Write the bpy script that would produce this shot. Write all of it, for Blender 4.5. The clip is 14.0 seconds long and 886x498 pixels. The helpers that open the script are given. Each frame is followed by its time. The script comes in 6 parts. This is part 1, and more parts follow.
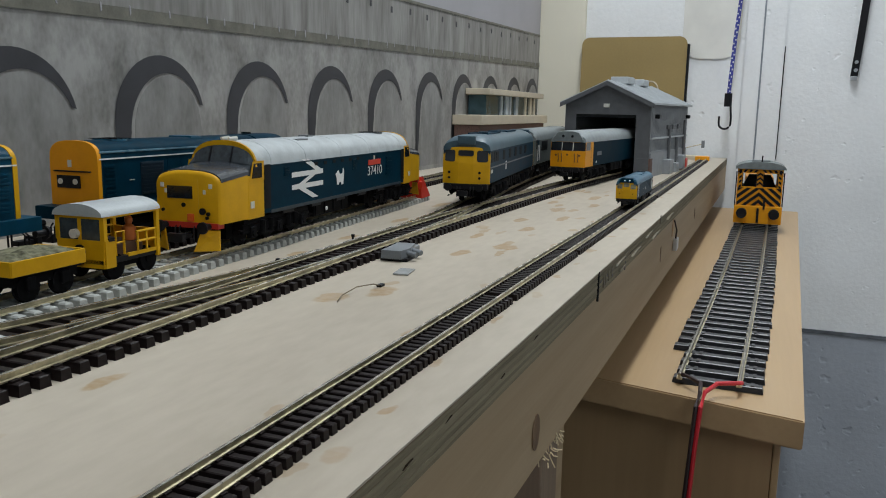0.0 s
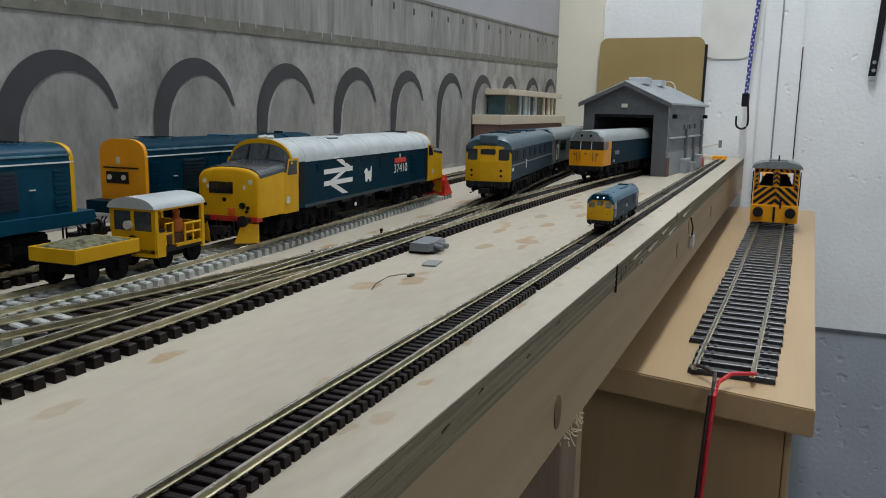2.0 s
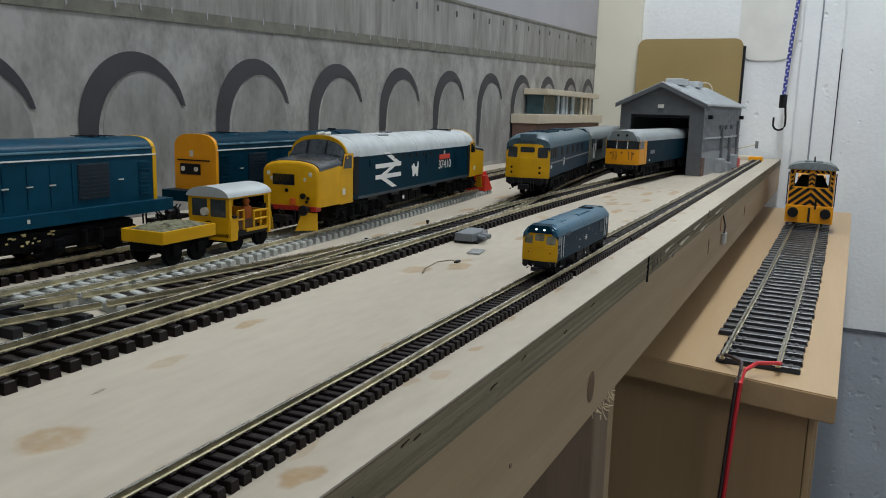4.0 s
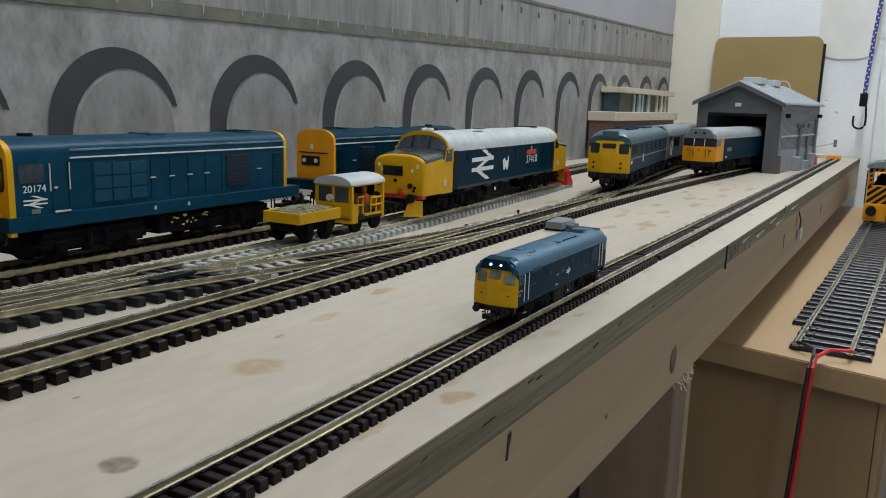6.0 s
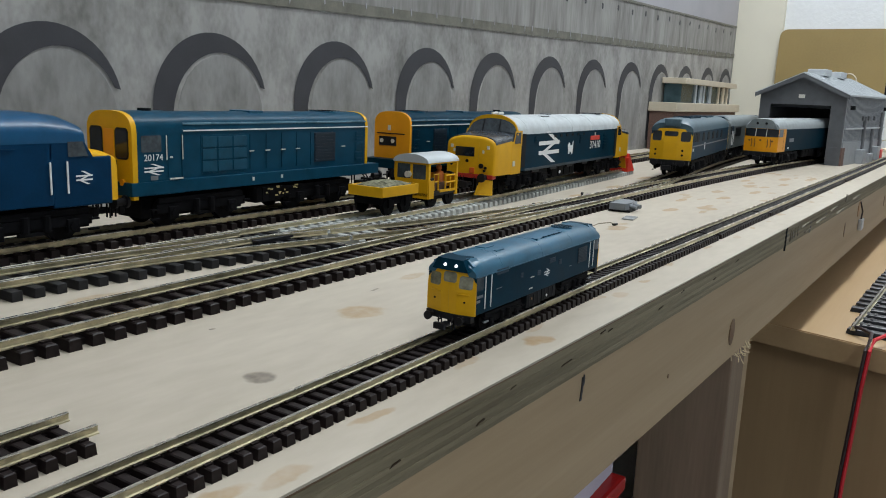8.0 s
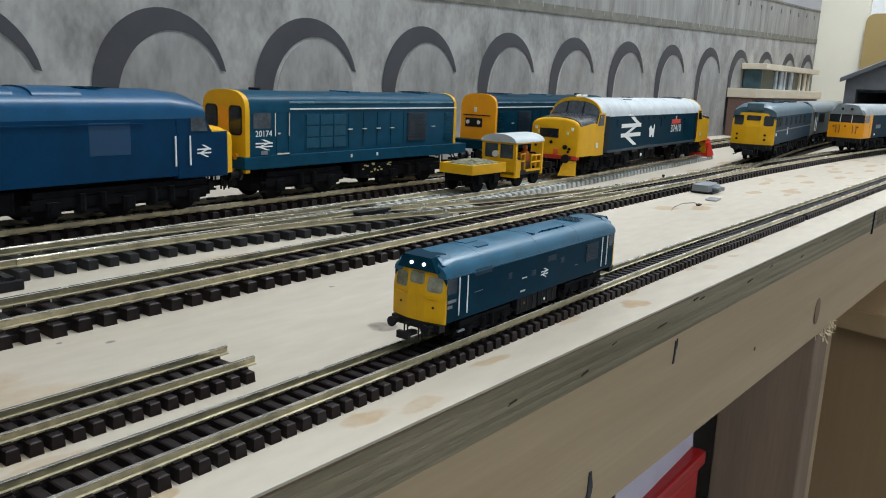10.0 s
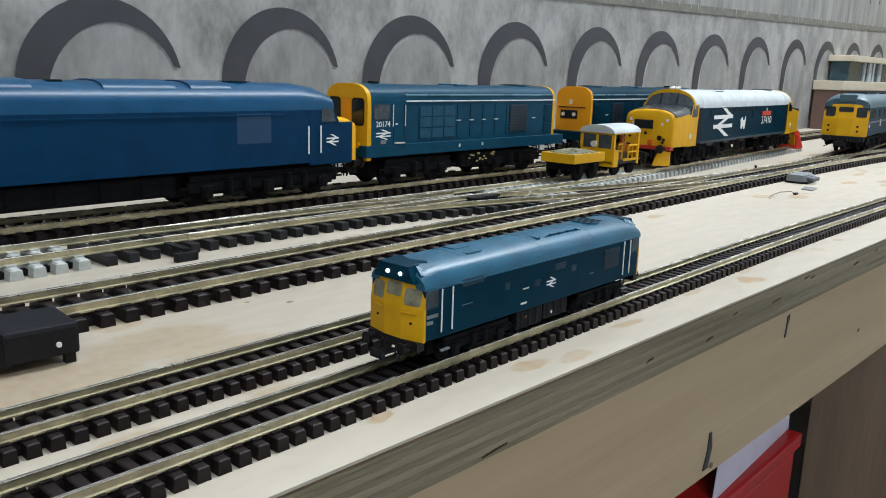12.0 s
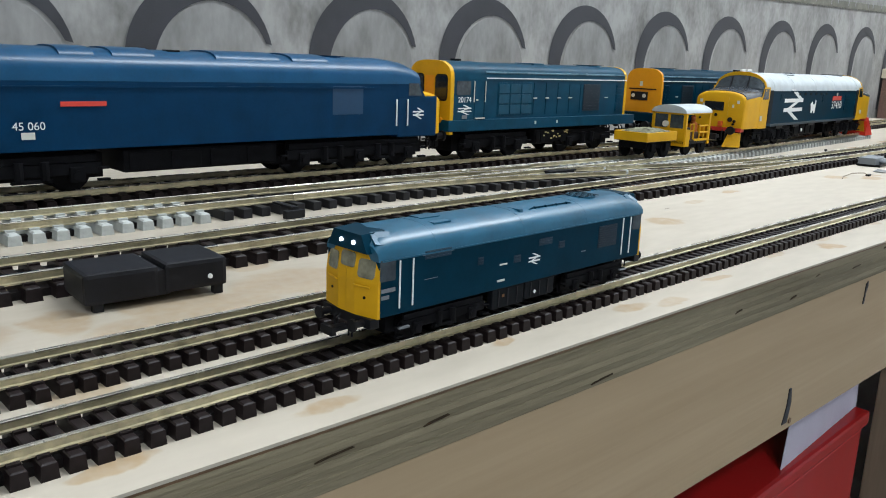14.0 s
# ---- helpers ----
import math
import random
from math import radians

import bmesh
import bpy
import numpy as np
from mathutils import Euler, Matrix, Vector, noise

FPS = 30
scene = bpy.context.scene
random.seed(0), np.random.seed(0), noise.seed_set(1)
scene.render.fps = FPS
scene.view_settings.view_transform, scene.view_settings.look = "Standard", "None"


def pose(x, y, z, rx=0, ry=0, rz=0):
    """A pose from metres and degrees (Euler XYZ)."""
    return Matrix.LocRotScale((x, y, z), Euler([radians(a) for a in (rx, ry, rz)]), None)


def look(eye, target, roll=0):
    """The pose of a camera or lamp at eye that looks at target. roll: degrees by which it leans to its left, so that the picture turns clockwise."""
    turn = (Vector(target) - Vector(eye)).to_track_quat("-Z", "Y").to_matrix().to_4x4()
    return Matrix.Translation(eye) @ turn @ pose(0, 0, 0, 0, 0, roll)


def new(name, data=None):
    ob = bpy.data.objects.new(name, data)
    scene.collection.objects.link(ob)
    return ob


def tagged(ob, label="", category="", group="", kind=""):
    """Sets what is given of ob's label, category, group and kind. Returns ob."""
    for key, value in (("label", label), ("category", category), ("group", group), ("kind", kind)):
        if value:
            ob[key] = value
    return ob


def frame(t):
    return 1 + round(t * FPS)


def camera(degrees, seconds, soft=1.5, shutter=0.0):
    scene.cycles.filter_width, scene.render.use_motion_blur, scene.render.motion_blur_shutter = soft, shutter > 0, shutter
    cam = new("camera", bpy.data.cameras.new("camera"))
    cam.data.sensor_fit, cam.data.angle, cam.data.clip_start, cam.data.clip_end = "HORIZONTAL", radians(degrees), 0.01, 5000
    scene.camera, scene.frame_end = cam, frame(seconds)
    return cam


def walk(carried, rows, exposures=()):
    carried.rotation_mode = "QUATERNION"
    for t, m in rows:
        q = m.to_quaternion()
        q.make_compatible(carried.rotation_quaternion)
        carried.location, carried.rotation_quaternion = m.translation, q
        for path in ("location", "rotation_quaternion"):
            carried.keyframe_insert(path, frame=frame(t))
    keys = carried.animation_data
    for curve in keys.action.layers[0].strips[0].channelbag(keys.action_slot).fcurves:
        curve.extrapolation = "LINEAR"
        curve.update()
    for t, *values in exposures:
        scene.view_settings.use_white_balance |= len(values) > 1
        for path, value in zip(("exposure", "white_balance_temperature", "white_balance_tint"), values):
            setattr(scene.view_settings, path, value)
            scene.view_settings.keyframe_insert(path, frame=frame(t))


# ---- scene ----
cam = camera(58.0, 14.0, soft=1.0)
PATH = [
    (0, (0.072, 0.012, 0.073), (-0.622, 1.856, -0.268), 1.0),
    (0.5, (0.07, 0.005, 0.075), (-0.644, 1.843, -0.258), 0.9),
    (1, (0.072, 0.002, 0.075), (-0.648, 1.836, -0.267), 0.9),
    (1.5, (0.073, -0.003, 0.073), (-0.649, 1.83, -0.27), 0.9),
    (2, (0.075, -0.009, 0.073), (-0.657, 1.821, -0.269), 1.0),
    (2.5, (0.078, -0.013, 0.075), (-0.662, 1.814, -0.262), 1.2),
    (5, (0.086, -0.064, 0.073), (-0.787, 1.701, -0.279), 1.6),
    (5.5, (0.088, -0.075, 0.075), (-0.82, 1.673, -0.277), 1.7),
    (6, (0.087, -0.089, 0.075), (-0.866, 1.632, -0.287), 1.7),
    (6.5, (0.09, -0.098, 0.076), (-0.881, 1.614, -0.28), 1.8),
    (7, (0.092, -0.106, 0.075), (-0.905, 1.59, -0.285), 2.0),
    (9.5, (0.093, -0.135, 0.065), (-1.059, 1.446, -0.352), 2.4),
    (10, (0.093, -0.141, 0.066), (-1.094, 1.413, -0.353), 2.3),
    (10.5, (0.092, -0.15, 0.065), (-1.148, 1.361, -0.359), 2.0),
    (11, (0.092, -0.157, 0.067), (-1.168, 1.339, -0.35), 1.9),
    (11.5, (0.092, -0.165, 0.065), (-1.189, 1.311, -0.36), 1.8),
    (12, (0.092, -0.173, 0.064), (-1.217, 1.275, -0.37), 1.8),
    (12.5, (0.093, -0.182, 0.063), (-1.244, 1.24, -0.374), 1.9),
    (13, (0.09, -0.19, 0.061), (-1.278, 1.195, -0.398), 2.0),
    (13.5, (0.093, -0.196, 0.059), (-1.296, 1.168, -0.4), 2.0),
    (14, (0.094, -0.197, 0.057), (-1.296, 1.166, -0.403), 2.2),
]
walk(cam, [(t, look(eye, target, roll)) for t, eye, target, roll in PATH], [(0, -0.08, 6500, 10), (5, 0.02, 6470, 10), (7, 0.18, 6450, 10), (9.5, 0.54, 6350, 10), (14, 0.86, 6280, 10)])

# ---- light ----
world = bpy.data.worlds.new("room_air")
scene.world = world
world.use_nodes = True
world.node_tree.nodes["Background"].inputs[0].default_value = (0.75, 0.85, 1.0, 1)
world.node_tree.nodes["Background"].inputs[1].default_value = 0.04
scene.view_settings.exposure = 0.0


def tube_light(name, x, y, z, sx, sy, watts, colour):
    data = bpy.data.lights.new(name, "AREA")
    data.shape, data.size, data.size_y, data.energy, data.color = "RECTANGLE", sx, sy, watts, colour
    ob = new(name, data)
    ob.location = (x, y, z)
    return ob


tube_light("ceiling_tube_lamp", 0.06, 0.78, 1.28, 0.10, 1.2, 16.0, (0.90, 0.965, 1.0))
tube_light("ceiling_tube_lamp", 1.10, -0.9, 1.28, 0.10, 1.2, 11.0, (0.88, 0.96, 1.0))

# ---- materials ----
MATS = {}


def mat(name, colour, rough=0.5, metal=0.0, vary=0.12, scale=60.0, bump=0.0, fine=900.0, emit=0.0, stretch=(1, 1, 1), spec=0.5, second=None, mix=0.5, coat=0.0):
    """A painted or natural surface: base colour varied by a broad and a fine noise, with relief; scale in features per metre."""
    if name in MATS:
        return MATS[name]
    m = bpy.data.materials.new(name)
    m.use_nodes = True
    nt = m.node_tree
    bsdf = nt.nodes["Principled BSDF"]
    tex = nt.nodes.new("ShaderNodeTexCoord")
    mp = nt.nodes.new("ShaderNodeMapping")
    mp.inputs["Scale"].default_value = stretch
    nt.links.new(tex.outputs["Object"], mp.inputs[0])
    n1 = nt.nodes.new("ShaderNodeTexNoise")
    n1.inputs["Scale"].default_value, n1.inputs["Detail"].default_value = scale, 5
    n2 = nt.nodes.new("ShaderNodeTexNoise")
    n2.inputs["Scale"].default_value, n2.inputs["Detail"].default_value = fine, 3
    for n in (n1, n2):
        nt.links.new(mp.outputs[0], n.inputs["Vector"])
    add = nt.nodes.new("ShaderNodeMath")
    add.operation = "ADD"
    half = nt.nodes.new("ShaderNodeMath")
    half.operation = "MULTIPLY"
    half.inputs[1].default_value = 0.35
    nt.links.new(n2.outputs[0], half.inputs[0])
    nt.links.new(n1.outputs[0], add.inputs[0])
    nt.links.new(half.outputs[0], add.inputs[1])
    ramp = nt.nodes.new("ShaderNodeValToRGB")
    lo = [c * (1 - vary) for c in colour]
    hi = [min(1, c * (1 + vary)) for c in colour]
    if second:
        hi = second
    ramp.color_ramp.elements[0].position, ramp.color_ramp.elements[1].position = 0.68 - 0.25 * mix - 0.12, 0.68 + 0.25 * mix
    ramp.color_ramp.elements[0].color, ramp.color_ramp.elements[1].color = (*lo, 1), (*hi, 1)
    nt.links.new(add.outputs[0], ramp.inputs[0])
    nt.links.new(ramp.outputs[0], bsdf.inputs["Base Color"])
    rr = nt.nodes.new("ShaderNodeMapRange")
    rr.inputs[3].default_value, rr.inputs[4].default_value = max(0.03, rough * 0.85), min(1, rough * 1.15)
    nt.links.new(n1.outputs[0], rr.inputs[0])
    nt.links.new(rr.outputs[0], bsdf.inputs["Roughness"])
    bsdf.inputs["Metallic"].default_value = metal
    bsdf.inputs["Specular IOR Level"].default_value = spec
    bsdf.inputs["Coat Weight"].default_value = coat
    if bump:
        b = nt.nodes.new("ShaderNodeBump")
        b.inputs["Strength"].default_value, b.inputs["Distance"].default_value = 0.5, bump
        nt.links.new(add.outputs[0], b.inputs["Height"])
        nt.links.new(b.outputs[0], bsdf.inputs["Normal"])
    if emit:
        bsdf.inputs["Emission Color"].default_value = (*colour, 1)
        bsdf.inputs["Emission Strength"].default_value = emit
    MATS[name] = m
    return m


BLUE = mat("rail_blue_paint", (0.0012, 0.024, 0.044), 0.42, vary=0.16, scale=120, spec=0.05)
BLUE_SATIN = mat("satin_blue_paint", (0.0022, 0.042, 0.078), 0.36, vary=0.14, scale=120, spec=0.13)
# Grille panels lighter than the hood: the light they reflect is painted in.
BLUE_PANE = mat("grille_blue_reflection", (0.005, 0.055, 0.094), 0.36, vary=0.16, scale=200, spec=0.25)
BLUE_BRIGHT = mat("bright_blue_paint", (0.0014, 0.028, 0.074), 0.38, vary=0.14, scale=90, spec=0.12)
# Blue made lighter for roofs; the sheen from above is in the colour.
BLUE_ROOF = mat("blue_roof_sheen", (0.008, 0.080, 0.140), 0.34, spec=0.5, vary=0.2, scale=90)
# Long locomotive's body blue, lightened on the roof for its highlights.
BLUE_GLOSS_LIT = mat("highlit_blue_roof", (0.003, 0.054, 0.126), 0.33, vary=0.15, scale=90, spec=0.32)
YELLOW = mat("warning_yellow_paint", (0.63, 0.335, 0.004), 0.45, vary=0.06, scale=120, spec=0.25)
ORANGE = mat("deep_yellow_paint", (0.74, 0.305, 0.006), 0.42, vary=0.05, scale=120, spec=0.3)
GREY_ROOF = mat("light_grey_roof", (0.42, 0.45, 0.46), 0.45, vary=0.12, scale=120)
SILVER = mat("aluminium_grey_paint", (0.16, 0.17, 0.18), 0.5, vary=0.1, scale=200)
BLACK = mat("matt_black_plastic", (0.007, 0.007, 0.009), 0.5, vary=0.3, scale=200, spec=0.25)
DARK = mat("dark_recess", (0.004, 0.005, 0.006), 0.6, vary=0.2, spec=0.2)
DARKGLASS = mat("dark_glazing", (0.012, 0.014, 0.017), 0.12, vary=0.1)
DIMGLASS = mat("smoked_glazing", (0.045, 0.055, 0.062), 0.12, vary=0.3, scale=300)
CAB_GLASS = mat("cab_glazing_pale_interior", (0.17, 0.16, 0.11), 0.10, vary=0.5, scale=350)
CABLE = mat("grimy_orange_fitting", (0.16, 0.065, 0.008), 0.5, vary=0.3)
VOID = mat("dark_wood_void", (0.035, 0.024, 0.014), 0.8, vary=0.4, scale=400, spec=0.1)
WHITE = mat("white_transfer", (0.78, 0.78, 0.76), 0.5, vary=0.03)
RED = mat("red_plastic", (0.62, 0.03, 0.015), 0.4, vary=0.08)
REDPLATE = mat("red_nameplate", (0.60, 0.05, 0.03), 0.5, vary=0.06)
LAMP_ON = mat("lit_lamp", (0.93, 0.95, 1.0), 0.4, emit=2.2)
LENS = mat("lamp_lens", (0.60, 0.58, 0.52), 0.2, vary=0.1)
SLATE = mat("two_tone_grey_paint", (0.075, 0.088, 0.086), 0.5, vary=0.15, scale=100)
SLATE_ROOF = mat("grey_blue_roof", (0.155, 0.175, 0.178), 0.5, vary=0.2, scale=120)
BOGIE = mat("grimy_underframe", (0.005, 0.005, 0.006), 0.6, vary=0.35, scale=250, spec=0.05)
NICKEL = mat("nickel_silver_rail", (0.74, 0.70, 0.61), 0.27, metal=1.0, vary=0.18, scale=150)
RAIL_SIDE = mat("khaki_rail_web", (0.54, 0.48, 0.33), 0.36, metal=0.8, vary=0.25, scale=150)
NICKEL_DULL = mat("tarnished_rail_side", (0.30, 0.28, 0.24), 0.38, metal=1.0, vary=0.25, scale=150)
SLEEPER = mat("dark_brown_sleeper", (0.011, 0.0072, 0.0072), 0.48, vary=0.4, scale=300, spec=0.16)
SLEEPER_WEB = mat("dark_sleeper_web", (0.008, 0.006, 0.006), 0.6, vary=0.3, scale=300, spec=0.15)
SLEEPER_BLACK = mat("black_sleeper", (0.010, 0.010, 0.012), 0.5, vary=0.3, scale=300, spec=0.3)
SLEEPER_O = mat("glossy_black_sleeper", (0.020, 0.020, 0.023), 0.30, vary=0.3, scale=200, spec=0.45)
CONCRETE_SLEEPER = mat("concrete_sleeper", (0.36, 0.37, 0.35), 0.75, vary=0.15, scale=300, bump=0.0002)
PLY_TOP = mat("pale_plywood_face", (0.330, 0.280, 0.214), 0.55, vary=0.10, scale=9, fine=210, stretch=(1, 0.3, 1), second=(0.495, 0.437, 0.355), mix=1.0, bump=0.0003)
PLY_A = mat("plywood_ply_pale", (0.365, 0.308, 0.195), 0.75, vary=0.16, scale=75, fine=1300, stretch=(1, 0.10, 2.2), second=(0.150, 0.122, 0.072), mix=0.8, bump=0.0014)
PLY_B = mat("plywood_ply_dark", (0.335, 0.282, 0.178), 0.8, vary=0.2, scale=95, fine=1300, stretch=(1, 0.14, 2.2), second=(0.135, 0.110, 0.066), mix=0.8, bump=0.0012)
PINE = mat("planed_pine", (0.48, 0.355, 0.215), 0.6, vary=0.10, scale=38, fine=500, stretch=(1, 0.05, 1.6), second=(0.345, 0.245, 0.140), mix=0.85, bump=0.0003)
# Pine of the leg darkened to brown: shade under the board is painted in.
POST = mat("shaded_pine_post", (0.33, 0.235, 0.16), 0.65, vary=0.1, scale=45, fine=600, stretch=(1, 1, 0.06), second=(0.17, 0.12, 0.08), mix=0.8, bump=0.0003)
KNOT = mat("pine_knot", (0.15, 0.088, 0.045), 0.6, vary=0.2, scale=200)
INK = mat("black_ink", (0.02, 0.02, 0.025), 0.5)
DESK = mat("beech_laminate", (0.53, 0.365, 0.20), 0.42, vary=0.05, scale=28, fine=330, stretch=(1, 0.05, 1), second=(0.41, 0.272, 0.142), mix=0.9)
# Same laminate with upright grain, its colour darkened for shade on the uprights.
DESK_SIDE = mat("shaded_beech_upright", (0.44, 0.295, 0.155), 0.45, vary=0.05, scale=28, fine=330, stretch=(1, 1, 0.05), second=(0.33, 0.215, 0.11), mix=0.9)
WALL = mat("white_masonry_paint", (0.80, 0.81, 0.82), 0.7, vary=0.05, scale=8, fine=160, bump=0.003)
WALL_GREY = mat("grey_masonry_paint", (0.36, 0.39, 0.44), 0.75, vary=0.08, scale=8, fine=120, bump=0.004)

def pockmarks(m, scale, lo, hi, depth):
    """Adds sparse chips and dents to a painted wall."""
    nt = m.node_tree
    bsdf = nt.nodes["Principled BSDF"]
    tex = nt.nodes.new("ShaderNodeTexCoord")
    n = nt.nodes.new("ShaderNodeTexNoise")
    n.inputs["Scale"].default_value, n.inputs["Detail"].default_value = scale, 2
    nt.links.new(tex.outputs["Object"], n.inputs["Vector"])
    r = nt.nodes.new("ShaderNodeMapRange")
    r.inputs[1].default_value, r.inputs[2].default_value = lo, hi
    r.inputs[3].default_value, r.inputs[4].default_value = 1.0, 0.0
    nt.links.new(n.outputs[0], r.inputs[0])
    b = nt.nodes.new("ShaderNodeBump")
    b.inputs["Strength"].default_value, b.inputs["Distance"].default_value = 1.0, depth
    old = bsdf.inputs["Normal"].links[0].from_socket
    nt.links.new(r.outputs[0], b.inputs["Height"])
    nt.links.new(old, b.inputs["Normal"])
    nt.links.new(b.outputs[0], bsdf.inputs["Normal"])


pockmarks(WALL, 48.0, 0.67, 0.78, 0.0012)
pockmarks(WALL_GREY, 42.0, 0.64, 0.76, 0.0014)
CREAM_WALL = mat("cream_painted_board", (0.70, 0.66, 0.55), 0.6, vary=0.05, scale=6)
PATCH = mat("stained_old_paint", (0.71, 0.695, 0.65), 0.7, vary=0.08, scale=20)
MDF = mat("brown_hardboard", (0.30, 0.215, 0.085), 0.4, vary=0.08, scale=9, fine=300)
# Gable grey is darker than the side walls; the roof grey is lightest.
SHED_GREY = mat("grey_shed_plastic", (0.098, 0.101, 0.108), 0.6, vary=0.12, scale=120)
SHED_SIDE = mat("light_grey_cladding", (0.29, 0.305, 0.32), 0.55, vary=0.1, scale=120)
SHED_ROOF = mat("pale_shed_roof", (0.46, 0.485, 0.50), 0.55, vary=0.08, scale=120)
BRICKY = mat("brown_brick_base", (0.13, 0.075, 0.06), 0.8, vary=0.3, scale=500)
CARD_CREAM = mat("cream_card", (0.56, 0.49, 0.38), 0.7, vary=0.06)
CONC_FACE = mat("printed_concrete_wall", (0.20, 0.192, 0.178), 0.62, vary=0.25, scale=48, fine=330, stretch=(1, 1, 0.6), second=(0.37, 0.36, 0.345), mix=0.62)
CONC_TOP = mat("printed_streaked_parapet", (0.16, 0.15, 0.137), 0.62, vary=0.25, scale=60, fine=240, stretch=(1, 1, 0.16), second=(0.33, 0.32, 0.305), mix=0.9)
CONC_BAND = mat("printed_mossy_band", (0.115, 0.112, 0.085), 0.65, vary=0.3, scale=90, second=(0.21, 0.20, 0.165), mix=0.9)
SKY_PRINT = mat("printed_sky", (0.36, 0.35, 0.375), 0.6, vary=0.08, scale=12)
ARCH_INK = mat("printed_arch_shadow", (0.040, 0.040, 0.046), 0.6, vary=0.15, scale=60)
ARCH_FILL = mat("printed_arch_infill", (0.19, 0.184, 0.175), 0.62, vary=0.25, scale=60, fine=330, stretch=(1, 1, 0.45), second=(0.33, 0.323, 0.312), mix=0.9)
GREY_PLASTIC = mat("grey_point_motor", (0.17, 0.185, 0.20), 0.45, vary=0.1)
STONE = mat("ballast_load", (0.075, 0.072, 0.030), 0.9, vary=0.5, scale=350, bump=0.001, second=(0.19, 0.185, 0.115))
FLOOR = mat("grey_concrete_floor", (0.24, 0.24, 0.24), 0.8, vary=0.15, scale=6)
CEIL = mat("white_ceiling_paint", (0.75, 0.75, 0.74), 0.8, vary=0.03)
RED_BOX = mat("red_storage_box", (0.36, 0.010, 0.010), 0.35, vary=0.06)
CORD = mat("blue_elastic_cord", (0.05, 0.06, 0.30), 0.7, vary=0.3, scale=300)
CORD_W = mat("white_cord_fleck", (0.65, 0.66, 0.72), 0.7)
METAL = mat("brushed_metal", (0.55, 0.56, 0.58), 0.3, metal=1.0)
WIRE_RED = mat("red_wire_sleeve", (0.55, 0.02, 0.03), 0.4)
WIRE_BLACK = mat("black_wire_sleeve", (0.035, 0.02, 0.02), 0.45)
STRAW = mat("wood_splinter", (0.58, 0.47, 0.30), 0.7, vary=0.1)
ORANGE_FIG = mat("orange_figure", (0.45, 0.12, 0.02), 0.6)

# ---- mesh helpers ----


def part(name, bm, material, parent=None, label="", scale=1.0, smooth=False, kind=""):
    """Links a bmesh as one mesh object under its thing or part."""
    me = bpy.data.meshes.new(name)
    if scale != 1.0:
        bmesh.ops.scale(bm, vec=(scale, scale, scale), verts=bm.verts)
    bmesh.ops.recalc_face_normals(bm, faces=bm.faces)
    if smooth:
        for f in bm.faces:
            f.smooth = True
    bm.to_mesh(me)
    bm.free()
    me.materials.append(material)
    if smooth:
        me.set_sharp_from_angle(angle=radians(38))
    ob = new(name, me)
    if parent:
        ob.parent = parent
    return tagged(ob, label=label, kind=kind)


def thing(name, label, category, m=None, group="", kind=""):
    ob = new(name)
    ob.empty_display_size = 0.01
    if m is not None:
        ob.matrix_basis = m
    return tagged(ob, label, category, group, kind)


def B():
    return bmesh.new()


def box(bm, x0, x1, y0, y1, z0, z1, bev=0.0):
    t = B()
    vs = [t.verts.new((x, y, z)) for z in (z0, z1) for x, y in ((x0, y0), (x1, y0), (x1, y1), (x0, y1))]
    for f in ((3, 2, 1, 0), (4, 5, 6, 7), (0, 1, 5, 4), (1, 2, 6, 5), (2, 3, 7, 6), (3, 0, 4, 7)):
        t.faces.new([vs[i] for i in f])
    if bev:
        bmesh.ops.bevel(t, geom=t.edges[:], offset=bev, segments=2, affect="EDGES", profile=0.6)
    me = bpy.data.meshes.new("t")
    t.to_mesh(me)
    t.free()
    bm.from_mesh(me)
    bpy.data.meshes.remove(me)
    return bm


def loft(bm, secs, cap=True, close=True):
    rows = [[bm.verts.new(p) for p in s] for s in secs]
    n = len(rows[0])
    for a, b in zip(rows, rows[1:]):
        for i in range(n if close else n - 1):
            j = (i + 1) % n
            bm.faces.new((a[i], a[j], b[j], b[i]))
    if cap and close:
        bm.faces.new(rows[0][::-1])
        bm.faces.new(rows[-1])
    return bm


def cyl(bm, p0, p1, r0, n=14, r1=None):
    p0, p1 = Vector(p0), Vector(p1)
    r1 = r0 if r1 is None else r1
    q = (p1 - p0).to_track_quat("Z", "Y")
    secs = []
    for p, r in ((p0, r0), (p1, r1)):
        secs.append([p + q @ Vector((r * math.cos(2 * math.pi * i / n), r * math.sin(2 * math.pi * i / n), 0)) for i in range(n)])
    return loft(bm, secs)


def tube(bm, pts, r, n=8):
    pts = [Vector(p) for p in pts]
    secs = []
    for i, p in enumerate(pts):
        d = (pts[min(i + 1, len(pts) - 1)] - pts[max(i - 1, 0)]).normalized()
        up = Vector((0, 0, 1)) if abs(d.z) < 0.9 else Vector((1, 0, 0))
        a = d.cross(up).normalized()
        b = d.cross(a).normalized()
        secs.append([p + r * (math.cos(2 * math.pi * k / n) * a + math.sin(2 * math.pi * k / n) * b) for k in range(n)])
    return loft(bm, secs)


def plate(bm, pts, axis, at, thick):
    """A flat polygon, pts in the two other axes in order, at the given place on axis, thick along it."""
    def p3(u, v, w):
        return {"x": (w, u, v), "y": (u, w, v), "z": (u, v, w)}[axis]
    return loft(bm, [[p3(u, v, at) for u, v in pts], [p3(u, v, at + thick) for u, v in pts]])


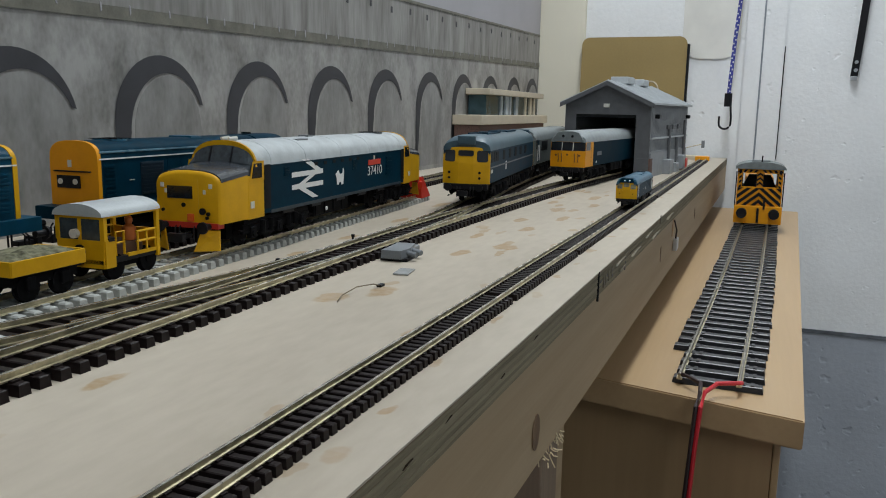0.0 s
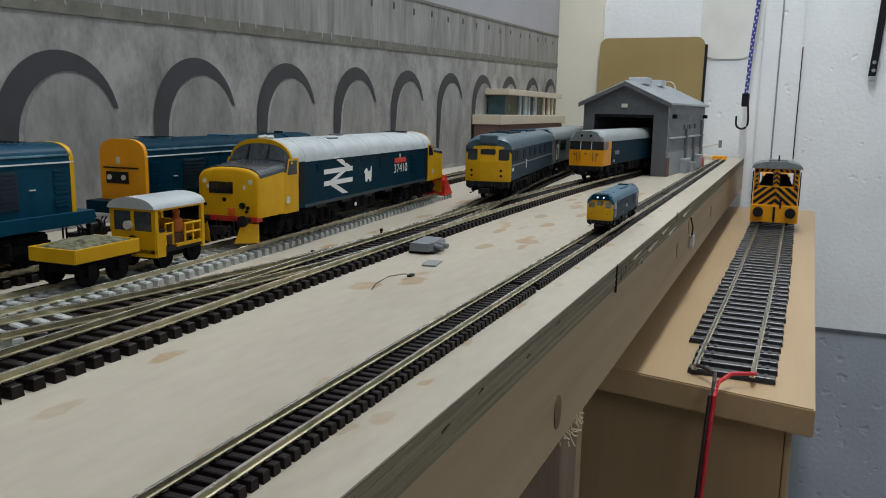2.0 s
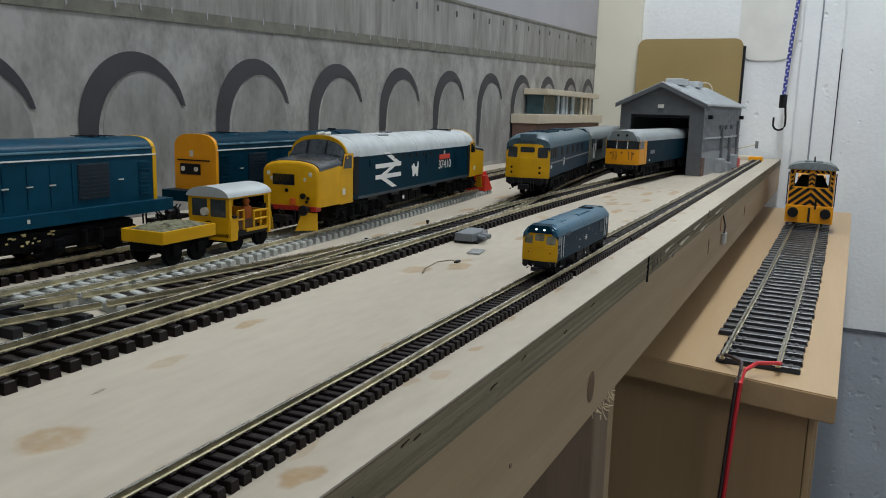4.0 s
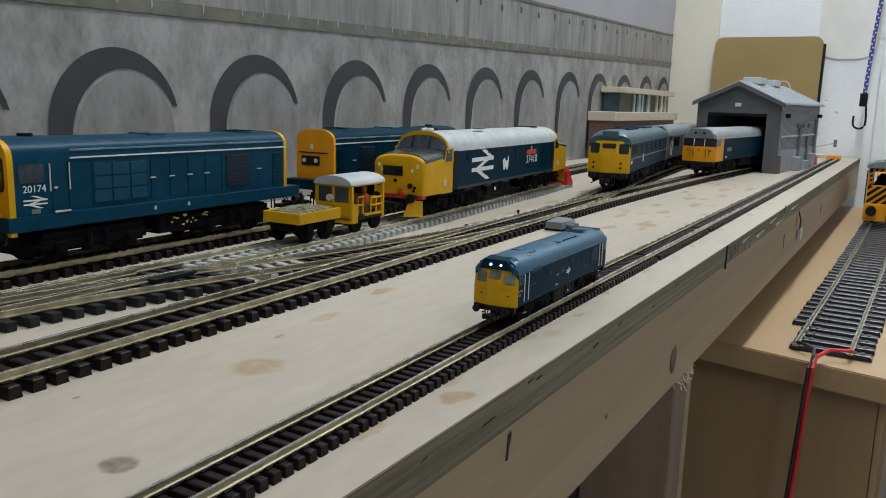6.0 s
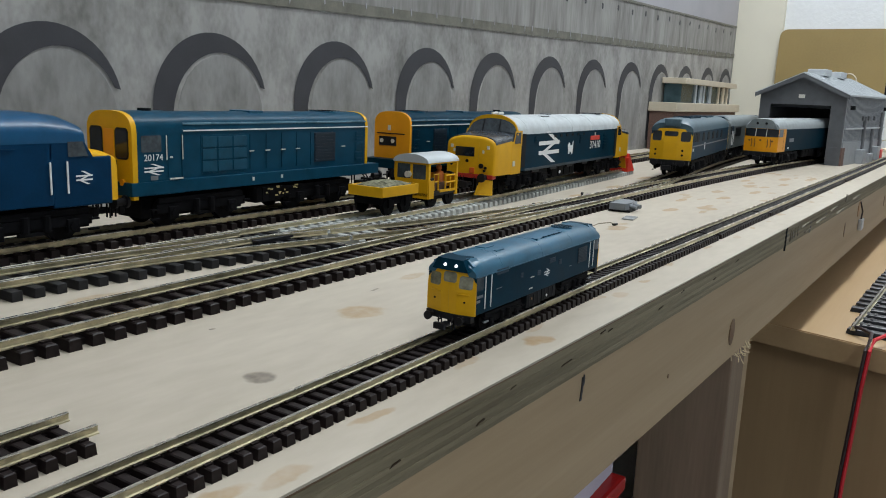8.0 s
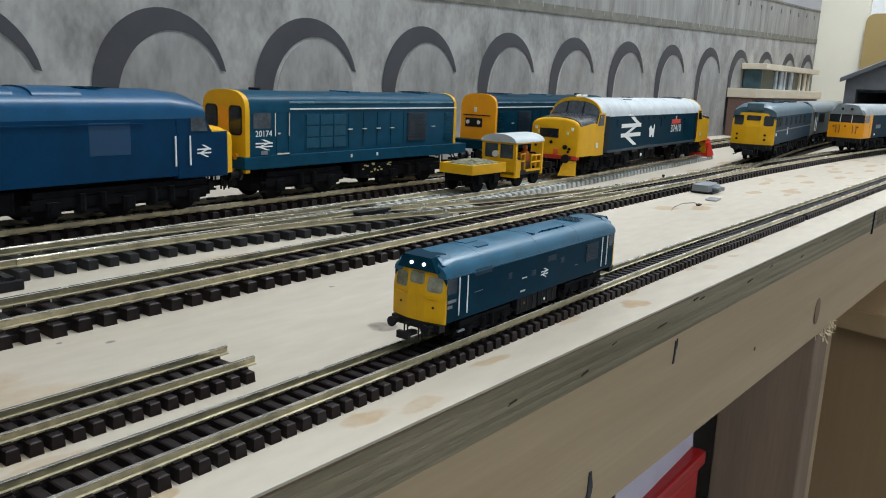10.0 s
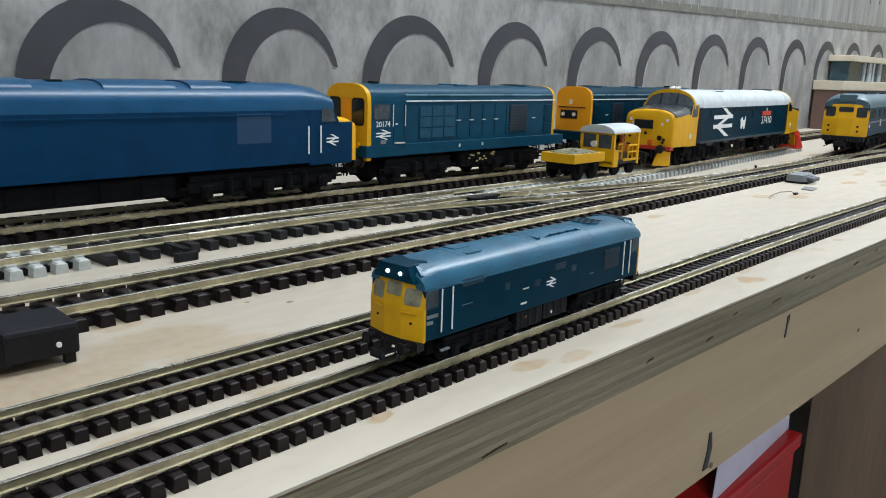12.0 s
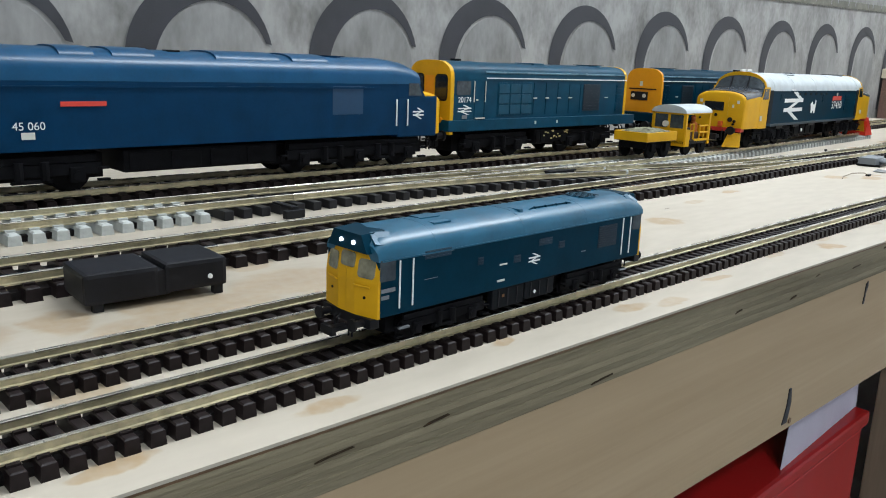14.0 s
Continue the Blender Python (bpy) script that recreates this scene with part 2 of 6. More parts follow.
def rrect(u0, u1, v0, v1, r, n=4):
    pts = []
    for cx, cy, a0 in ((u1 - r, v1 - r, 0), (u0 + r, v1 - r, 90), (u0 + r, v0 + r, 180), (u1 - r, v0 + r, 270)):
        for k in range(n + 1):
            a = radians(a0 + 90 * k / n)
            pts.append((cx + r * math.cos(a), cy + r * math.sin(a)))
    return pts


def arc(hw, y, zs, zt, n=12, p=0.8):
    pts = []
    for k in range(n + 1):
        a = math.pi * k / n
        c, s = math.cos(a), math.sin(a)
        pts.append((hw * math.copysign(abs(c) ** p, c), y, zs + (zt - zs) * abs(s) ** p))
    return pts


def sect(y, hw, z0, zs, zt, n=12, p=0.8):
    return [(hw, y, z0)] + arc(hw, y, zs, zt, n, p) + [(-hw, y, z0)]


def letters(name, text, size, m, material, parent, scale=1.0):
    cu = bpy.data.curves.new(name, "FONT")
    cu.body, cu.size, cu.extrude, cu.align_x = text, size, 0.004, "CENTER"
    tmp = bpy.data.objects.new("tmp", cu)
    scene.collection.objects.link(tmp)
    me = bpy.data.meshes.new_from_object(tmp.evaluated_get(bpy.context.evaluated_depsgraph_get()))
    bpy.data.objects.remove(tmp)
    bm = B()
    bm.from_mesh(me)
    bpy.data.meshes.remove(me)
    bmesh.ops.transform(bm, matrix=m, verts=bm.verts)
    return part(name, bm, material, parent, scale=scale)


def side_text(name, text, size, x, y, z, parent, scale, sx=1.0):
    m = Matrix(((0, 0, 1, x), (sx, 0, 0, y), (0, 1, 0, z), (0, 0, 0, 1)))
    return letters(name, text, size, m, WHITE, parent, scale)


def arrows(x, y, z, w, h, parent, scale, name="double_arrow_emblem"):
    bm = B()
    t = 0.13
    for v in (0.30, 0.62):
        plate(bm, [(y, z + (v - t / 2) * h), (y + w, z + (v - t / 2) * h), (y + w, z + (v + t / 2) * h), (y, z + (v + t / 2) * h)], "x", x, 0.006)
    for (u0, v0), (u1, v1), dx in (((0.30, 1.0), (0.74, 0.68), 0), ((0.56, 0.56), (0.20, 0.36), 0), ((0.20, 0.24), (0.64, -0.06), 0)):
        d = 0.2
        plate(bm, [(y + u0 * w, z + v0 * h), (y + (u0 + d) * w, z + v0 * h), (y + (u1 + d) * w, z + v1 * h), (y + u1 * w, z + v1 * h)], "x", x + 0.001, 0.006)
    return part(name, bm, WHITE, parent, scale=scale)


# ---- the lie of the land ----
RT, RTN = 0.0060, 0.0045     # rail tops above the board, both gauges
OO, NG = 1 / 76.2, 1 / 148.0


def edge_x(y):
    return 0.002 + 0.025 * y


def lane(pts):
    ys = np.array([p[0] for p in pts])
    xs = np.array([p[1] for p in pts])

    def f(y):
        w = np.linspace(-0.05, 0.05, 21)
        k = np.interp(y + w, ys, xs, left=None, right=None)
        lo, hi = ys[0], ys[-1]
        k = np.where(y + w < lo, xs[0] + (y + w - lo) * (xs[1] - xs[0]) / (ys[1] - ys[0]), k)
        k = np.where(y + w > hi, xs[-1] + (y + w - hi) * (xs[-1] - xs[-2]) / (ys[-1] - ys[-2]), k)
        return float(np.mean(k))
    return f


N_X = lane([(-0.4, -0.0195), (0.15, -0.0195), (1.5, 0.0090)])
T1_X = lane([(-0.5, -0.2145), (0.3, -0.2145), (0.75, -0.2300), (1.4, -0.2600)])
T2_X = lane([(-0.5, -0.167), (0.1, -0.167), (0.2, -0.163), (0.3, -0.166), (0.41, -0.172), (0.52, -0.179), (0.62, -0.185)])
T3_X = lane([(-0.5, -0.108), (0.2, -0.108), (0.3, -0.109), (0.45, -0.108), (0.55, -0.105), (0.7, -0.098), (0.85, -0.088), (1.25, -0.048)])
CROSS_X = lane([(-0.06, -0.167), (0.05, -0.165), (0.097, -0.157), (0.132, -0.147), (0.165, -0.137), (0.2, -0.128), (0.25, -0.119), (0.31, -0.111), (0.40, -0.108)])
C31_X = lane([(0.38, -0.108), (0.48, -0.111), (0.56, -0.118), (0.68, -0.133), (0.79, -0.144), (1.05, -0.160), (1.4, -0.20)])


def yaw_of(f, y):
    return math.degrees(math.atan2(-(f(y + 0.02) - f(y - 0.02)), 0.04))


def on_track(f, y0, length, z=RT):
    """The pose of a vehicle whose nearer end stands at y0, both ends on the track's centre line."""
    a, b = f(y0), f(y0 + length)
    return pose(a, y0, z, 0, 0, math.degrees(math.atan2(a - b, length)))

# ---- room ----
WX, WY, FZ, CZ = -0.3055, 1.52, -0.98, 1.34
room = (WX - 0.1, 2.2, -2.4, WY)


def slab(name, x0, x1, y0, y1, z0, z1, material, label, category):
    ob = part(name, box(B(), x0, x1, y0, y1, z0, z1), material)
    return tagged(ob, label, category, kind="structure")


slab("floor", WX - 0.2, 2.3, -2.5, WY + 0.1, FZ - 0.1, FZ, FLOOR, "grey concrete garage floor under the layout", "floor")
slab("ceiling", WX - 0.2, 2.3, -2.5, WY + 0.1, CZ, CZ + 0.1, CEIL, "plain white ceiling above the railway room", "ceiling")
wall_side = slab("wall_west", WX - 0.1, WX - 0.003, -2.5, WY + 0.1, FZ, CZ, WALL, "white painted wall behind the printed backdrop", "wall")
slab("wall_east", 2.2, 2.3, -2.5, WY + 0.1, FZ, CZ, WALL, "plain white painted wall of the room", "wall")
slab("wall_south", WX, 2.2, -2.5, -2.4, FZ, CZ, WALL, "plain white painted wall of the room", "wall")
wall_end = slab("wall_north", WX, 2.2, WY, WY + 0.1, -0.295, CZ, WALL, "white painted masonry wall with rough patches", "wall")
slab("wall_north_base", WX, 2.2, WY - 0.004, WY + 0.1, FZ, -0.297, WALL_GREY, "grey painted lower wall below a ledge", "wall")
slab("ledge", 0.14, 2.2, WY - 0.0065, WY - 0.0042, -0.3005, -0.2945, mat("shadowed_mortar", (0.10, 0.11, 0.125), 0.8, vary=0.4, scale=60), "dark ragged mortar joint along the painted wall", "joint")
slab("trim_corner", WX, -0.222, WY - 0.012, WY, -0.02, CZ, CREAM_WALL, "cream painted corner boarding beside the backdrop", "boarding")
slab("trim_post", 0.055, 0.081, WY - 0.014, WY, -0.6, CZ, WALL, "white painted vertical timber batten", "batten")
slab("trim_board", 0.084, 0.117, WY - 0.009, WY, -0.6, CZ, WALL, "white painted vertical board on the wall", "board")
slab("trim_panel", -0.06, 0.053, WY - 0.005, WY, -0.2, CZ, WALL, "white painted panel beside the batten", "panel")
bm = B()
plate(bm, rrect(-0.050, 0.046, 0.170, 0.60, 0.03), "y", WY - 0.0075, 0.002)
shadow_patch = tagged(part("trim_patch", bm, PATCH), "worn cream patch of old paint on the wall", "paint patch", kind="structure")

# Dark and grey strips stand for the shadow in the boards' joints.
slab("trim_gap", 0.1175, 0.1190, WY - 0.0035, WY, 0.0, 0.19, DARK, "open joint beside the board, its shadow painted dark", "joint")
slab("trim_joint", 0.0812, 0.0838, WY - 0.002, WY, -0.3, CZ, WALL_GREY, "joint between the boards, its shadow painted grey", "joint")

# printed backdrop on the side wall, hung a little out of level
TILTZ = 0.027
backdrop = thing("backdrop", "printed paper backdrop of a grey concrete retaining wall with arches", "backdrop", kind="structure")
BX = WX + 0.0005


def strip(name, material, za, zb, x, label, y0=-1.2, y1=WY - 0.02):
    def f(v, y):
        return v if v < 0.02 else v + TILTZ * y
    bm = plate(B(), [(y0, f(za, y0)), (y1, f(za, y1)), (y1, f(zb, y1)), (y0, f(zb, y0))], "x", x, 0.0012)
    return part(name, bm, material, backdrop, label)


strip("wall_print", CONC_FACE, 0.0, 0.114, BX, "mottled grey concrete print")
strip("coping_band", CONC_BAND, 0.1142, 0.1222, BX + 0.0008, "darker mossy printed band")
strip("parapet_print", CONC_TOP, 0.1224, 0.170, BX, "streaked concrete parapet print")
strip("parapet_cap", CONC_BAND, 0.1702, 0.1735, BX + 0.0008, "thin dark printed coping line")
strip("sky_print", SKY_PRINT, 0.1737, 0.45, BX, "pale lilac printed sky")
random.seed(5)
ARCHES = [-0.53, -0.42, -0.31, -0.202, -0.096, 0.011, 0.119, 0.228, 0.344, 0.463, 0.580, 0.702, 0.825, 0.955, 1.080, 1.205, 1.335, 1.455]
for yc in ARCHES:
    zc = 0.0925 + 0.027 * yc
    near = yc < 0.2
    r = 0.0425 if near else 0.0450
    ys = yc + (0.0010 if near else -0.0012)
    # brick infill of the arch and the crescent of shade round it
    inner = [(yc + 0.006 + 0.0345 * math.cos(a), zc - 0.050 + 0.0385 * math.sin(a)) for a in np.linspace(math.radians(0), math.pi, 15)]
    bm = plate(B(), [(yc + 0.0405, 0.005)] + inner + [(yc - 0.0285, 0.005)], "x", BX + 0.0010, 0.0004)
    part("arch_infill", bm, ARCH_FILL, backdrop)
    outer = [(ys + r * math.cos(a), zc - 0.043 + 0.0445 * math.sin(a)) for a in np.linspace(math.radians(15), math.pi, 23)]
    inn = [(ys + 0.0067 + (r - 0.0075) * math.cos(a), zc - 0.050 + 0.0400 * math.sin(a)) for a in np.linspace(math.radians(29), math.pi, 23)]
    rows = list(zip(outer, inn)) + [((ys - r, 0.012), (ys - r + 0.0062, 0.012))]
    bm = B()
    vs = [[bm.verts.new((BX + 0.0017, *p)) for p in row] for row in rows]
    for a, b in zip(vs, vs[1:]):
        bm.faces.new((a[0], a[1], b[1], b[0]))
    part("arch_shadow", bm, ARCH_INK, backdrop)
for k in range(60):
    y = -0.3 + k * 0.031 + random.uniform(-0.01, 0.01)
    z = 0.1222 + TILTZ * y
    bm = plate(B(), [(y, z - random.uniform(0.002, 0.006)), (y + 0.0012, z - 0.003), (y + 0.001, z + 0.001), (y - 0.0005, z + 0.002)], "x", BX + 0.002, 0.0003)
    part("lime_streak", bm, SKY_PRINT, backdrop)
for k in range(22):
    y = 0.42 + k * 0.052
    z = 0.155 + TILTZ * y + 0.002 * (k % 2)
    bm = plate(B(), rrect(y, y + 0.0042, z, z + 0.0068, 0.001, 2), "x", BX + 0.0012, 0.0003)
    part("weep_hole", bm, ARCH_INK, backdrop)

# ---- baseboard ----
board = thing("baseboard", "pale plywood baseboard on a pine frame with glue stains", "baseboard", kind="structure")
Y0, Y1 = -0.75, WY - 0.02


def long_bar(name, x_off0, x_off1, z0, z1, material, label, ya=Y0, yb=Y1, parent=board, bev=0.0, seg=14):
    secs = []
    for k in range(seg + 1):
        y = ya + (yb - ya) * k / seg
        a, b = edge_x(y) + x_off0, edge_x(y) + x_off1
        secs.append([(a, y, z0), (b, y, z0), (b, y, z1), (a, y, z1)])
    return part(name, loft(B(), secs), material, parent, label)


bm = B()
secs = []
for k in range(15):
    y = Y0 + (Y1 - Y0) * k / 14
    secs.append([(WX + 0.002, y, -0.0006), (edge_x(y), y, -0.0006), (edge_x(y), y, 0), (WX + 0.002, y, 0)])
part("top_ply", loft(bm, secs), PLY_TOP, board, "pale plywood face veneer")
zs = [-0.0013, -0.0022, -0.0036, -0.0050, -0.0066, -0.0079, -0.0094, -0.0107, -0.0120]
long_bar("glue_line", -0.30, -0.0004, -0.00128, -0.00062, KNOT, "dark glue line")
for k in range(8):
    long_bar("ply_layer", -0.30, -0.0003 - 0.00018 * (k % 2), zs[k + 1], zs[k], (PLY_A, PLY_B)[k % 2], "rough sawn plywood edge")
long_bar("front_rail", -0.022, -0.0007, -0.0545, -0.0122, PINE, "planed pine front rail")
long_bar("back_rail", -0.27, -0.25, -0.0545, -0.0122, PINE, "planed pine rear rail")
random.seed(11)
# voids in the ply edge, ink marks and knots on the rail
for y, z, l, h in [(-0.058, -0.0112, 0.017, 0.0014), (-0.107, -0.0065, 0.008, 0.0010), (0.039, -0.0090, 0.005, 0.0010), (0.112, -0.0028, 0.005, 0.0010), (0.005, -0.0070, 0.005, 0.0009), (0.055, -0.0045, 0.004, 0.0008), (0.085, -0.0062, 0.009, 0.0006), (0.118, -0.0035, 0.005, 0.0007),
                   (0.165, -0.006, 0.007, 0.0011), (0.19, -0.0042, 0.006, 0.0009), (0.235, -0.0066, 0.005, 0.0008), (0.27, -0.004, 0.008, 0.0007), (-0.13, -0.006, 0.01, 0.0008), (0.47, -0.006, 0.02, 0.0009), (0.56, -0.005, 0.015, 0.0009)]:
    bm = plate(B(), [(y, z), (y + l * 0.3, z + h * 0.25), (y + l * 0.8, z + h * 0.5), (y + l * 0.75, z + h * 0.85), (y + l * 0.2, z + h * 0.5)], "x", edge_x(y) - 0.0006, 0.0005)
    part("ply_void", bm, VOID, board)
part("joint_gap", plate(B(), [(0.3795, -0.014), (0.3801, -0.014), (0.3803, 0.0), (0.3798, 0.0)], "x", edge_x(0.38) - 0.0006, 0.0010), DARK, board)
for y, z, w, h in [(0.384, -0.0085, 0.004, 0.0050), (0.405, -0.0075, 0.006, 0.0018), (0.400, -0.0105, 0.004, 0.0070), (0.416, -0.0095, 0.003, 0.0060), (0.428, -0.0070, 0.012, 0.0012), (0.440, -0.0110, 0.009, 0.0012), (0.455, -0.0125, 0.004, 0.008), (0.511, -0.0060, 0.012, 0.0012), (0.0462, -0.0520, 0.0034, 0.0118), (0.1000, -0.0215, 0.0012, 0.0075), (0.1012, -0.0170, 0.0011, 0.0035), (-0.062, -0.0540, 0.004, 0.006)]:
    bm = plate(B(), [(y, z), (y + w, z), (y + w * 1.5, z + h * 0.55), (y + w * 1.1, z + h), (y + w * 0.7, z + h), (y + w * 0.6, z + h * 0.5)], "x", edge_x(y) - 0.0006, 0.0003)
    part("ink_mark", bm, INK, board, "black felt-tip mark")
for y, z, ry, rz in [(0.279, -0.0405, 0.0052, 0.0068), (0.185, -0.0372, 0.0009, 0.0009), (0.052, -0.052, 0.001, 0.001), (0.62, -0.03, 0.003, 0.006), (0.9, -0.03, 0.004, 0.006)]:
    bm = plate(B(), [(y + ry * math.cos(a), z + rz * math.sin(a)) for a in np.linspace(0, 2 * math.pi, 14, endpoint=False)], "x", edge_x(y) - 0.0006, 0.0003)
    part("knot", bm, KNOT, board, "brown pine knot")


SMUDGE = mat("grey_smudge", (0.16, 0.135, 0.095), 0.7, vary=0.4, scale=300)
for y, z, l, h in [(0.392, -0.0100, 0.0022, 0.0070), (0.3975, -0.0095, 0.0016, 0.0062), (0.405, -0.0090, 0.0022, 0.0060), (0.413, -0.0080, 0.0012, 0.0050), (0.425, -0.0050, 0.030, 0.0010), (0.435, -0.0100, 0.024, 0.0009), (0.475, -0.0080, 0.040, 0.0010), (0.530, -0.0050, 0.035, 0.0009), (0.560, -0.0100, 0.045, 0.0011), (0.600, -0.0045, 0.006, 0.0060), (0.640, -0.0060, 0.050, 0.0010)]:
    bm = plate(B(), [(y, z), (y + l * 0.4, z + h * 0.2), (y + l, z + h * 0.1), (y + l * 0.9, z + h * 0.8), (y + l * 0.5, z + h), (y + l * 0.1, z + h * 0.7)], "x", edge_x(y + l / 2) - 0.0002 - 0.0125 * l, 0.0005 + 0.025 * l)
    part("smudge", bm, SMUDGE, board, "dirty grey smudge")
part("brown_stain", plate(B(), [(0.688, -0.026), (0.700, -0.027), (0.703, -0.014), (0.694, -0.012), (0.687, -0.016)], "x", edge_x(0.695) - 0.0006, 0.0004), mat("tan_stain", (0.36, 0.20, 0.085), 0.6), board, "tan stain on the pine")
xc = edge_x(0.705)
part("metal_catch", box(B(), xc - 0.0006, xc + 0.0030, 0.700, 0.716, -0.0400, -0.0300, 0.0008), METAL, board, "small steel catch")
part("catch_wire", tube(B(), [(xc + 0.001, 0.706, -0.031), (xc + 0.002, 0.700, -0.022), (xc, 0.695, -0.013)], 0.0007, 6), WIRE_BLACK, board)


def stain_veneer(m, spots, colour, amount, wobble):
    """Soaks soft-edged stains into a flat material: each spot is x, y, half width, half length, strength."""
    nt = m.node_tree
    N, link = nt.nodes.new, nt.links.new
    bsdf = nt.nodes["Principled BSDF"]
    base = bsdf.inputs["Base Color"].links[0].from_socket
    tex = N("ShaderNodeTexCoord")
    noise = N("ShaderNodeTexNoise")
    noise.inputs["Scale"].default_value, noise.inputs["Detail"].default_value = 95, 4
    link(tex.outputs["Object"], noise.inputs["Vector"])
    off = N("ShaderNodeVectorMath")
    off.operation = "MULTIPLY_ADD"
    off.inputs[1].default_value = (wobble, wobble * 1.6, 0)
    link(noise.outputs["Color"], off.inputs[0])
    link(tex.outputs["Object"], off.inputs[2])
    total = None
    for x, y, rx, ry, power in spots:
        d = N("ShaderNodeVectorMath")
        d.operation = "MULTIPLY_ADD"
        d.inputs[1].default_value = (1 / rx, 1 / ry, 0)
        d.inputs[2].default_value = (-(x + wobble / 2) / rx, -(y + wobble * 0.8) / ry, 0)
        link(off.outputs[0], d.inputs[0])
        ln = N("ShaderNodeVectorMath")
        ln.operation = "LENGTH"
        link(d.outputs[0], ln.inputs[0])
        mr = N("ShaderNodeMapRange")
        mr.interpolation_type = "SMOOTHSTEP"
        mr.inputs[1].default_value, mr.inputs[2].default_value = 0.72, 1.12
        mr.inputs[3].default_value, mr.inputs[4].default_value = power, 0.0
        link(ln.outputs["Value"], mr.inputs[0])
        if total is None:
            total = mr.outputs[0]
        else:
            mx = N("ShaderNodeMath")
            mx.operation = "MAXIMUM"
            link(total, mx.inputs[0])
            link(mr.outputs[0], mx.inputs[1])
            total = mx.outputs[0]
    grain = N("ShaderNodeTexNoise")
    grain.inputs["Scale"].default_value = 320
    link(tex.outputs["Object"], grain.inputs["Vector"])
    gr = N("ShaderNodeMapRange")
    gr.inputs[1].default_value, gr.inputs[2].default_value = 0.3, 0.7
    gr.inputs[3].default_value, gr.inputs[4].default_value = amount * 0.55, amount
    link(grain.outputs[0], gr.inputs[0])
    mul = N("ShaderNodeMath")
    mul.operation = "MULTIPLY"
    link(total, mul.inputs[0])
    link(gr.outputs[0], mul.inputs[1])
    mix = N("ShaderNodeMix")
    mix.data_type, mix.blend_type = "RGBA", "MULTIPLY"
    mix.inputs[7].default_value = (*colour, 1)
    link(mul.outputs[0], mix.inputs[0])
    link(base, mix.inputs[6])
    link(mix.outputs[2], bsdf.inputs["Base Color"])


GLUE, SCUFFS = [], []
for i, (x, y, rx, ry) in enumerate([(-0.062, 0.0745, 0.0070, 0.0085), (-0.075, -0.085, 0.012, 0.018), (-0.079, 0.128, 0.003, 0.008), (-0.084, 0.172, 0.003, 0.008), (-0.061, -0.13, 0.010, 0.012),
                                    (-0.006, 0.155, 0.003, 0.006), (-0.005, 0.085, 0.004, 0.006), (-0.032, -0.085, 0.003, 0.012), (-0.137, 0.03, 0.004, 0.012), (-0.033, -0.115, 0.003, 0.01), (-0.004, -0.02, 0.003, 0.007),
                                    (-0.064, 0.40, 0.004, 0.012), (-0.05, 0.43, 0.005, 0.012), (-0.075, 0.46, 0.004, 0.014), (-0.055, 0.50, 0.005, 0.014), (-0.07, 0.54, 0.005, 0.012), (-0.045, 0.56, 0.004, 0.016),
                                    (-0.06, 0.61, 0.005, 0.016), (-0.04, 0.65, 0.004, 0.014), (-0.075, 0.66, 0.004, 0.016), (-0.05, 0.71, 0.005, 0.018), (-0.03, 0.74, 0.004, 0.02), (-0.14, 0.42, 0.004, 0.012), (-0.143, 0.50, 0.004, 0.016), (-0.138, 0.36, 0.004, 0.01), (-0.15, 0.60, 0.005, 0.02), (-0.192, 0.12, 0.004, 0.02)]):
    far = 0.9 if y > 0.35 else 1.0
    GLUE.append((x, y, rx * far, ry * far, 1.0 if y > 0.35 else 0.5 if y < -0.05 else 0.75 + 0.25 * math.sin(i * 2.3)))
for i, (x, y, rx, ry) in enumerate([(-0.0440, 0.0130, 0.0045, 0.0040), (-0.0825, -0.043, 0.0010, 0.0016), (-0.083, 0.033, 0.0008, 0.0012), (-0.012, -0.055, 0.0006, 0.0006), (-0.077, 0.10, 0.0007, 0.003), (-0.09, -0.052, 0.0008, 0.0008)]):
    SCUFFS.append((x, y, rx * 0.9, ry * 0.9, 0.85))

for k in range(46):
    y = -0.18 + k * 0.0215 + random.uniform(-0.008, 0.008)
    side = (-1, 1)[k % 2]
    GLUE.append((N_X(y) + side * random.uniform(0.009, 0.0125), y, random.uniform(0.0012, 0.0028), random.uniform(0.003, 0.007), random.uniform(0.4, 0.9)))
GLUE += [(-0.063, 0.300, 0.005, 0.011, 0.9), (-0.076, 0.284, 0.006, 0.009, 0.8), (-0.066, 0.318, 0.003, 0.005, 0.7)]
for k in range(26):
    GLUE.append((random.uniform(-0.125, -0.035), random.uniform(-0.24, -0.045), random.uniform(0.004, 0.012), random.uniform(0.006, 0.018), random.uniform(0.25, 0.65)))
for k in range(26):
    GLUE.append((random.uniform(-0.095, -0.022), random.uniform(0.40, 0.80), random.uniform(0.0018, 0.0040), random.uniform(0.006, 0.012), random.uniform(0.5, 1.0)))
stain_veneer(PLY_TOP, GLUE, (0.76, 0.56, 0.31), 1.0, 0.007)
stain_veneer(PLY_TOP, SCUFFS, (0.22, 0.20, 0.19), 1.0, 0.004)

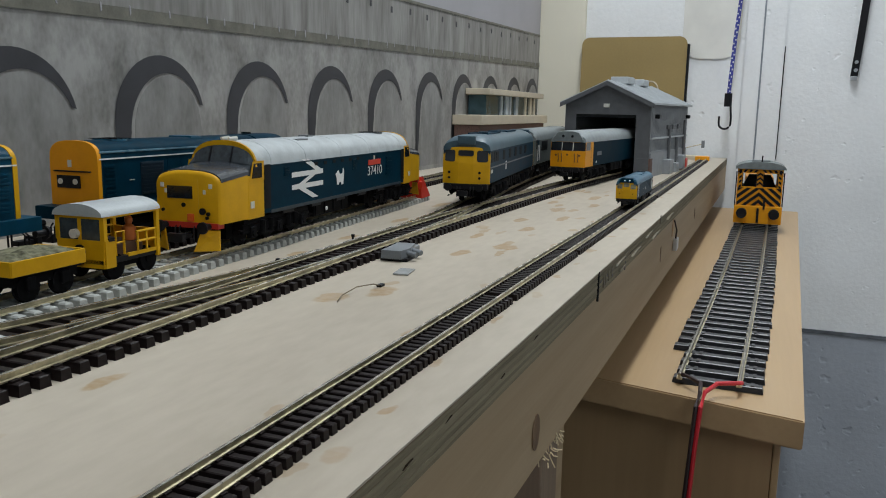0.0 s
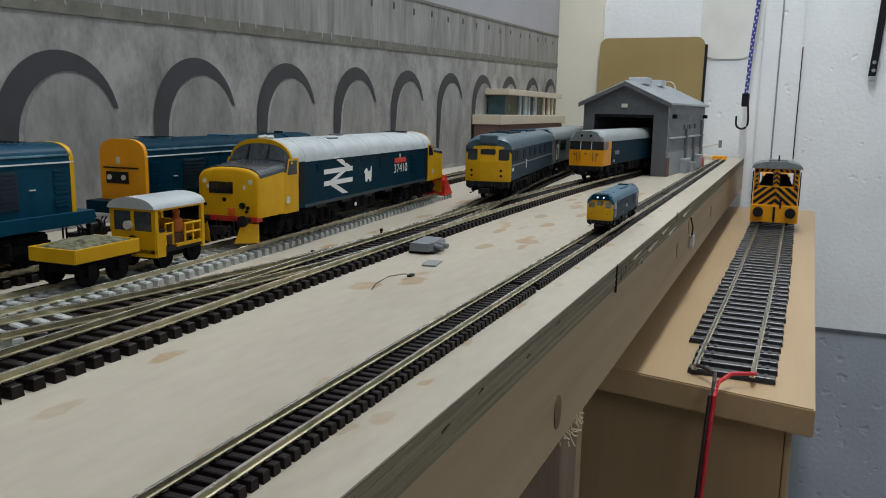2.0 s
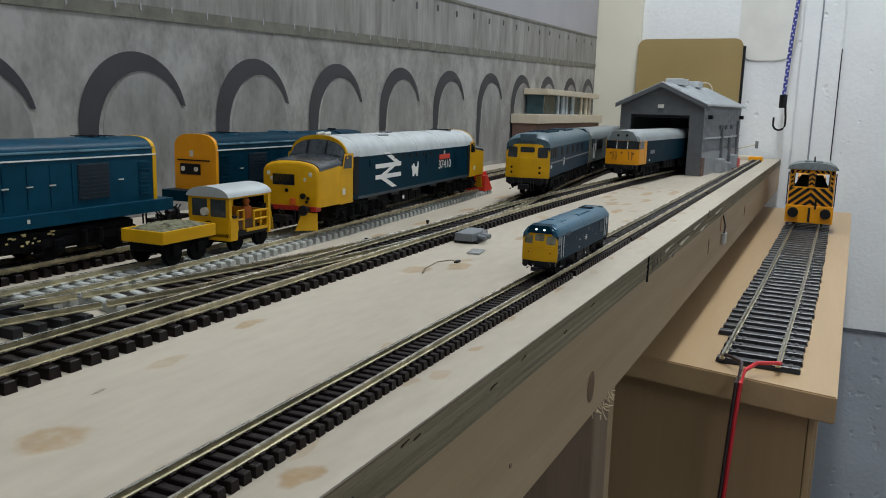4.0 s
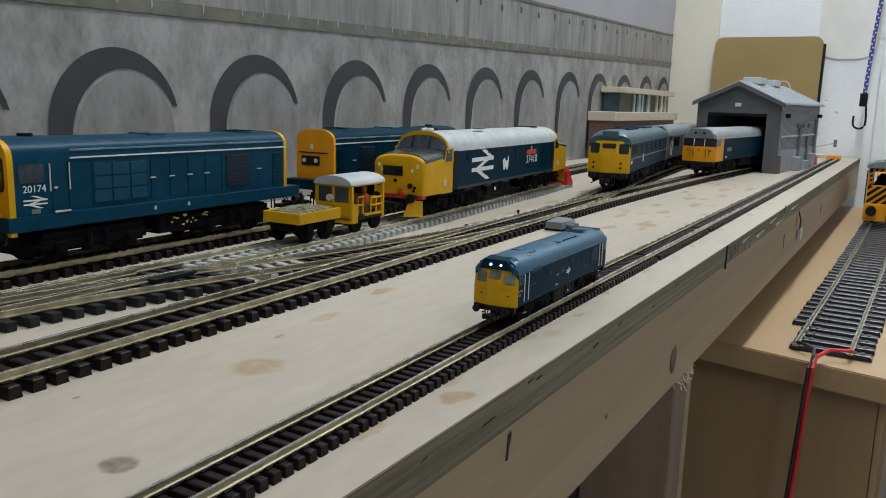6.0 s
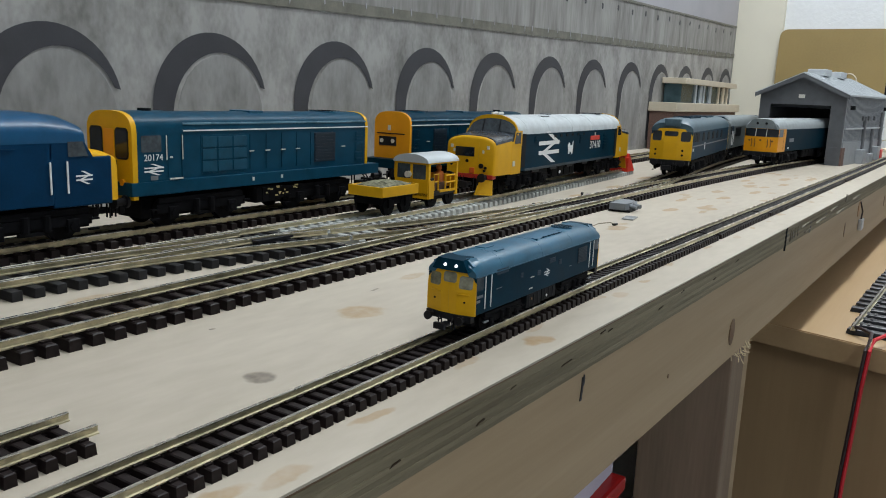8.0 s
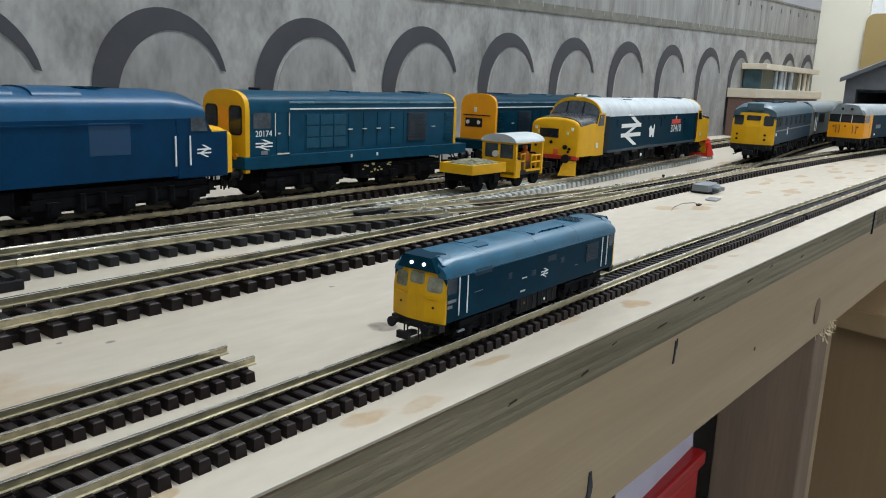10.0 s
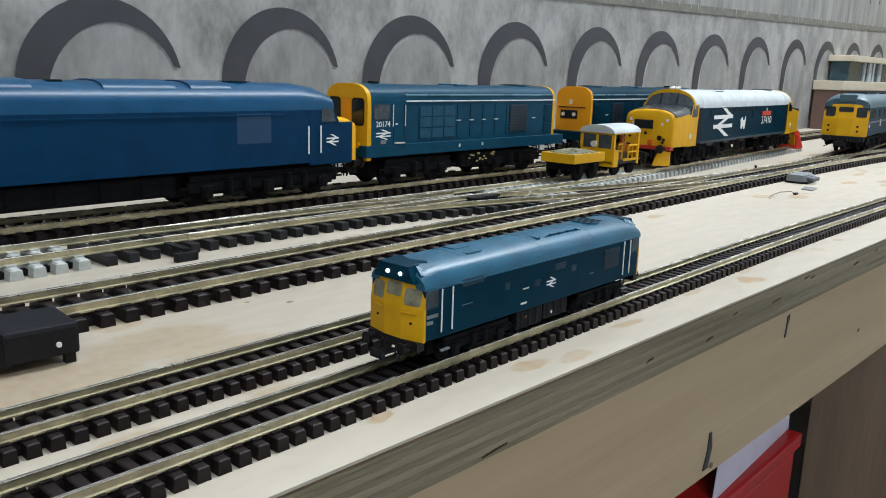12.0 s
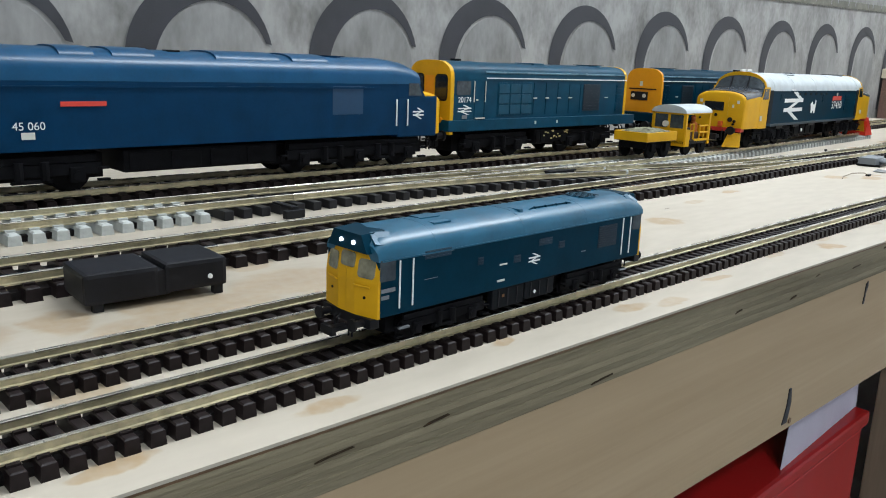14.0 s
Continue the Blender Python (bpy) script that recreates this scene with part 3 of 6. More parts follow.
# ---- tracks ----


def sleeper_mesh(name, length, width, h, gauge, chair, material, bev):
    w, e, k = width / 2, length / 2, width * 0.10
    secs = []
    for z, d in ((0.0, 0.0), (h - bev, k * 0.7), (h, k + bev)):
        secs.append([(-e + d, -w + d, z), (e - d, -w + d, z), (e - d, w - d, z), (-e + d, w - d, z)])
    bm = loft(B(), secs)
    for s in (-1, 1):
        for o in (-1, 1):
            x = s * gauge / 2 + o * chair
            box(bm, x - chair * 0.45, x + chair * 0.45, -width * 0.36, width * 0.36, h * 0.98, h * 1.16)
    me = bpy.data.meshes.new(name)
    bm.to_mesh(me)
    bm.free()
    me.materials.append(material)
    return me


def rail_section(h0, h1, head):
    f, w = head * 1.9, head * 0.62
    hd = (h1 - h0) * 0.34
    ft = (h1 - h0) * 0.16
    return [(-f / 2, h0), (f / 2, h0), (f / 2, h0 + ft), (w / 2, h0 + ft * 1.5), (w / 2, h1 - hd), (head / 2, h1 - hd * 0.8), (head / 2, h1 - head * 0.30), (-head / 2, h1 - head * 0.30), (-head / 2, h1 - hd * 0.8), (-w / 2, h1 - hd), (-w / 2, h0 + ft * 1.5), (-f / 2, h0 + ft)]


def rail(f, off, ya, yb, h0, h1, head, material, parent, name="rail", step=0.02, z=0.0):
    """A rail with a khaki web and foot under a bright worn head."""
    n = max(2, int((yb - ya) / step))
    k = head * 0.42
    crown = [(-head / 2, h1 - k), (head / 2, h1 - k), (head / 2, h1 - k * 0.5), (head * 0.36, h1), (-head * 0.36, h1), (-head / 2, h1 - k * 0.5)]
    made = None
    for sec, m, nm in ((rail_section(h0, h1, head), RAIL_SIDE, name), (crown, material, "rail_head")):
        secs = []
        for i in range(n + 1):
            y = ya + (yb - ya) * i / n
            t = radians(yaw_of(f, y))
            c = f(y)
            secs.append([(c + (off + u) * math.cos(t), y + (off + u) * math.sin(t), v + z) for u, v in sec])
        ob = part(nm, loft(B(), secs), m, made or parent)
        made = made or ob
    return made


def sleepers(f, ya, yb, pitch, me, parent, skip=None, z=0.0, jitter=0.02, yaw=None):
    n = int((yb - ya) / pitch)
    for k in range(n):
        y = ya + (k + 0.5) * pitch
        if skip and skip(y):
            continue
        ob = new("sleeper", me)
        ob.parent = parent
        ob.matrix_basis = pose(f(y), y + random.uniform(-1, 1) * jitter * pitch, z, 0, 0, yaw_of(f, y) + random.uniform(-0.6, 0.6))


random.seed(3)
ME_OO = sleeper_mesh("sleeper_wood", 0.0275, 0.0038, 0.0033, 0.0176, 0.0016, SLEEPER, 0.0003)
ME_BLK = sleeper_mesh("sleeper_black", 0.0275, 0.0038, 0.0033, 0.0176, 0.0016, SLEEPER_BLACK, 0.0003)
ME_CON = sleeper_mesh("sleeper_concrete", 0.0295, 0.0040, 0.0034, 0.0176, 0.0016, CONCRETE_SLEEPER, 0.0005)
ME_N = sleeper_mesh("sleeper_n", 0.0164, 0.0025, 0.0025, 0.0096, 0.0010, SLEEPER, 0.0002)
ME_O = sleeper_mesh("sleeper_o", 0.0600, 0.0082, 0.0036, 0.0340, 0.0024, SLEEPER_O, 0.0004)
G, GN = 0.0176 / 2, 0.0096 / 2


def plain_track(name, label, f, ya, yb, me, pitch, gauge=G, h0=0.0035, h1=RT, head=0.0010, material=NICKEL, skip=None, z=0.0):
    tr = thing(name, label, "railway track", group="tracks on the layout")
    for s in (-1, 1):
        rail(f, s * gauge, ya, yb, h0, h1, head, material, tr, z=z)
    sleepers(f, ya, yb, pitch, me, tr, skip, z)
    # moulded strips that tie the sleepers under each rail, cut through here and there
    half = gauge * 0.16
    for s in (-1, 1):
        bm = B()
        for k in range(int((yb - ya) / pitch) - 1):
            if random.random() < 0.22 or (skip and skip(ya + (k + 1) * pitch)):
                continue
            y0, y1 = ya + (k + 0.5) * pitch, ya + (k + 1.5) * pitch
            loft(bm, [[(f(y) + s * gauge - half, y, z), (f(y) + s * gauge + half, y, z), (f(y) + s * gauge + half, y, z + h0 * 0.55), (f(y) + s * gauge - half, y, z + h0 * 0.55)] for y in (y0, y1)])
        part("sleeper_web", bm, SLEEPER_WEB, tr, kind="stuff")
    return tr


plain_track("railway_track", "double-rail track with brown sleepers along the back of the board", T1_X, -0.62, 1.35, ME_OO, 0.0066)
plain_track("railway_track", "track with brown sleepers leading to the grey engine shed", T3_X, -0.62, 1.25, ME_OO, 0.0066)
rear = plain_track("railway_track", "track with pale concrete sleepers ending at a red buffer stop", T2_X, 0.148, 0.628, ME_CON, 0.0066)
plain_track("railway_track", "short track length with pale concrete sleepers", T2_X, -0.62, -0.062, ME_CON, 0.0066)
turn = thing("railway_turnout", "black-sleepered turnout with closely set rails", "railway turnout")
for s in (-1, 1):
    rail(T2_X, s * G, -0.062, 0.150, 0.0035, RT, 0.0011, NICKEL, turn)
    rail(CROSS_X, s * G, -0.03, 0.155, 0.0035, RT - 0.0001, 0.0010, NICKEL, turn, "switch_rail")
    rail(T2_X, s * (G - 0.0026), 0.075, 0.125, 0.0035, RT - 0.0001, 0.0008, NICKEL, turn, "check_rail")


def wide(y):
    return (T2_X(y) + CROSS_X(y)) / 2


for k in range(29):
    y = -0.060 + 0.0073 * k
    w = 0.030 + max(0.0, CROSS_X(y) - T2_X(y))
    part("sleeper", box(B(), wide(y) - w / 2, wide(y) + w / 2, y - 0.0018, y + 0.0018, 0, 0.0033, 0.0003), SLEEPER_BLACK, turn)
for k in range(4):
    y = 0.160 + 0.0070 * k
    ob = new("concrete_sleeper", ME_CON)
    ob.parent = turn
    ob.matrix_basis = pose(CROSS_X(y) - 0.004, y + 0.0025, 0.0002, 0, 0, yaw_of(CROSS_X, y))
part("tie_bar", box(B(), -0.1900, -0.1440, -0.0395, -0.0370, 0.0030, 0.0040), BLACK, turn)
part("switch_motor_arm", box(B(), -0.1450, -0.1425, -0.0430, -0.0350, 0.0, 0.0030, 0.0004), BLACK, turn)
part("frog", box(B(), CROSS_X(0.13) - 0.012, CROSS_X(0.13) - 0.006, 0.118, 0.140, 0.003, 0.0050, 0.0004), BLACK, turn)
turn2 = thing("railway_turnout", "brown-sleepered turnout joining the shed track", "railway turnout")
for s in (-1, 1):
    rail(CROSS_X, s * G, 0.157, 0.385, 0.0035, RT - 0.0001, 0.0010, NICKEL, turn2, "switch_rail")
    rail(C31_X, s * G, 0.40, 1.35, 0.0035, RT - 0.0002, 0.0010, NICKEL, turn2, "branch_rail")
rail(CROSS_X, G - 0.0026, 0.20, 0.25, 0.0035, RT - 0.0002, 0.0008, NICKEL, turn2, "check_rail")
part("frog", box(B(), -0.1230, -0.1190, 0.195, 0.225, 0.003, 0.0052, 0.0004), BLACK, turn2)
for k in range(30):
    y = 0.165 + 0.0072 * k
    x0, x1 = CROSS_X(y) - 0.0150, T3_X(y) - 0.0145
    if x1 - x0 > 0.003:
        part("sleeper", box(B(), x0, x1, y - 0.0018, y + 0.0018, 0, 0.0033, 0.0003), SLEEPER, turn2)
for k in range(125):
    y = 0.445 + 0.0072 * k
    x0, x1 = C31_X(y) - 0.0150, min(C31_X(y) + 0.0150, T3_X(y) - 0.0152)
    part("sleeper", box(B(), x0, x1, y - 0.0018, y + 0.0018, 0, 0.0033), SLEEPER, turn2)
plain_track("railway_track", "narrow model track with dark sleepers along the front edge", N_X, -0.62, 1.36, ME_N, 0.0038, GN, 0.0027, RTN, 0.00075, NICKEL, skip=lambda y: 0.302 < y < 0.309 or 0.418 < y < 0.4225 or 0.73 < y < 0.737)
STUB_X = lane([(-0.62, -0.0455), (-0.05, -0.0455)])
plain_track("railway_track", "short narrow track ending on the bare board", STUB_X, -0.62, -0.033, ME_N, 0.0038, GN, 0.0027, RTN, 0.00075, NICKEL)

# ---- beech desk with the larger track ----
DZ = -0.0850
desk = thing("desk", "beech laminate desk with drawers standing below the layout", "desk")


def desk_r(y):
    return 0.111 + 0.0470 * (y - 0.457)


bm = B()
loft(bm, [[(-0.045, y, DZ - 0.0165), (desk_r(y), y, DZ - 0.0165), (desk_r(y), y, DZ), (-0.045, y, DZ)] for y in (0.457, WY - 0.04)])
for v in bm.verts:
    if v.co.y < 0.5:
        v.co.y = 0.453 + 0.235 * (0.112 - v.co.x)
bmesh.ops.bevel(bm, geom=bm.edges[:], offset=0.0008, segments=2, affect="EDGES")
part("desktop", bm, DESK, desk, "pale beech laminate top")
bm = B()
loft(bm, [[(-0.028, y, FZ), (desk_r(y) - 0.014, y, FZ), (desk_r(y) - 0.014, y, DZ - 0.0168), (-0.028, y, DZ - 0.0168)] for y in (0.463, WY - 0.05)])
for v in bm.verts:
    if v.co.y < 0.5:
        v.co.y = 0.463 + 0.235 * (0.112 - v.co.x)
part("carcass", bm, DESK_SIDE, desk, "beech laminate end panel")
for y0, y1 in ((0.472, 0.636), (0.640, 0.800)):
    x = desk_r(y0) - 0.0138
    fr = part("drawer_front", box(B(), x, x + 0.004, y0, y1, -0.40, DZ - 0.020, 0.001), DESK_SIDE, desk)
    y, z = y0 + 0.043, -0.300
    bm = cyl(B(), (x + 0.004, y, z), (x + 0.017, y, z), 0.0045, 16)
    cyl(bm, (x + 0.017, y, z), (x + 0.026, y, z), 0.0095, 20)
    part("knob", bm, METAL, fr, "round brushed metal knob", smooth=True)
LT_X = lane([(0.45, 0.0595), (0.58, 0.0648), (0.675, 0.0690), (0.837, 0.0755), (1.14, 0.0860), (1.45, 0.0960)])
big = thing("railway_track", "larger flexible track with black sleepers on the beech desk", "railway track", group="tracks on the layout")
for s in (-1, 1):
    rail(LT_X, s * 0.0335 / 2, 0.486, 1.44, 0.0035, 0.0072, 0.0017, NICKEL_DULL, big, z=DZ)
random.seed(31)
ME_O_CUT = sleeper_mesh("sleeper_o_cut", 0.0510, 0.0082, 0.0036, 0.0340, 0.0024, SLEEPER_O, 0.0004)
for k in range(54):
    y = 0.4925 + 0.0176 * k
    cut = y < 0.560
    ob = new("sleeper", ME_O_CUT if cut else ME_O)
    ob.parent = big
    ob.matrix_basis = pose(LT_X(y) + (0.0050 if cut else 0.0012) + random.uniform(-0.0006, 0.0006), y, DZ + 0.0004, 0, 0, yaw_of(LT_X, y) + random.uniform(-0.8, 0.8))

leg = thing("support_leg", "rough pine leg under the front rail", "table leg")
part("post", box(B(), -0.045, 0.003, 0.315, 0.345, FZ, -0.0547, 0.001), POST, leg)
part("brace", box(B(), -0.045, 0.000, 0.3465, 0.372, FZ, -0.0547, 0.001), PINE, leg)
random.seed(8)
bm = B()
for k in range(30):
    p = Vector((0.0085 + random.uniform(-0.003, 0.002), 0.300 + random.uniform(-0.010, 0.020), -0.0545 + random.uniform(-0.003, 0.002)))
    q = p + Vector((random.uniform(0, 0.0035), random.uniform(-0.003, 0.002), random.uniform(-0.005, 0.001)))
    tube(bm, [p, (p + q) / 2 + Vector((0, 0, random.uniform(-0.001, 0.001))), q], 0.00028, 4)
tagged(part("wood_splinters", bm, STRAW), "frayed pale wood splinters at the rail end", "splinters", kind="stuff")
storage = thing("storage_box", "glossy red storage box on a shelf under the board", "box")
part("body", box(B(), -0.30, -0.032, -0.35, 0.254, -0.30, -0.1285, 0.003), RED_BOX, storage)
part("lid", box(B(), -0.302, -0.0300, -0.352, 0.256, -0.1283, -0.1200, 0.002), RED_BOX, storage)
sheet = thing("paper_sheet", "lilac white paper sheet standing on the red box", "paper")
part("page", loft(B(), [[(-0.034 - 0.004 * u, 0.150 + 0.105 * u, -0.1198), (-0.0336 - 0.004 * u, 0.150 + 0.105 * u, -0.1198), (-0.0366 - 0.004 * u, 0.166 + 0.091 * u, -0.060), (-0.037 - 0.004 * u, 0.166 + 0.091 * u, -0.060)] for u in (0, 0.12, 0.3, 0.6, 1.0)]), mat("lilac_white_paper", (0.50, 0.46, 0.54), 0.7, vary=0.06, scale=40), sheet)
under = thing("storage_shelf", "dark shelf below the baseboard", "shelf")
part("shelf_board", box(B(), -0.305, -0.012, -0.7, 0.30, -0.3200, -0.3005), PINE, under)
for y in (-0.68, 0.27):
    part("upright", box(B(), -0.30, -0.26, y, y + 0.03, FZ, -0.0550), PINE, under)

# ---- rolling stock ----


def wheelset(parent, y, r, s, gauge_half=0.0083, n=18):
    """Both wheels of one axle, each a part of its bogie."""
    made = []
    for side in (-1, 1):
        bm = B()
        x = side * gauge_half / s
        cyl(bm, (x - side * 0.02, 0, 0), (x + side * 0.09, 0, 0), r, n)
        cyl(bm, (x - side * 0.06, 0, 0), (x - side * 0.02, 0, 0), r * 1.10, n)
        cyl(bm, (x + side * 0.08, 0, 0), (x + side * 0.12, 0, 0), r * 0.35, 8)
        ob = part("wheel", bm, BOGIE, parent, scale=s)
        ob.location = (0, y * s, r * s)
        made.append(ob)
    return made


def bogie(parent, y0, axles, pitch, s, hw, r=0.5, gauge_half=0.0083):
    """A bogie with side frames, axle boxes, springs and steps."""
    length = pitch * (axles - 1)
    bm = box(B(), -hw * 0.52, hw * 0.52, y0 - 0.9, y0 + length + 0.9, 0.32, 1.0)
    for side in (-1, 1):
        x = side * (hw - 0.16)
        box(bm, x - 0.07, x + 0.07, y0 - 0.65, y0 + length + 0.65, 0.50, 0.82, 0.02)
        box(bm, x - 0.05, x + 0.05, y0 - 0.55, y0 + length + 0.55, 0.84, 1.02)
        for k in range(axles):
            y = y0 + k * pitch
            box(bm, x - 0.06, x + 0.14 * side + 0.06 * (side < 0), y - 0.2, y + 0.2, 0.30, 0.72, 0.03)
            cyl(bm, (x + side * 0.08, y, 0.5), (x + side * 0.18, y, 0.5), 0.13, 10)
        for k in range(axles - 1):
            y = y0 + (k + 0.5) * pitch
            for d in (-0.32, 0.32):
                cyl(bm, (x + side * 0.1, y + d, 0.42), (x + side * 0.1, y + d, 0.90), 0.12, 8)
            box(bm, x - 0.05, x + side * 0.13, y - 0.5, y + 0.5, 0.34, 0.44)
        for e in (y0 - 0.72, y0 + length + 0.72):
            box(bm, x - 0.04, x + side * 0.10, e - 0.16, e + 0.16, 0.30, 0.36)
            box(bm, x - 0.04, x + side * 0.10, e - 0.16, e + 0.16, 0.62, 0.68)
    box(bm, -hw * 0.55, hw * 0.55, y0 - 0.4, y0 + length + 0.4, 0.6, 1.1)
    fr = part("bogie", bm, BOGIE, parent, "black grimy bogie", scale=s)
    wheels = []
    for k in range(axles):
        wheels += wheelset(fr, y0 + k * pitch, r, s, gauge_half)
    return fr, wheels


def buffers(parent, y, d, s, z=1.05, gap=0.87):
    """Two buffers and a coupling hook at an end; d is the way they point."""
    for x in (-gap, gap):
        bm = cyl(B(), (x, y, z), (x, y + d * 0.40, z), 0.12, 12)
        cyl(bm, (x, y + d * 0.38, z), (x, y + d * 0.47, z), 0.21, 16)
        part("buffer", bm, BLACK, parent, scale=s)
    bm = box(B(), -0.16, 0.16, min(y, y + d * 0.75), max(y, y + d * 0.75), 0.55, 0.72, 0.03)
    box(bm, -0.30, 0.30, min(y + d * 0.6, y + d * 0.8), max(y + d * 0.6, y + d * 0.8), 0.50, 0.80, 0.03)
    part("coupling", bm, BLACK, parent, scale=s)
    for x in (-0.45, -0.28, 0.30, 0.48):
        part("brake_pipe", tube(B(), [(x, y, z + 0.02), (x, y + d * 0.12, z - 0.1), (x * 0.98, y + d * 0.12, z - 0.55)], 0.035, 6), BLACK, parent, scale=s)


def panel_lines(parent, ys, x, z0, z1, s, material, name="door_line"):
    for y in ys:
        part(name, box(B(), x, x + 0.012, y, y + 0.025, z0, z1), material, parent, scale=s)


def rails_v(parent, ys, x, z0, z1, s, material=WHITE):
    for y in ys:
        part("handrail", box(B(), x, x + 0.04, y - 0.024, y + 0.024, z0, z1, 0.008), material, parent, "white handrail", scale=s)


def side_panel(parent, name, x, y0, y1, z0, z1, s, material, slats=0, label="", d=0.02):
    bm = box(B(), x - 0.02, x + d, y0, y1, z0, z1, 0.008)
    ob = part(name, bm, material, parent, label, scale=s)
    if slats:
        bm = B()
        for k in range(slats):
            z = z0 + (k + 0.5) * (z1 - z0) / slats
            box(bm, x + d, x + d + 0.025, y0 + 0.04, y1 - 0.04, z - 0.25 * (z1 - z0) / slats, z + 0.2 * (z1 - z0) / slats)
        part("louvres", bm, material, ob, scale=s)
    return ob


def roof_bits(parent, items, zt, s, material):
    for name, x0, x1, y0, y1, h in items:
        part(name, box(B(), x0, x1, y0, y1, zt - 0.12, zt + h, 0.02), material, parent, scale=s)


def fan(parent, y, r, z, s, material, ring):
    bm = cyl(B(), (0, y, z - 0.1), (0, y, z + 0.03), r, 24)
    g = part("fan_grille", bm, material, parent, scale=s, smooth=True)
    bm = B()
    for k in range(5):
        box(bm, -r * 0.9, r * 0.9, y - r * 0.8 + k * r * 0.4 - 0.03, y - r * 0.8 + k * r * 0.4 + 0.03, z + 0.03, z + 0.05)
    part("guard_grid", bm, ring, g, scale=s)


def tanks(parent, y0, y1, hw, s, material=BOGIE):
    tank = part("fuel_tank", box(B(), -hw + 0.15, hw - 0.15, y0, y1, 0.45, 1.1, 0.06), material, parent, "black underframe tank", scale=s)
    n = 4
    for k in range(n):
        a = y0 + (y1 - y0) * (k + 0.12) / n
        b = y0 + (y1 - y0) * (k + 0.88) / n
        for sd in (-1, 1):
            x = sd * (hw - 0.16)
            part("equipment_box", box(B(), x - 0.05, x + 0.05, a, b, 0.52, 1.02, 0.02), material, tank, scale=s)


def big_blue_loco():
    """Large-emblem locomotive with bonnet noses."""
    s = OO
    L, hw, z0, zs, zt = 20.8, 1.35, 1.12, 2.95, 3.86
    t = thing("locomotive", "blue diesel locomotive with yellow nose, grey roof and large white emblem", "locomotive", on_track(T2_X, 0.3145, L * s), "model locomotives")
    part("body_side", box(B(), -hw, hw, 2.76, L - 2.76, z0, zs + 0.02, 0.02), BLUE, t, "dark blue body sides", scale=s)
    part("sill", box(B(), -hw - 0.012, hw + 0.012, 3.25, L - 3.25, z0 - 0.04, z0 + 0.10, 0.02), mat("grimy_blue_valance", (0.020, 0.032, 0.042), 0.55, vary=0.3, scale=200), t, "grimy dark lower valance", scale=s)
    for k in range(6):
        y = 4.2 + k * 2.5
        part("valance_step", box(B(), hw - 0.10, hw + 0.008, y, y + 0.9, z0 - 0.16, z0 - 0.03, 0.02), BLACK, t, scale=s)
    bm = loft(B(), [arc(hw + 0.01, y, zs, zt, 14, 0.85) for y in (2.20, 3.3, L - 3.3, L - 2.20)])
    roof = part("roof", bm, GREY_ROOF, t, "pale grey curved roof", scale=s, smooth=True)
    for y in (3.3, 6.2, 9.7, 13.1, L - 3.3):
        part("roof_rib_or_glint", loft(B(), [arc(hw + 0.018, yy, zs, zt + 0.009, 14, 0.85) for yy in (y, y + 0.05)]), GREY_ROOF, roof, scale=s)
    part("exhaust_port", box(B(), -0.25, 0.25, 8.6, 9.1, zt - 0.1, zt + 0.06, 0.02), SILVER, roof, scale=s)
    part("exhaust_port", box(B(), 0.35, 0.75, 6.6, 7.6, zt - 0.25, zt - 0.04, 0.02), SILVER, roof, scale=s)
    fan(roof, L - 4.3, 0.62, zt, s, SILVER, DARK)
    for x in (-0.16, 0.16):
        bm = cyl(B(), (x, 2.30, zt + 0.08), (x, 2.8, zt + 0.08), 0.05, 8, 0.09)
        part("horn", bm, LENS, roof, scale=s)
    for end in (0, 1):
        def Y(y):
            v = y if y > 1.62 else y - 0.18 * (1 - y / 1.62)
            return L - v if end else v
        secs = [(0.0, 1.23, 0.98, 1.08, 2.28, 2.76), (0.035, 1.275, 1.0, 1.06, 2.36, 2.85), (0.10, 1.30, 1.0, 1.06, 2.40, 2.90), (0.45, 1.31, 1.0, 1.06, 2.44, 2.95), (1.62, 1.345, 1.0, 1.06, 2.56, 3.08)]
        bm = loft(B(), [sect(Y(y), h, zb, a, b, 16, 0.78) for y, h, _, zb, a, b in secs])
        nose = part("nose", bm, YELLOW, t, "bright yellow rounded nose", scale=s, smooth=True)
        bm = box(B(), -hw, hw, min(Y(1.62), Y(2.75)), max(Y(1.62), Y(2.75)), z0 - 0.10, 2.62, 0.02)
        part("cab_side", bm, YELLOW, t, "yellow cab side", scale=s)
        # wrap-round windscreen under the arched roof lip
        bm = loft(B(), [[(-hw * 0.97, Y(1.64), 2.60), (hw * 0.97, Y(1.64), 2.60), (hw * 0.97, Y(3.1), 2.60), (-hw * 0.97, Y(3.1), 2.60)], [(-hw * 0.97, Y(1.90), 3.0), (hw * 0.97, Y(1.90), 3.0), (hw * 0.97, Y(3.1), 3.0), (-hw * 0.97, Y(3.1), 3.0)]])
        part("cab_front", bm, DIMGLASS, t, "dark raked windscreen", scale=s)
        bm = loft(B(), [arc(hw * 0.97, Y(1.90), 2.99, 3.10, 14, 0.85), arc(hw * 0.97, Y(2.14), 2.99, zt - 0.1, 14, 0.85), arc(hw * 0.97, Y(2.6), 2.99, zt - 0.04, 14, 0.85)])
        part("windscreen_top", bm, DIMGLASS, t, scale=s)
        lip = [arc(hw + 0.03, Y(y), zs - 0.02, zt + 0.03, 14, 0.85) for y in (2.12, 2.24)]
        part("roof_lip", loft(B(), lip), YELLOW, t, "yellow arched cab lip", scale=s, smooth=True)
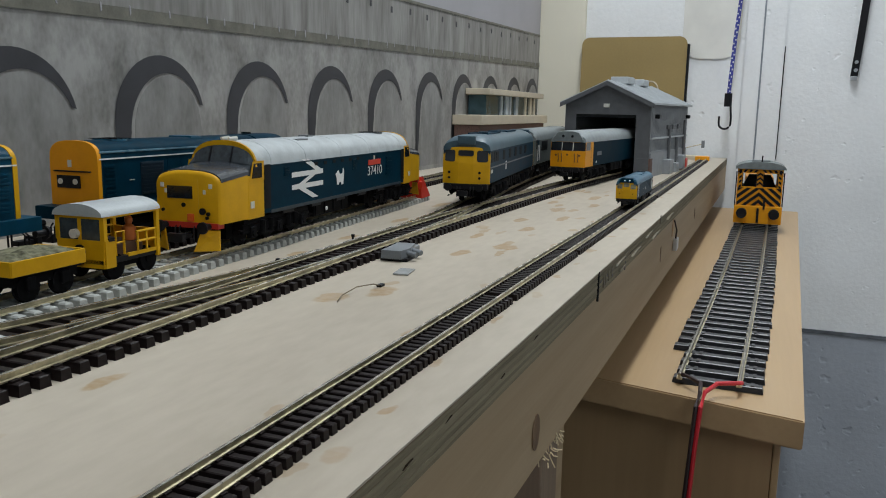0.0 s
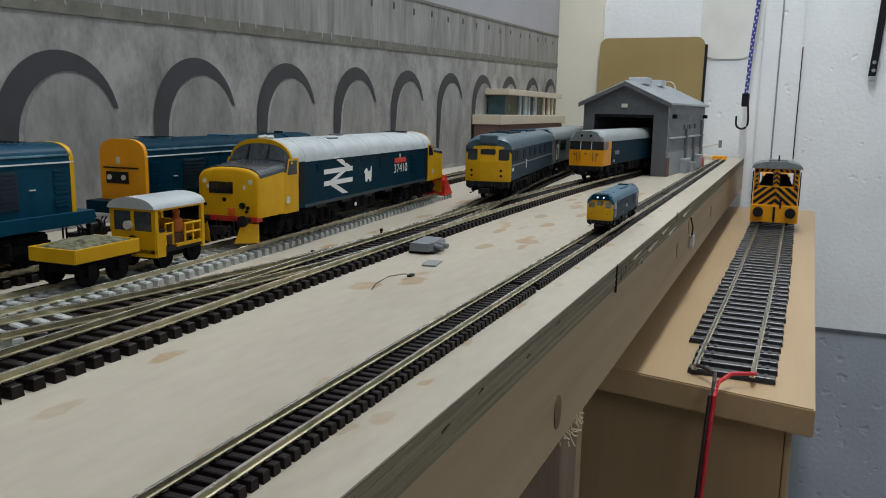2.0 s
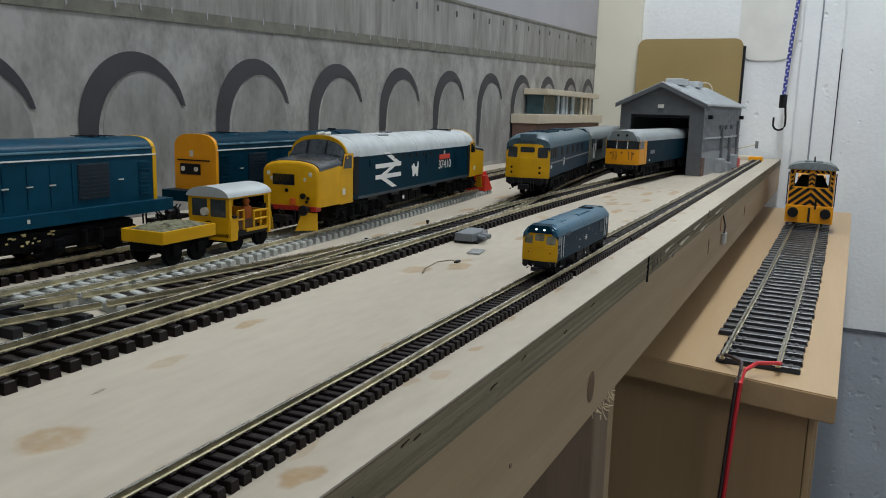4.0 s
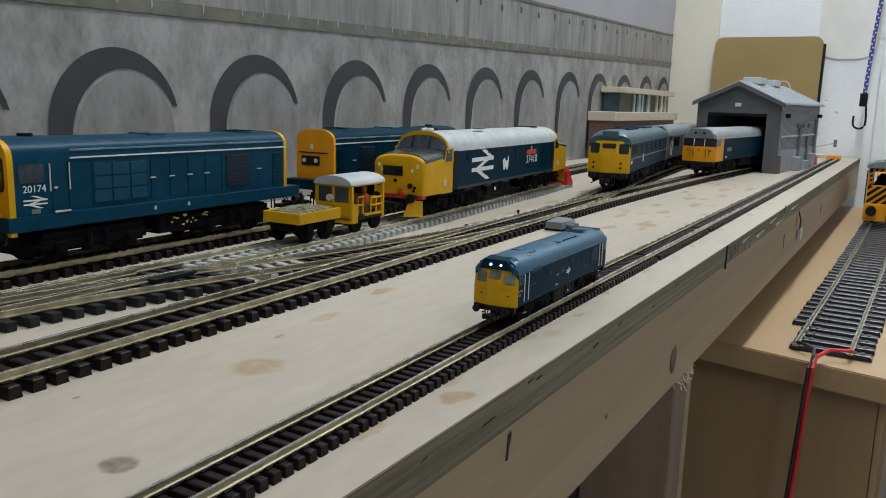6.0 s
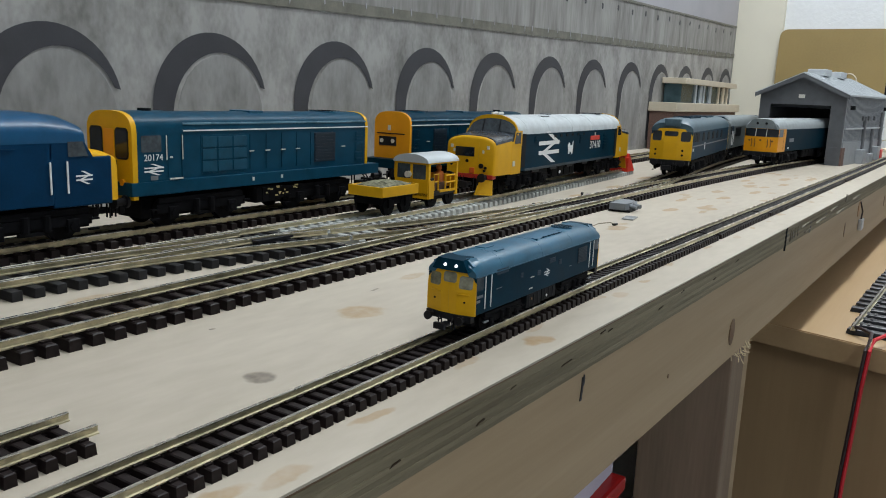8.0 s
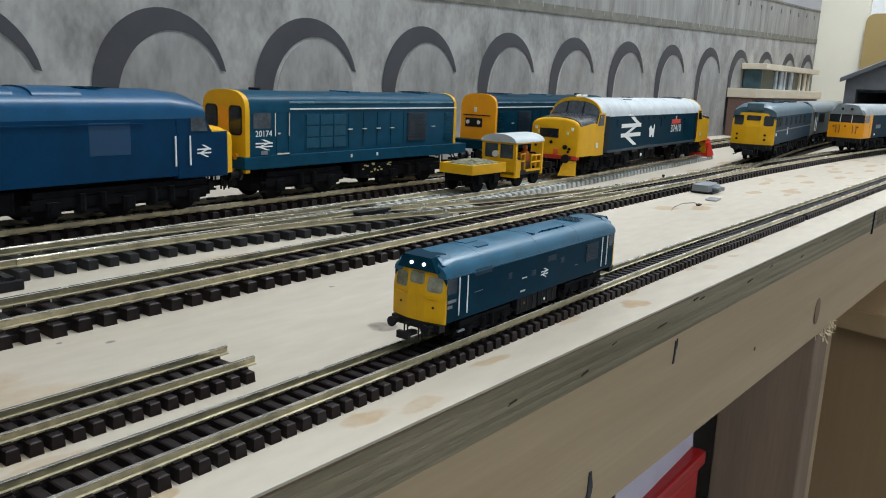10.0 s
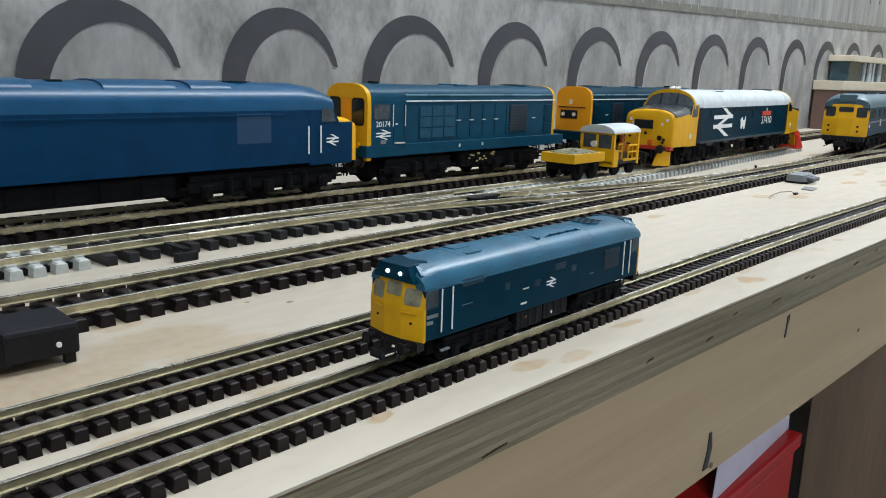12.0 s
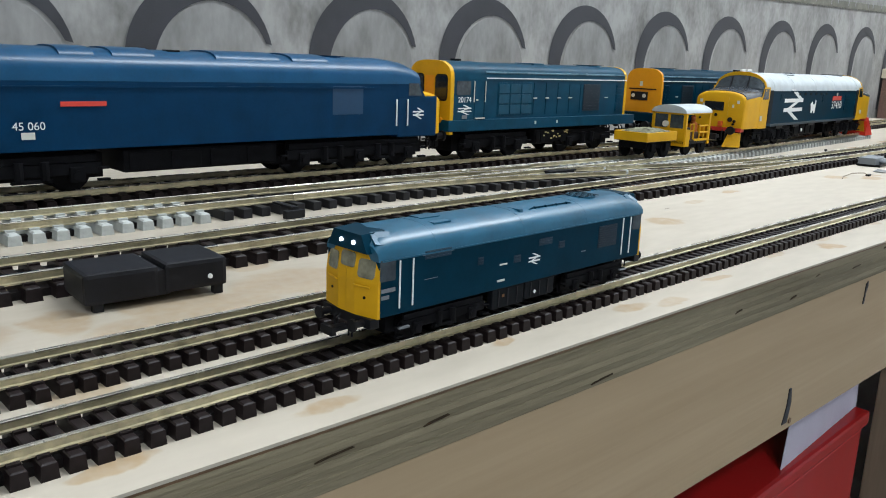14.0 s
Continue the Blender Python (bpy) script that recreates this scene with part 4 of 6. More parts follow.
        for x in (-0.45, 0.45):
            part("windscreen_pillar", loft(B(), [[(x - 0.03, Y(1.63), 2.63), (x + 0.03, Y(1.63), 2.63), (x + 0.03, Y(1.70), 2.63), (x - 0.03, Y(1.70), 2.63)], [(x - 0.03, Y(2.10), 3.66), (x + 0.03, Y(2.10), 3.66), (x + 0.03, Y(2.17), 3.66), (x - 0.03, Y(2.17), 3.66)]]), BLACK, t, scale=s)
        part("bonnet_top", loft(B(), [arc(1.300, Y(0.13), 2.51, 2.930, 16, 0.78), arc(1.310, Y(0.45), 2.55, 2.972, 16, 0.78), arc(1.340, Y(1.75), 2.68, 3.110, 16, 0.78)]), mat("dark_grey_bonnet", (0.035, 0.040, 0.048), 0.22, vary=0.2), nose, "dark anti-glare bonnet top", scale=s)
        for sd in (-1, 1):
            part("cab_window", plate(B(), [(Y(1.86), 2.52), (Y(2.58), 2.52), (Y(2.58), 3.06), (Y(2.02), 3.06)], "x", sd * (hw + 0.012) - 0.008, 0.016), DARKGLASS, t, scale=s)
            part("cab_window_surround", plate(B(), [(Y(1.70), 2.40), (Y(2.75), 2.40), (Y(2.75), 3.14), (Y(1.96), 3.14)], "x", sd * hw - 0.01 + sd * 0.006, 0.014), YELLOW, t, scale=s)
            part("cab_door_gap", box(B(), sd * (hw + 0.004) - 0.01, sd * (hw + 0.004) + 0.01, min(Y(2.77), Y(3.24)), max(Y(2.77), Y(3.24)), 1.30, 2.98), DARK, t, scale=s)
        part("headcode_box", box(B(), -0.80, 0.22, min(Y(-0.03), Y(0.1)), max(Y(-0.03), Y(0.1)), 1.92, 2.36, 0.015), DARKGLASS, nose, "black headcode panel", scale=s)
        for x in (-0.86, 0.70):
            part("marker_light", box(B(), x - 0.05, x + 0.05, min(Y(-0.02), Y(0.2)), max(Y(-0.02), Y(0.2)), 2.10, 2.25, 0.01), LENS, nose, scale=s)
        part("headlamp", cyl(B(), (-0.15, Y(0.06), 1.70), (-0.15, Y(-0.03), 1.70), 0.08, 14), DARK, nose, scale=s)
        part("nose_door_line", box(B(), 0.45, 0.46, min(Y(-0.01), Y(0.1)), max(Y(-0.01), Y(0.1)), 1.2, 2.6), mat("yellow_seam", (0.52, 0.29, 0.01), 0.5), nose, scale=s)
        for x in (-1.0, 0.95):
            part("white_plate", box(B(), x - 0.07, x + 0.07, min(Y(-0.02), Y(0.1)), max(Y(-0.02), Y(0.1)), 2.30, 2.46, 0.01), LENS, nose, "small white lamp iron plate", scale=s)
        part("side_socket", box(B(), hw - 0.02, hw + 0.03, min(Y(1.75), Y(2.0)), max(Y(1.75), Y(2.0)), 1.42, 1.68, 0.01), LENS, nose, "pale boxed socket", scale=s)
        for x, z, r in ((0.62, 1.50, 0.12), (0.85, 1.42, 0.07), (-0.98, 1.5, 0.06), (0.80, 1.28, 0.06)):
            part("jumper_socket", cyl(B(), (x, Y(0.1), z), (x, Y(-0.06), z), r, 12), BLACK, nose, scale=s)
        part("red_jumper", box(B(), 0.02, 0.26, min(Y(-0.08), Y(0.1)), max(Y(-0.08), Y(0.1)), 1.12, 1.40, 0.04), mat("orange_red_jumper", (0.62, 0.10, 0.012), 0.45), nose, scale=s)
        part("buffer_beam", box(B(), -1.25, 1.25, min(Y(-0.05), Y(0.3)), max(Y(-0.05), Y(0.3)), 0.90, 1.10, 0.02), mat("red_buffer_beam", (0.42, 0.022, 0.012), 0.45), t, "red buffer beam", scale=s)
        buffers(t, Y(0.0), -1 if not end else 1, s, 0.98)
        for sd in (-1, 1):
            ys = (Y(0.02), Y(-0.42))
            bm = loft(B(), [[(sd * 0.52, ys[1], 0.14), (sd * 1.24, ys[0], 0.14), (sd * 1.24, ys[0] + 0.06, 0.14), (sd * 0.52, ys[1] + 0.06, 0.14)], [(sd * 0.74, ys[1] + (0.16 if not end else -0.16), 0.88), (sd * 1.18, ys[0] + (0.10 if not end else -0.10), 0.84), (sd * 1.18, ys[0] + (0.16 if not end else -0.04), 0.84), (sd * 0.74, ys[1] + (0.22 if not end else -0.10), 0.88)]])
            part("snow_plough", bm, YELLOW, t, "yellow snow plough blade", scale=s)
    x = hw + 0.004
    arrows(x, 4.95, 1.45, 2.85, 1.58, t, s)
    side_text("running_number", "37410", 0.64, x, 13.80, 1.86, t, s, 1.22)
    part("nameplate", box(B(), x, x + 0.03, 12.9, 14.5, 2.36, 2.62), REDPLATE, t, "small red nameplate", scale=s)
    part("crest", box(B(), x, x + 0.03, 13.6, 13.75, 2.62, 2.82), LENS, t, scale=s)
    part("dog_emblem", plate(B(), [(9.25, 1.70), (9.42, 1.68), (9.50, 1.80), (9.66, 1.80), (9.72, 1.66), (9.92, 1.68), (9.96, 2.00), (10.00, 2.36), (9.90, 2.42), (9.82, 2.18), (9.55, 2.16), (9.40, 2.34), (9.30, 2.32), (9.10, 2.18), (9.20, 2.02)], "x", x, 0.012), WHITE, t, "small white terrier emblem", scale=s)
    for y0, y1, z0b, z1b in ((4.3, 4.8, 2.45, 2.8), (11.0, 11.5, 2.25, 2.75), (15.3, 16.2, 1.7, 2.7)):
        side_panel(t, "grille", hw, y0, y1, z0b, z1b, s, BLUE, 5, d=0.012)
    part("cantrail_stripe", box(B(), hw - 0.005, hw + 0.014, 3.3, L - 3.3, zs - 0.05, zs), BLUE, t, scale=s)
    for k in range(6):
        part("window_slot", box(B(), hw, hw + 0.014, 7.0 + k * 0.9, 7.3 + k * 0.9, 2.70, 2.84), DARK, t, scale=s)
    bogie(t, 2.0, 3, 2.0, s, hw)
    bogie(t, L - 6.0, 3, 2.0, s, hw)
    tanks(t, 7.2, 10.8, hw, s)
    part("lamp_dot", cyl(B(), (hw, 8.1, 0.75), (hw + 0.04, 8.1, 0.75), 0.09, 10), WHITE, t, scale=s)
    return t


def hood_loco(label, m, cab_first, end_paint, number, paint):
    """Single-cab hood locomotive; cab_first: the cab is at the nearer end."""
    s = OO
    L, hw, z0, zs, zt = 12.4, 1.21, 1.15, 3.20, 3.86
    t = thing("locomotive", label, "locomotive", m, "model locomotives")
    a, b = (2.25, L) if cab_first else (0.0, L - 2.25)
    F = 0.25 if cab_first else 0.0
    hh, hc = hw - 0.19, hw - 0.04
    p0, p1 = (F - 0.10, L + 0.65) if cab_first else (-0.65, L + 0.15)
    ca, cb = (F, 2.25) if cab_first else (L - 2.25, L)
    hood = part("hood", loft(B(), [sect(y, hh, z0 + 0.35, zs, zt, 14, 0.7) for y in (a, b)]), paint, t, "dark blue engine hood", scale=s, smooth=True)
    part("footplate", box(B(), -hw, hw, p0, p1, z0 + 0.02, z0 + 0.46, 0.02), paint, t, "blue running plate", scale=s)
    cab = part("cab", loft(B(), [sect(y, hc, z0, zs - 0.05, zt + 0.02, 14, 0.7) for y in (ca, cb)]), paint, t, "blue cab", scale=s, smooth=True)
    part("gutter_strip", box(B(), hh - 0.10, hh + 0.030, a + 0.05, b, zs + 0.02, zs + 0.065), WHITE, t, "thin white cantrail line", scale=s)
    # Pale strip stands for the bright highlight along the hood's top edge.
    part("roof_rib_or_glint", box(B(), hh - 0.12, hh + 0.008, a + 0.1, b - 0.1, zs + 0.24, zs + 0.31, 0.02), mat("highlight_blue_strip", (0.10, 0.20, 0.26), 0.28, vary=0.2), t, "pale strip painted as the highlight along the hood top", scale=s)
    # the yellow end, framed by a rounded stripe
    d = -1 if cab_first else 1
    for y in (F, L):
        dd = -1 if y == F else 1
        if cab_first and y == F:
            sec = [sect(yy, hc + 0.012, z0 - 0.1, zs - 0.05, zt + 0.03, 14, 0.7) for yy in (F - 0.03, F + 0.16)]
        else:
            sec = [sect(yy, hh + 0.02, z0 + 0.36, zs, zt + 0.015, 14, 0.7) for yy in sorted((y + dd * 0.03, y - dd * 0.14))]
        face = part("end_panel", loft(B(), sec), end_paint, t, "yellow rounded end panel", scale=s, smooth=True)
        yy = y + dd * 0.035
        if cab_first and y == F:
            for x0, x1 in ((-0.98, -0.36), (0.36, 0.98)):
                part("cab_window", plate(B(), rrect(x0, x1, 2.40, 3.30, 0.12), "y", yy, dd * 0.02), DARKGLASS, face, scale=s)
            for x0, x1 in ((-1.02, -0.32), (0.32, 1.02)):
                part("window_surround", plate(B(), rrect(x0, x1, 2.34, 3.36, 0.16), "y", yy - 0.004, dd * 0.006), BLACK, face, scale=s)
            part("headcode_recess", box(B(), -0.60, 0.40, yy - 0.03, yy, 1.95, 2.30, 0.02), BLACK, face, scale=s)
            part("cab_recess", box(B(), -0.26, 0.26, yy - 0.015, yy, 2.34, 3.3), ORANGE, face, scale=s)
            for x, z in ((-0.75, 2.05), (-0.75, 1.75), (0.7, 1.6), (-0.2, 1.8)):
                part("lamp_disc", cyl(B(), (x, yy, z), (x, yy - 0.08, z), 0.11, 12), ORANGE, face, scale=s)
        elif y == F:
            part("headcode_panel", box(B(), -0.72, 0.28, yy - 0.06, yy, 2.22, 2.66, 0.02), BLACK, face, "black marker light panel", scale=s)
            for x in (-0.55, 0.1):
                part("marker_lens", cyl(B(), (x, yy - 0.05, 2.45), (x, yy - 0.09, 2.45), 0.10, 14), LENS, face, scale=s)
            for x, z in ((0.5, 1.55), (-0.65, 1.5)):
                part("lamp_iron", cyl(B(), (x, yy, z), (x, yy - 0.07, z), 0.10, 10), ORANGE, face, scale=s)
            part("lamp_bracket", box(B(), -0.85, 0.75, yy - 0.05, yy, 2.78, 2.83), BLACK, face, scale=s)
            part("works_plate", box(B(), -0.24, -0.08, yy - 0.02, yy, 2.95, 3.2), LENS, face, scale=s)
        buffers(t, p0 if y == F else p1, dd, s, 1.02)
    # cab side windows, doors, number and emblem
    x = hc + 0.006
    side = (lambda y: y) if cab_first else (lambda y: L - y)
    part("cab_window", plate(B(), rrect(min(side(0.56), side(1.34)), max(side(0.56), side(1.34)), 2.58, 3.12, 0.06), "x", x - 0.01, 0.02), DIMGLASS, cab, "dim cab glazing", scale=s)
    for yy in (side(1.54), side(2.19)):
        part("handrail", box(B(), x, x + 0.03, yy - 0.015, yy + 0.015, 2.30, 3.12), LENS, cab, "thin pale handrail", scale=s)
    panel_lines(cab, (side(1.58), side(2.15)), x - 0.008, 1.70, 3.15, s, BLUE)
    part("door_handle", box(B(), x, x + 0.03, side(1.72) - 0.05, side(1.72) + 0.05, 2.36, 2.42), LENS, cab, scale=s)
    part("step_strip", box(B(), x, x + 0.05, min(side(1.64), side(2.17)), max(side(1.64), side(2.17)), 1.64, 1.69), LENS, cab, scale=s)
    if number:
        side_text("running_number", number, 0.30, x, 1.03, 2.30, cab, s)
        arrows(x, 0.66, 1.84, 0.76, 0.36, cab, s)
        part("data_panel", box(B(), x, x + 0.01, 0.90, 1.18, 1.66, 1.80), SILVER, cab, scale=s)
    xh = hh
    g0, g1 = min(side(3.10), side(5.28)), max(side(3.10), side(5.28))
    side_panel(hood, "grille_frame", xh, g0, g1, 1.74, 3.08, s, paint, d=0.012)
    for i in range(3):
        for j in range(3):
            ya, yb = sorted((side(3.16 + i * 0.71), side(3.80 + i * 0.71)))
            side_panel(hood, "grille", xh, ya, yb, 1.79 + j * 0.43, 2.16 + j * 0.43, s, BLUE_PANE, d=0.035)
    for k in range(4):
        y = side(5.48 + k * 0.83)
        part("door_handle", box(B(), xh, xh + 0.05, y - 0.11, y + 0.11, 2.42, 2.46), LENS, hood, scale=s)
    panel_lines(hood, [side(5.40 + k * 0.83) for k in range(5)], xh, 1.75, 3.08, s, BLUE)
    y = side(9.6)
    side_panel(hood, "radiator_grille", xh, y - 0.65, y + 0.65, 1.85, 3.05, s, mat("dark_blue_mesh", (0.002, 0.014, 0.028), 0.5), 9, "dark radiator grille")
    part("door_handle", box(B(), xh, xh + 0.05, side(10.75) - 0.11, side(10.75) + 0.11, 2.42, 2.46), LENS, hood, scale=s)
    for j in range(3):
        y = side(11.85)
        side_panel(hood, "grille", xh, y - 0.28, y + 0.28, 1.80 + j * 0.43, 2.17 + j * 0.43, s, paint, 3)
    for y in (side(2.85), side(11.1)):
        part("vent_block", box(B(), xh - 0.10, xh - 0.02, y - 0.06, y + 0.06, 3.28, 3.46), LENS, hood, scale=s)
    for y in (side(5.4), side(6.9)):
        part("sill_plate", box(B(), hw, hw + 0.012, y - 0.05, y + 0.05, 1.35, 1.48), LENS, t, scale=s)
    for y, h in ((side(6.2), 0.04),):
        part("roof_hatch", box(B(), -0.55, 0.55, y - 0.35, y + 0.35, zt - 0.1, zt + h, 0.02), BLUE_ROOF, hood, scale=s)
    fan(hood, side(10.6), 0.6, zt, s, BLUE_ROOF, DARK)
    part("whistle", cyl(B(), (0, side(1.6), zt), (0, side(1.6), zt + 0.10), 0.22, 14), DARK, cab, scale=s)
    bogie(t, 1.8, 2, 2.6, s, hw, 0.54)
    bogie(t, L - 4.4, 2, 2.6, s, hw, 0.54)
    tanks(t, 5.6, 7.0, hw, s)
    bm = B()
    box(bm, hw - 0.28, hw - 0.12, 6.2, 8.0, 0.55, 1.02)
    eq = part("battery_box", bm, BOGIE, t, scale=s)
    random.seed(2)
    bm = B()
    for k in range(16):
        yy, zz = random.uniform(6.1, 7.8), random.uniform(0.6, 1.0)
        box(bm, hw - 0.12, hw - 0.09, yy, yy + random.uniform(0.05, 0.16), zz, zz + 0.05)
    part("pipe_fittings", bm, mat("brass_fittings", (0.55, 0.45, 0.2), 0.4), eq, "small brass-coloured fittings", scale=s)
    return t


def long_blue_loco():
    """Heavy nosed locomotive in plain blue; its nose is at the far end."""
    s = OO
    L, hw, z0, zs, zt = 19.9, 1.36, 1.18, 3.0, 3.86
    t = thing("locomotive", "long plain blue diesel locomotive with white numbers and red nameplate", "locomotive", on_track(T1_X, 0.0848 - L * s, L * s), "model locomotives")
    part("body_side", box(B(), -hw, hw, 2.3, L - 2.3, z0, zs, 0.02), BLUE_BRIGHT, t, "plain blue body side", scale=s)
    part("roof", loft(B(), [arc(hw + 0.004, y, zs - 0.01, zt - d, 14, 0.72) for y, d in ((1.24, 0.30), (1.7, 0.1), (2.5, 0), (L - 2.5, 0), (L - 1.7, 0.10), (L - 1.24, 0.30))]), BLUE_GLOSS_LIT, t, "blue curved roof", scale=s, smooth=True)
    for end in (0, 1):
        def Y(y):
            return L - y if end else y
        part("nose", loft(B(), [sect(Y(y), h, z0 - 0.02, a, b, 12, 0.6) for y, h, a, b in ((0.02, 1.12, 2.15, 2.42), (0.14, 1.26, 2.30, 2.58), (0.45, 1.352, 2.42, 2.70), (1.05, 1.352, 2.50, 2.80))]), YELLOW, t, "yellow nose", scale=s, smooth=True)
        part("nose_side", box(B(), -1.357, 1.357, min(Y(0.37), Y(2.3)), max(Y(0.37), Y(2.3)), z0 - 0.1, 2.56, 0.05), BLUE_BRIGHT, t, scale=s)
        bm = loft(B(), [[(-hw, Y(0.98), 2.52), (hw, Y(0.98), 2.52), (hw, Y(2.35), 2.52), (-hw, Y(2.35), 2.52)], [(-hw, Y(1.26), zs), (hw, Y(1.26), zs), (hw, Y(2.35), zs), (-hw, Y(2.35), zs)]])
        part("cab", bm, BLUE_BRIGHT, t, scale=s)
        part("windscreen", loft(B(), [[(-hw + 0.12, Y(0.97), 2.60), (hw - 0.12, Y(0.97), 2.60), (hw - 0.12, Y(1.03), 2.60), (-hw + 0.12, Y(1.03), 2.60)], [(-hw + 0.12, Y(1.20), zs - 0.05), (hw - 0.12, Y(1.20), zs - 0.05), (hw - 0.12, Y(1.26), zs - 0.05), (-hw + 0.12, Y(1.26), zs - 0.05)]]), DIMGLASS, t, scale=s)
        part("cab_window", plate(B(), [(Y(1.16), 2.58), (Y(1.80), 2.58), (Y(1.80), 3.02), (Y(1.32), 3.02)], "x", hw + 0.001, 0.015), DIMGLASS, t, "dim cab glazing", scale=s)
        part("headcode_panel", box(B(), -0.5, 0.5, min(Y(-0.02), Y(0.1)), max(Y(-0.02), Y(0.1)), 1.75, 2.1, 0.02), BLACK, t, scale=s)
        buffers(t, Y(0.0), -1 if not end else 1, s, 1.0)
    x = hw + 0.006
    rails_v(t, (L - 1.85, L - 2.38), x, 1.50, 2.45, s)
    arrows(x, L - 1.58, 1.76, 0.54, 0.38, t, s)
    side_text("running_number", "45 060", 0.29, x, L - 14.75, 1.74, t, s)
    part("data_panel", box(B(), x, x + 0.012, L - 14.95, L - 14.62, 1.50, 1.68), LENS, t, scale=s)
    part("nameplate", box(B(), x, x + 0.03, L - 13.95, L - 12.75, 2.33, 2.46, 0.01), REDPLATE, t, "red nameplate", scale=s)
    side_panel(t, "body_panel", hw, L - 5.2, L - 3.9, 1.95, 2.9, s, mat("blue_grille_panel", (0.0026, 0.036, 0.088), 0.45), 0, d=0.004)
    part("cantrail_gutter", box(B(), hw, hw + 0.03, 2.6, L - 3.4, zs - 0.18, zs - 0.13), BLUE_BRIGHT, t, scale=s)
    for y0, y1 in ((L - 9.3, L - 7.1), (L - 6.6, L - 5.2), (L - 12.4, L - 11.2), (L - 13.8, L - 12.9)):
        part("roof_panel", loft(B(), [arc(hw * 0.82, y, zt - 0.28, zt + 0.05, 10, 0.8) for y in (y0, y1)]), BLUE_GLOSS_LIT, t, scale=s, smooth=True)
    fan(t, L - 4.6, 0.6, zt - 0.02, s, BLUE_BRIGHT, BLUE)
    part("roof_vent", box(B(), 0.25, 0.6, L - 10.6, L - 10.2, zt - 0.2, zt + 0.02, 0.02), DARK, t, scale=s)
    for y0 in (1.7, L - 6.3):
        bogie(t, y0, 3, 2.3, s, hw, 0.55)
    tanks(t, 7.6, 12.6, hw, s)
    return t


def flat_front_loco(label, m, L, side_paint, roof_paint, front_paint, style, s=OO, name="locomotive"):
    """Flat-fronted locomotive; style picks the front's windows and boxes."""
    hw, z0, zs, zt = 1.34, 1.15, 2.98, 3.82
    t = thing(name, label, "locomotive", m, "model locomotives")
    part("body_side", box(B(), -hw, hw, 0.20, L - 0.20, z0, zs, 0.03), side_paint, t, "painted body side", scale=s)
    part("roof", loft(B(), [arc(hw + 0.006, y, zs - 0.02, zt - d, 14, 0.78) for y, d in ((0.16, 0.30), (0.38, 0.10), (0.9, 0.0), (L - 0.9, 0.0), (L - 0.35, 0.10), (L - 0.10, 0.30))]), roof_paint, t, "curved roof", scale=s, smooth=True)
    for end in (0, 1):
        dd = 1 if end else -1

        def Y(y):
            return L - y if end else y
        def fy(x, z):
            """How far the front stands back: swept at the flanks, raked above the waist."""
            return -0.06 + 0.20 * max(0.0, (abs(x) - 0.42) / 0.92) + 0.14 * max(0.0, (z - 2.25) / 0.95)

        rise = {31: 0.16, 50: 0.03}.get(style, 0.30)
        xs = [-hw - 0.003, -0.88, -0.42, 0.0, 0.42, 0.88, hw + 0.003]
        rows = []
        for z, up in ((z0 - 0.02, 0), (1.7, 0), (2.25, 0), (zs + 0.02, 1)):
            tops = [z + (rise * max(0.0, 1 - (x / hw) ** 2) ** 0.6 if up else 0) for x in xs]
            rows.append([(x, Y(fy(x, zz)), zz) for x, zz in zip(xs, tops)])
        bm = B()
        vr = [[bm.verts.new(q) for q in r] for r in rows]
        vb = [[bm.verts.new((q[0], Y(0.24), q[2])) for q in r] for r in (rows[0], rows[-1])]
        for r0, r1 in zip(vr, vr[1:]):
            for k in range(6):
                bm.faces.new((r0[k], r0[k + 1], r1[k + 1], r1[k]))
        for k in range(6):
            bm.faces.new((vr[-1][k], vr[-1][k + 1], vb[1][k + 1], vb[1][k]))
            bm.faces.new((vr[0][k + 1], vr[0][k], vb[0][k], vb[0][k + 1]))
        for k in (0, 6):
            bm.faces.new([r[k] for r in vr] + [vb[1][k], vb[0][k]])
        front = part("cab_front", bm, front_paint, t, "yellow warning panel front" if front_paint is not SLATE else "", scale=s)

        def pane(bm, pts, lift=0.022, thick=0.05):
            return loft(bm, [[(u, Y(fy(u, v) - lift + d), v) for u, v in pts] for d in (thick, 0.0)])
        y = Y(-0.052)
        if style == 31:
            for x0, x1, za in ((-1.22, -0.62, 2.34), (-0.44, 0.44, 2.66), (0.62, 1.22, 2.34)):
                part("cab_window", pane(B(), rrect(x0, x1, za, 2.97, 0.10)), DARKGLASS, front, scale=s)
            for x, z in ((-0.95, 1.75), (-0.95, 1.45), (0.78, 1.75), (0.78, 1.45)):
                part("lamp", cyl(B(), (x, Y(fy(x, z) + 0.02), z), (x, Y(fy(x, z) - 0.03), z), 0.075, 10), DARK, front, scale=s)
            part("roof_headcode", box(B(), -0.5, 0.5, min(Y(0.0), Y(0.8)), max(Y(0.0), Y(0.8)), zs + 0.3, zt - 0.06, 0.06), roof_paint, front, scale=s)
        elif style == 50:
            for u0, u1 in ((-1.33, -0.435), (-0.415, 0.415), (0.435, 1.33)):
                part("windscreen", pane(B(), rrect(u0, u1, 2.34, 2.97, 0.03)), DARKGLASS, front, "dark wraparound windscreen", scale=s)
            for u in (-0.425, 0.425):
                part("windscreen_pillar", pane(B(), [(u - 0.03, 2.36), (u + 0.03, 2.36), (u + 0.03, 2.96), (u - 0.03, 2.96)], 0.035), LENS, front, "pale windscreen pillar", scale=s)
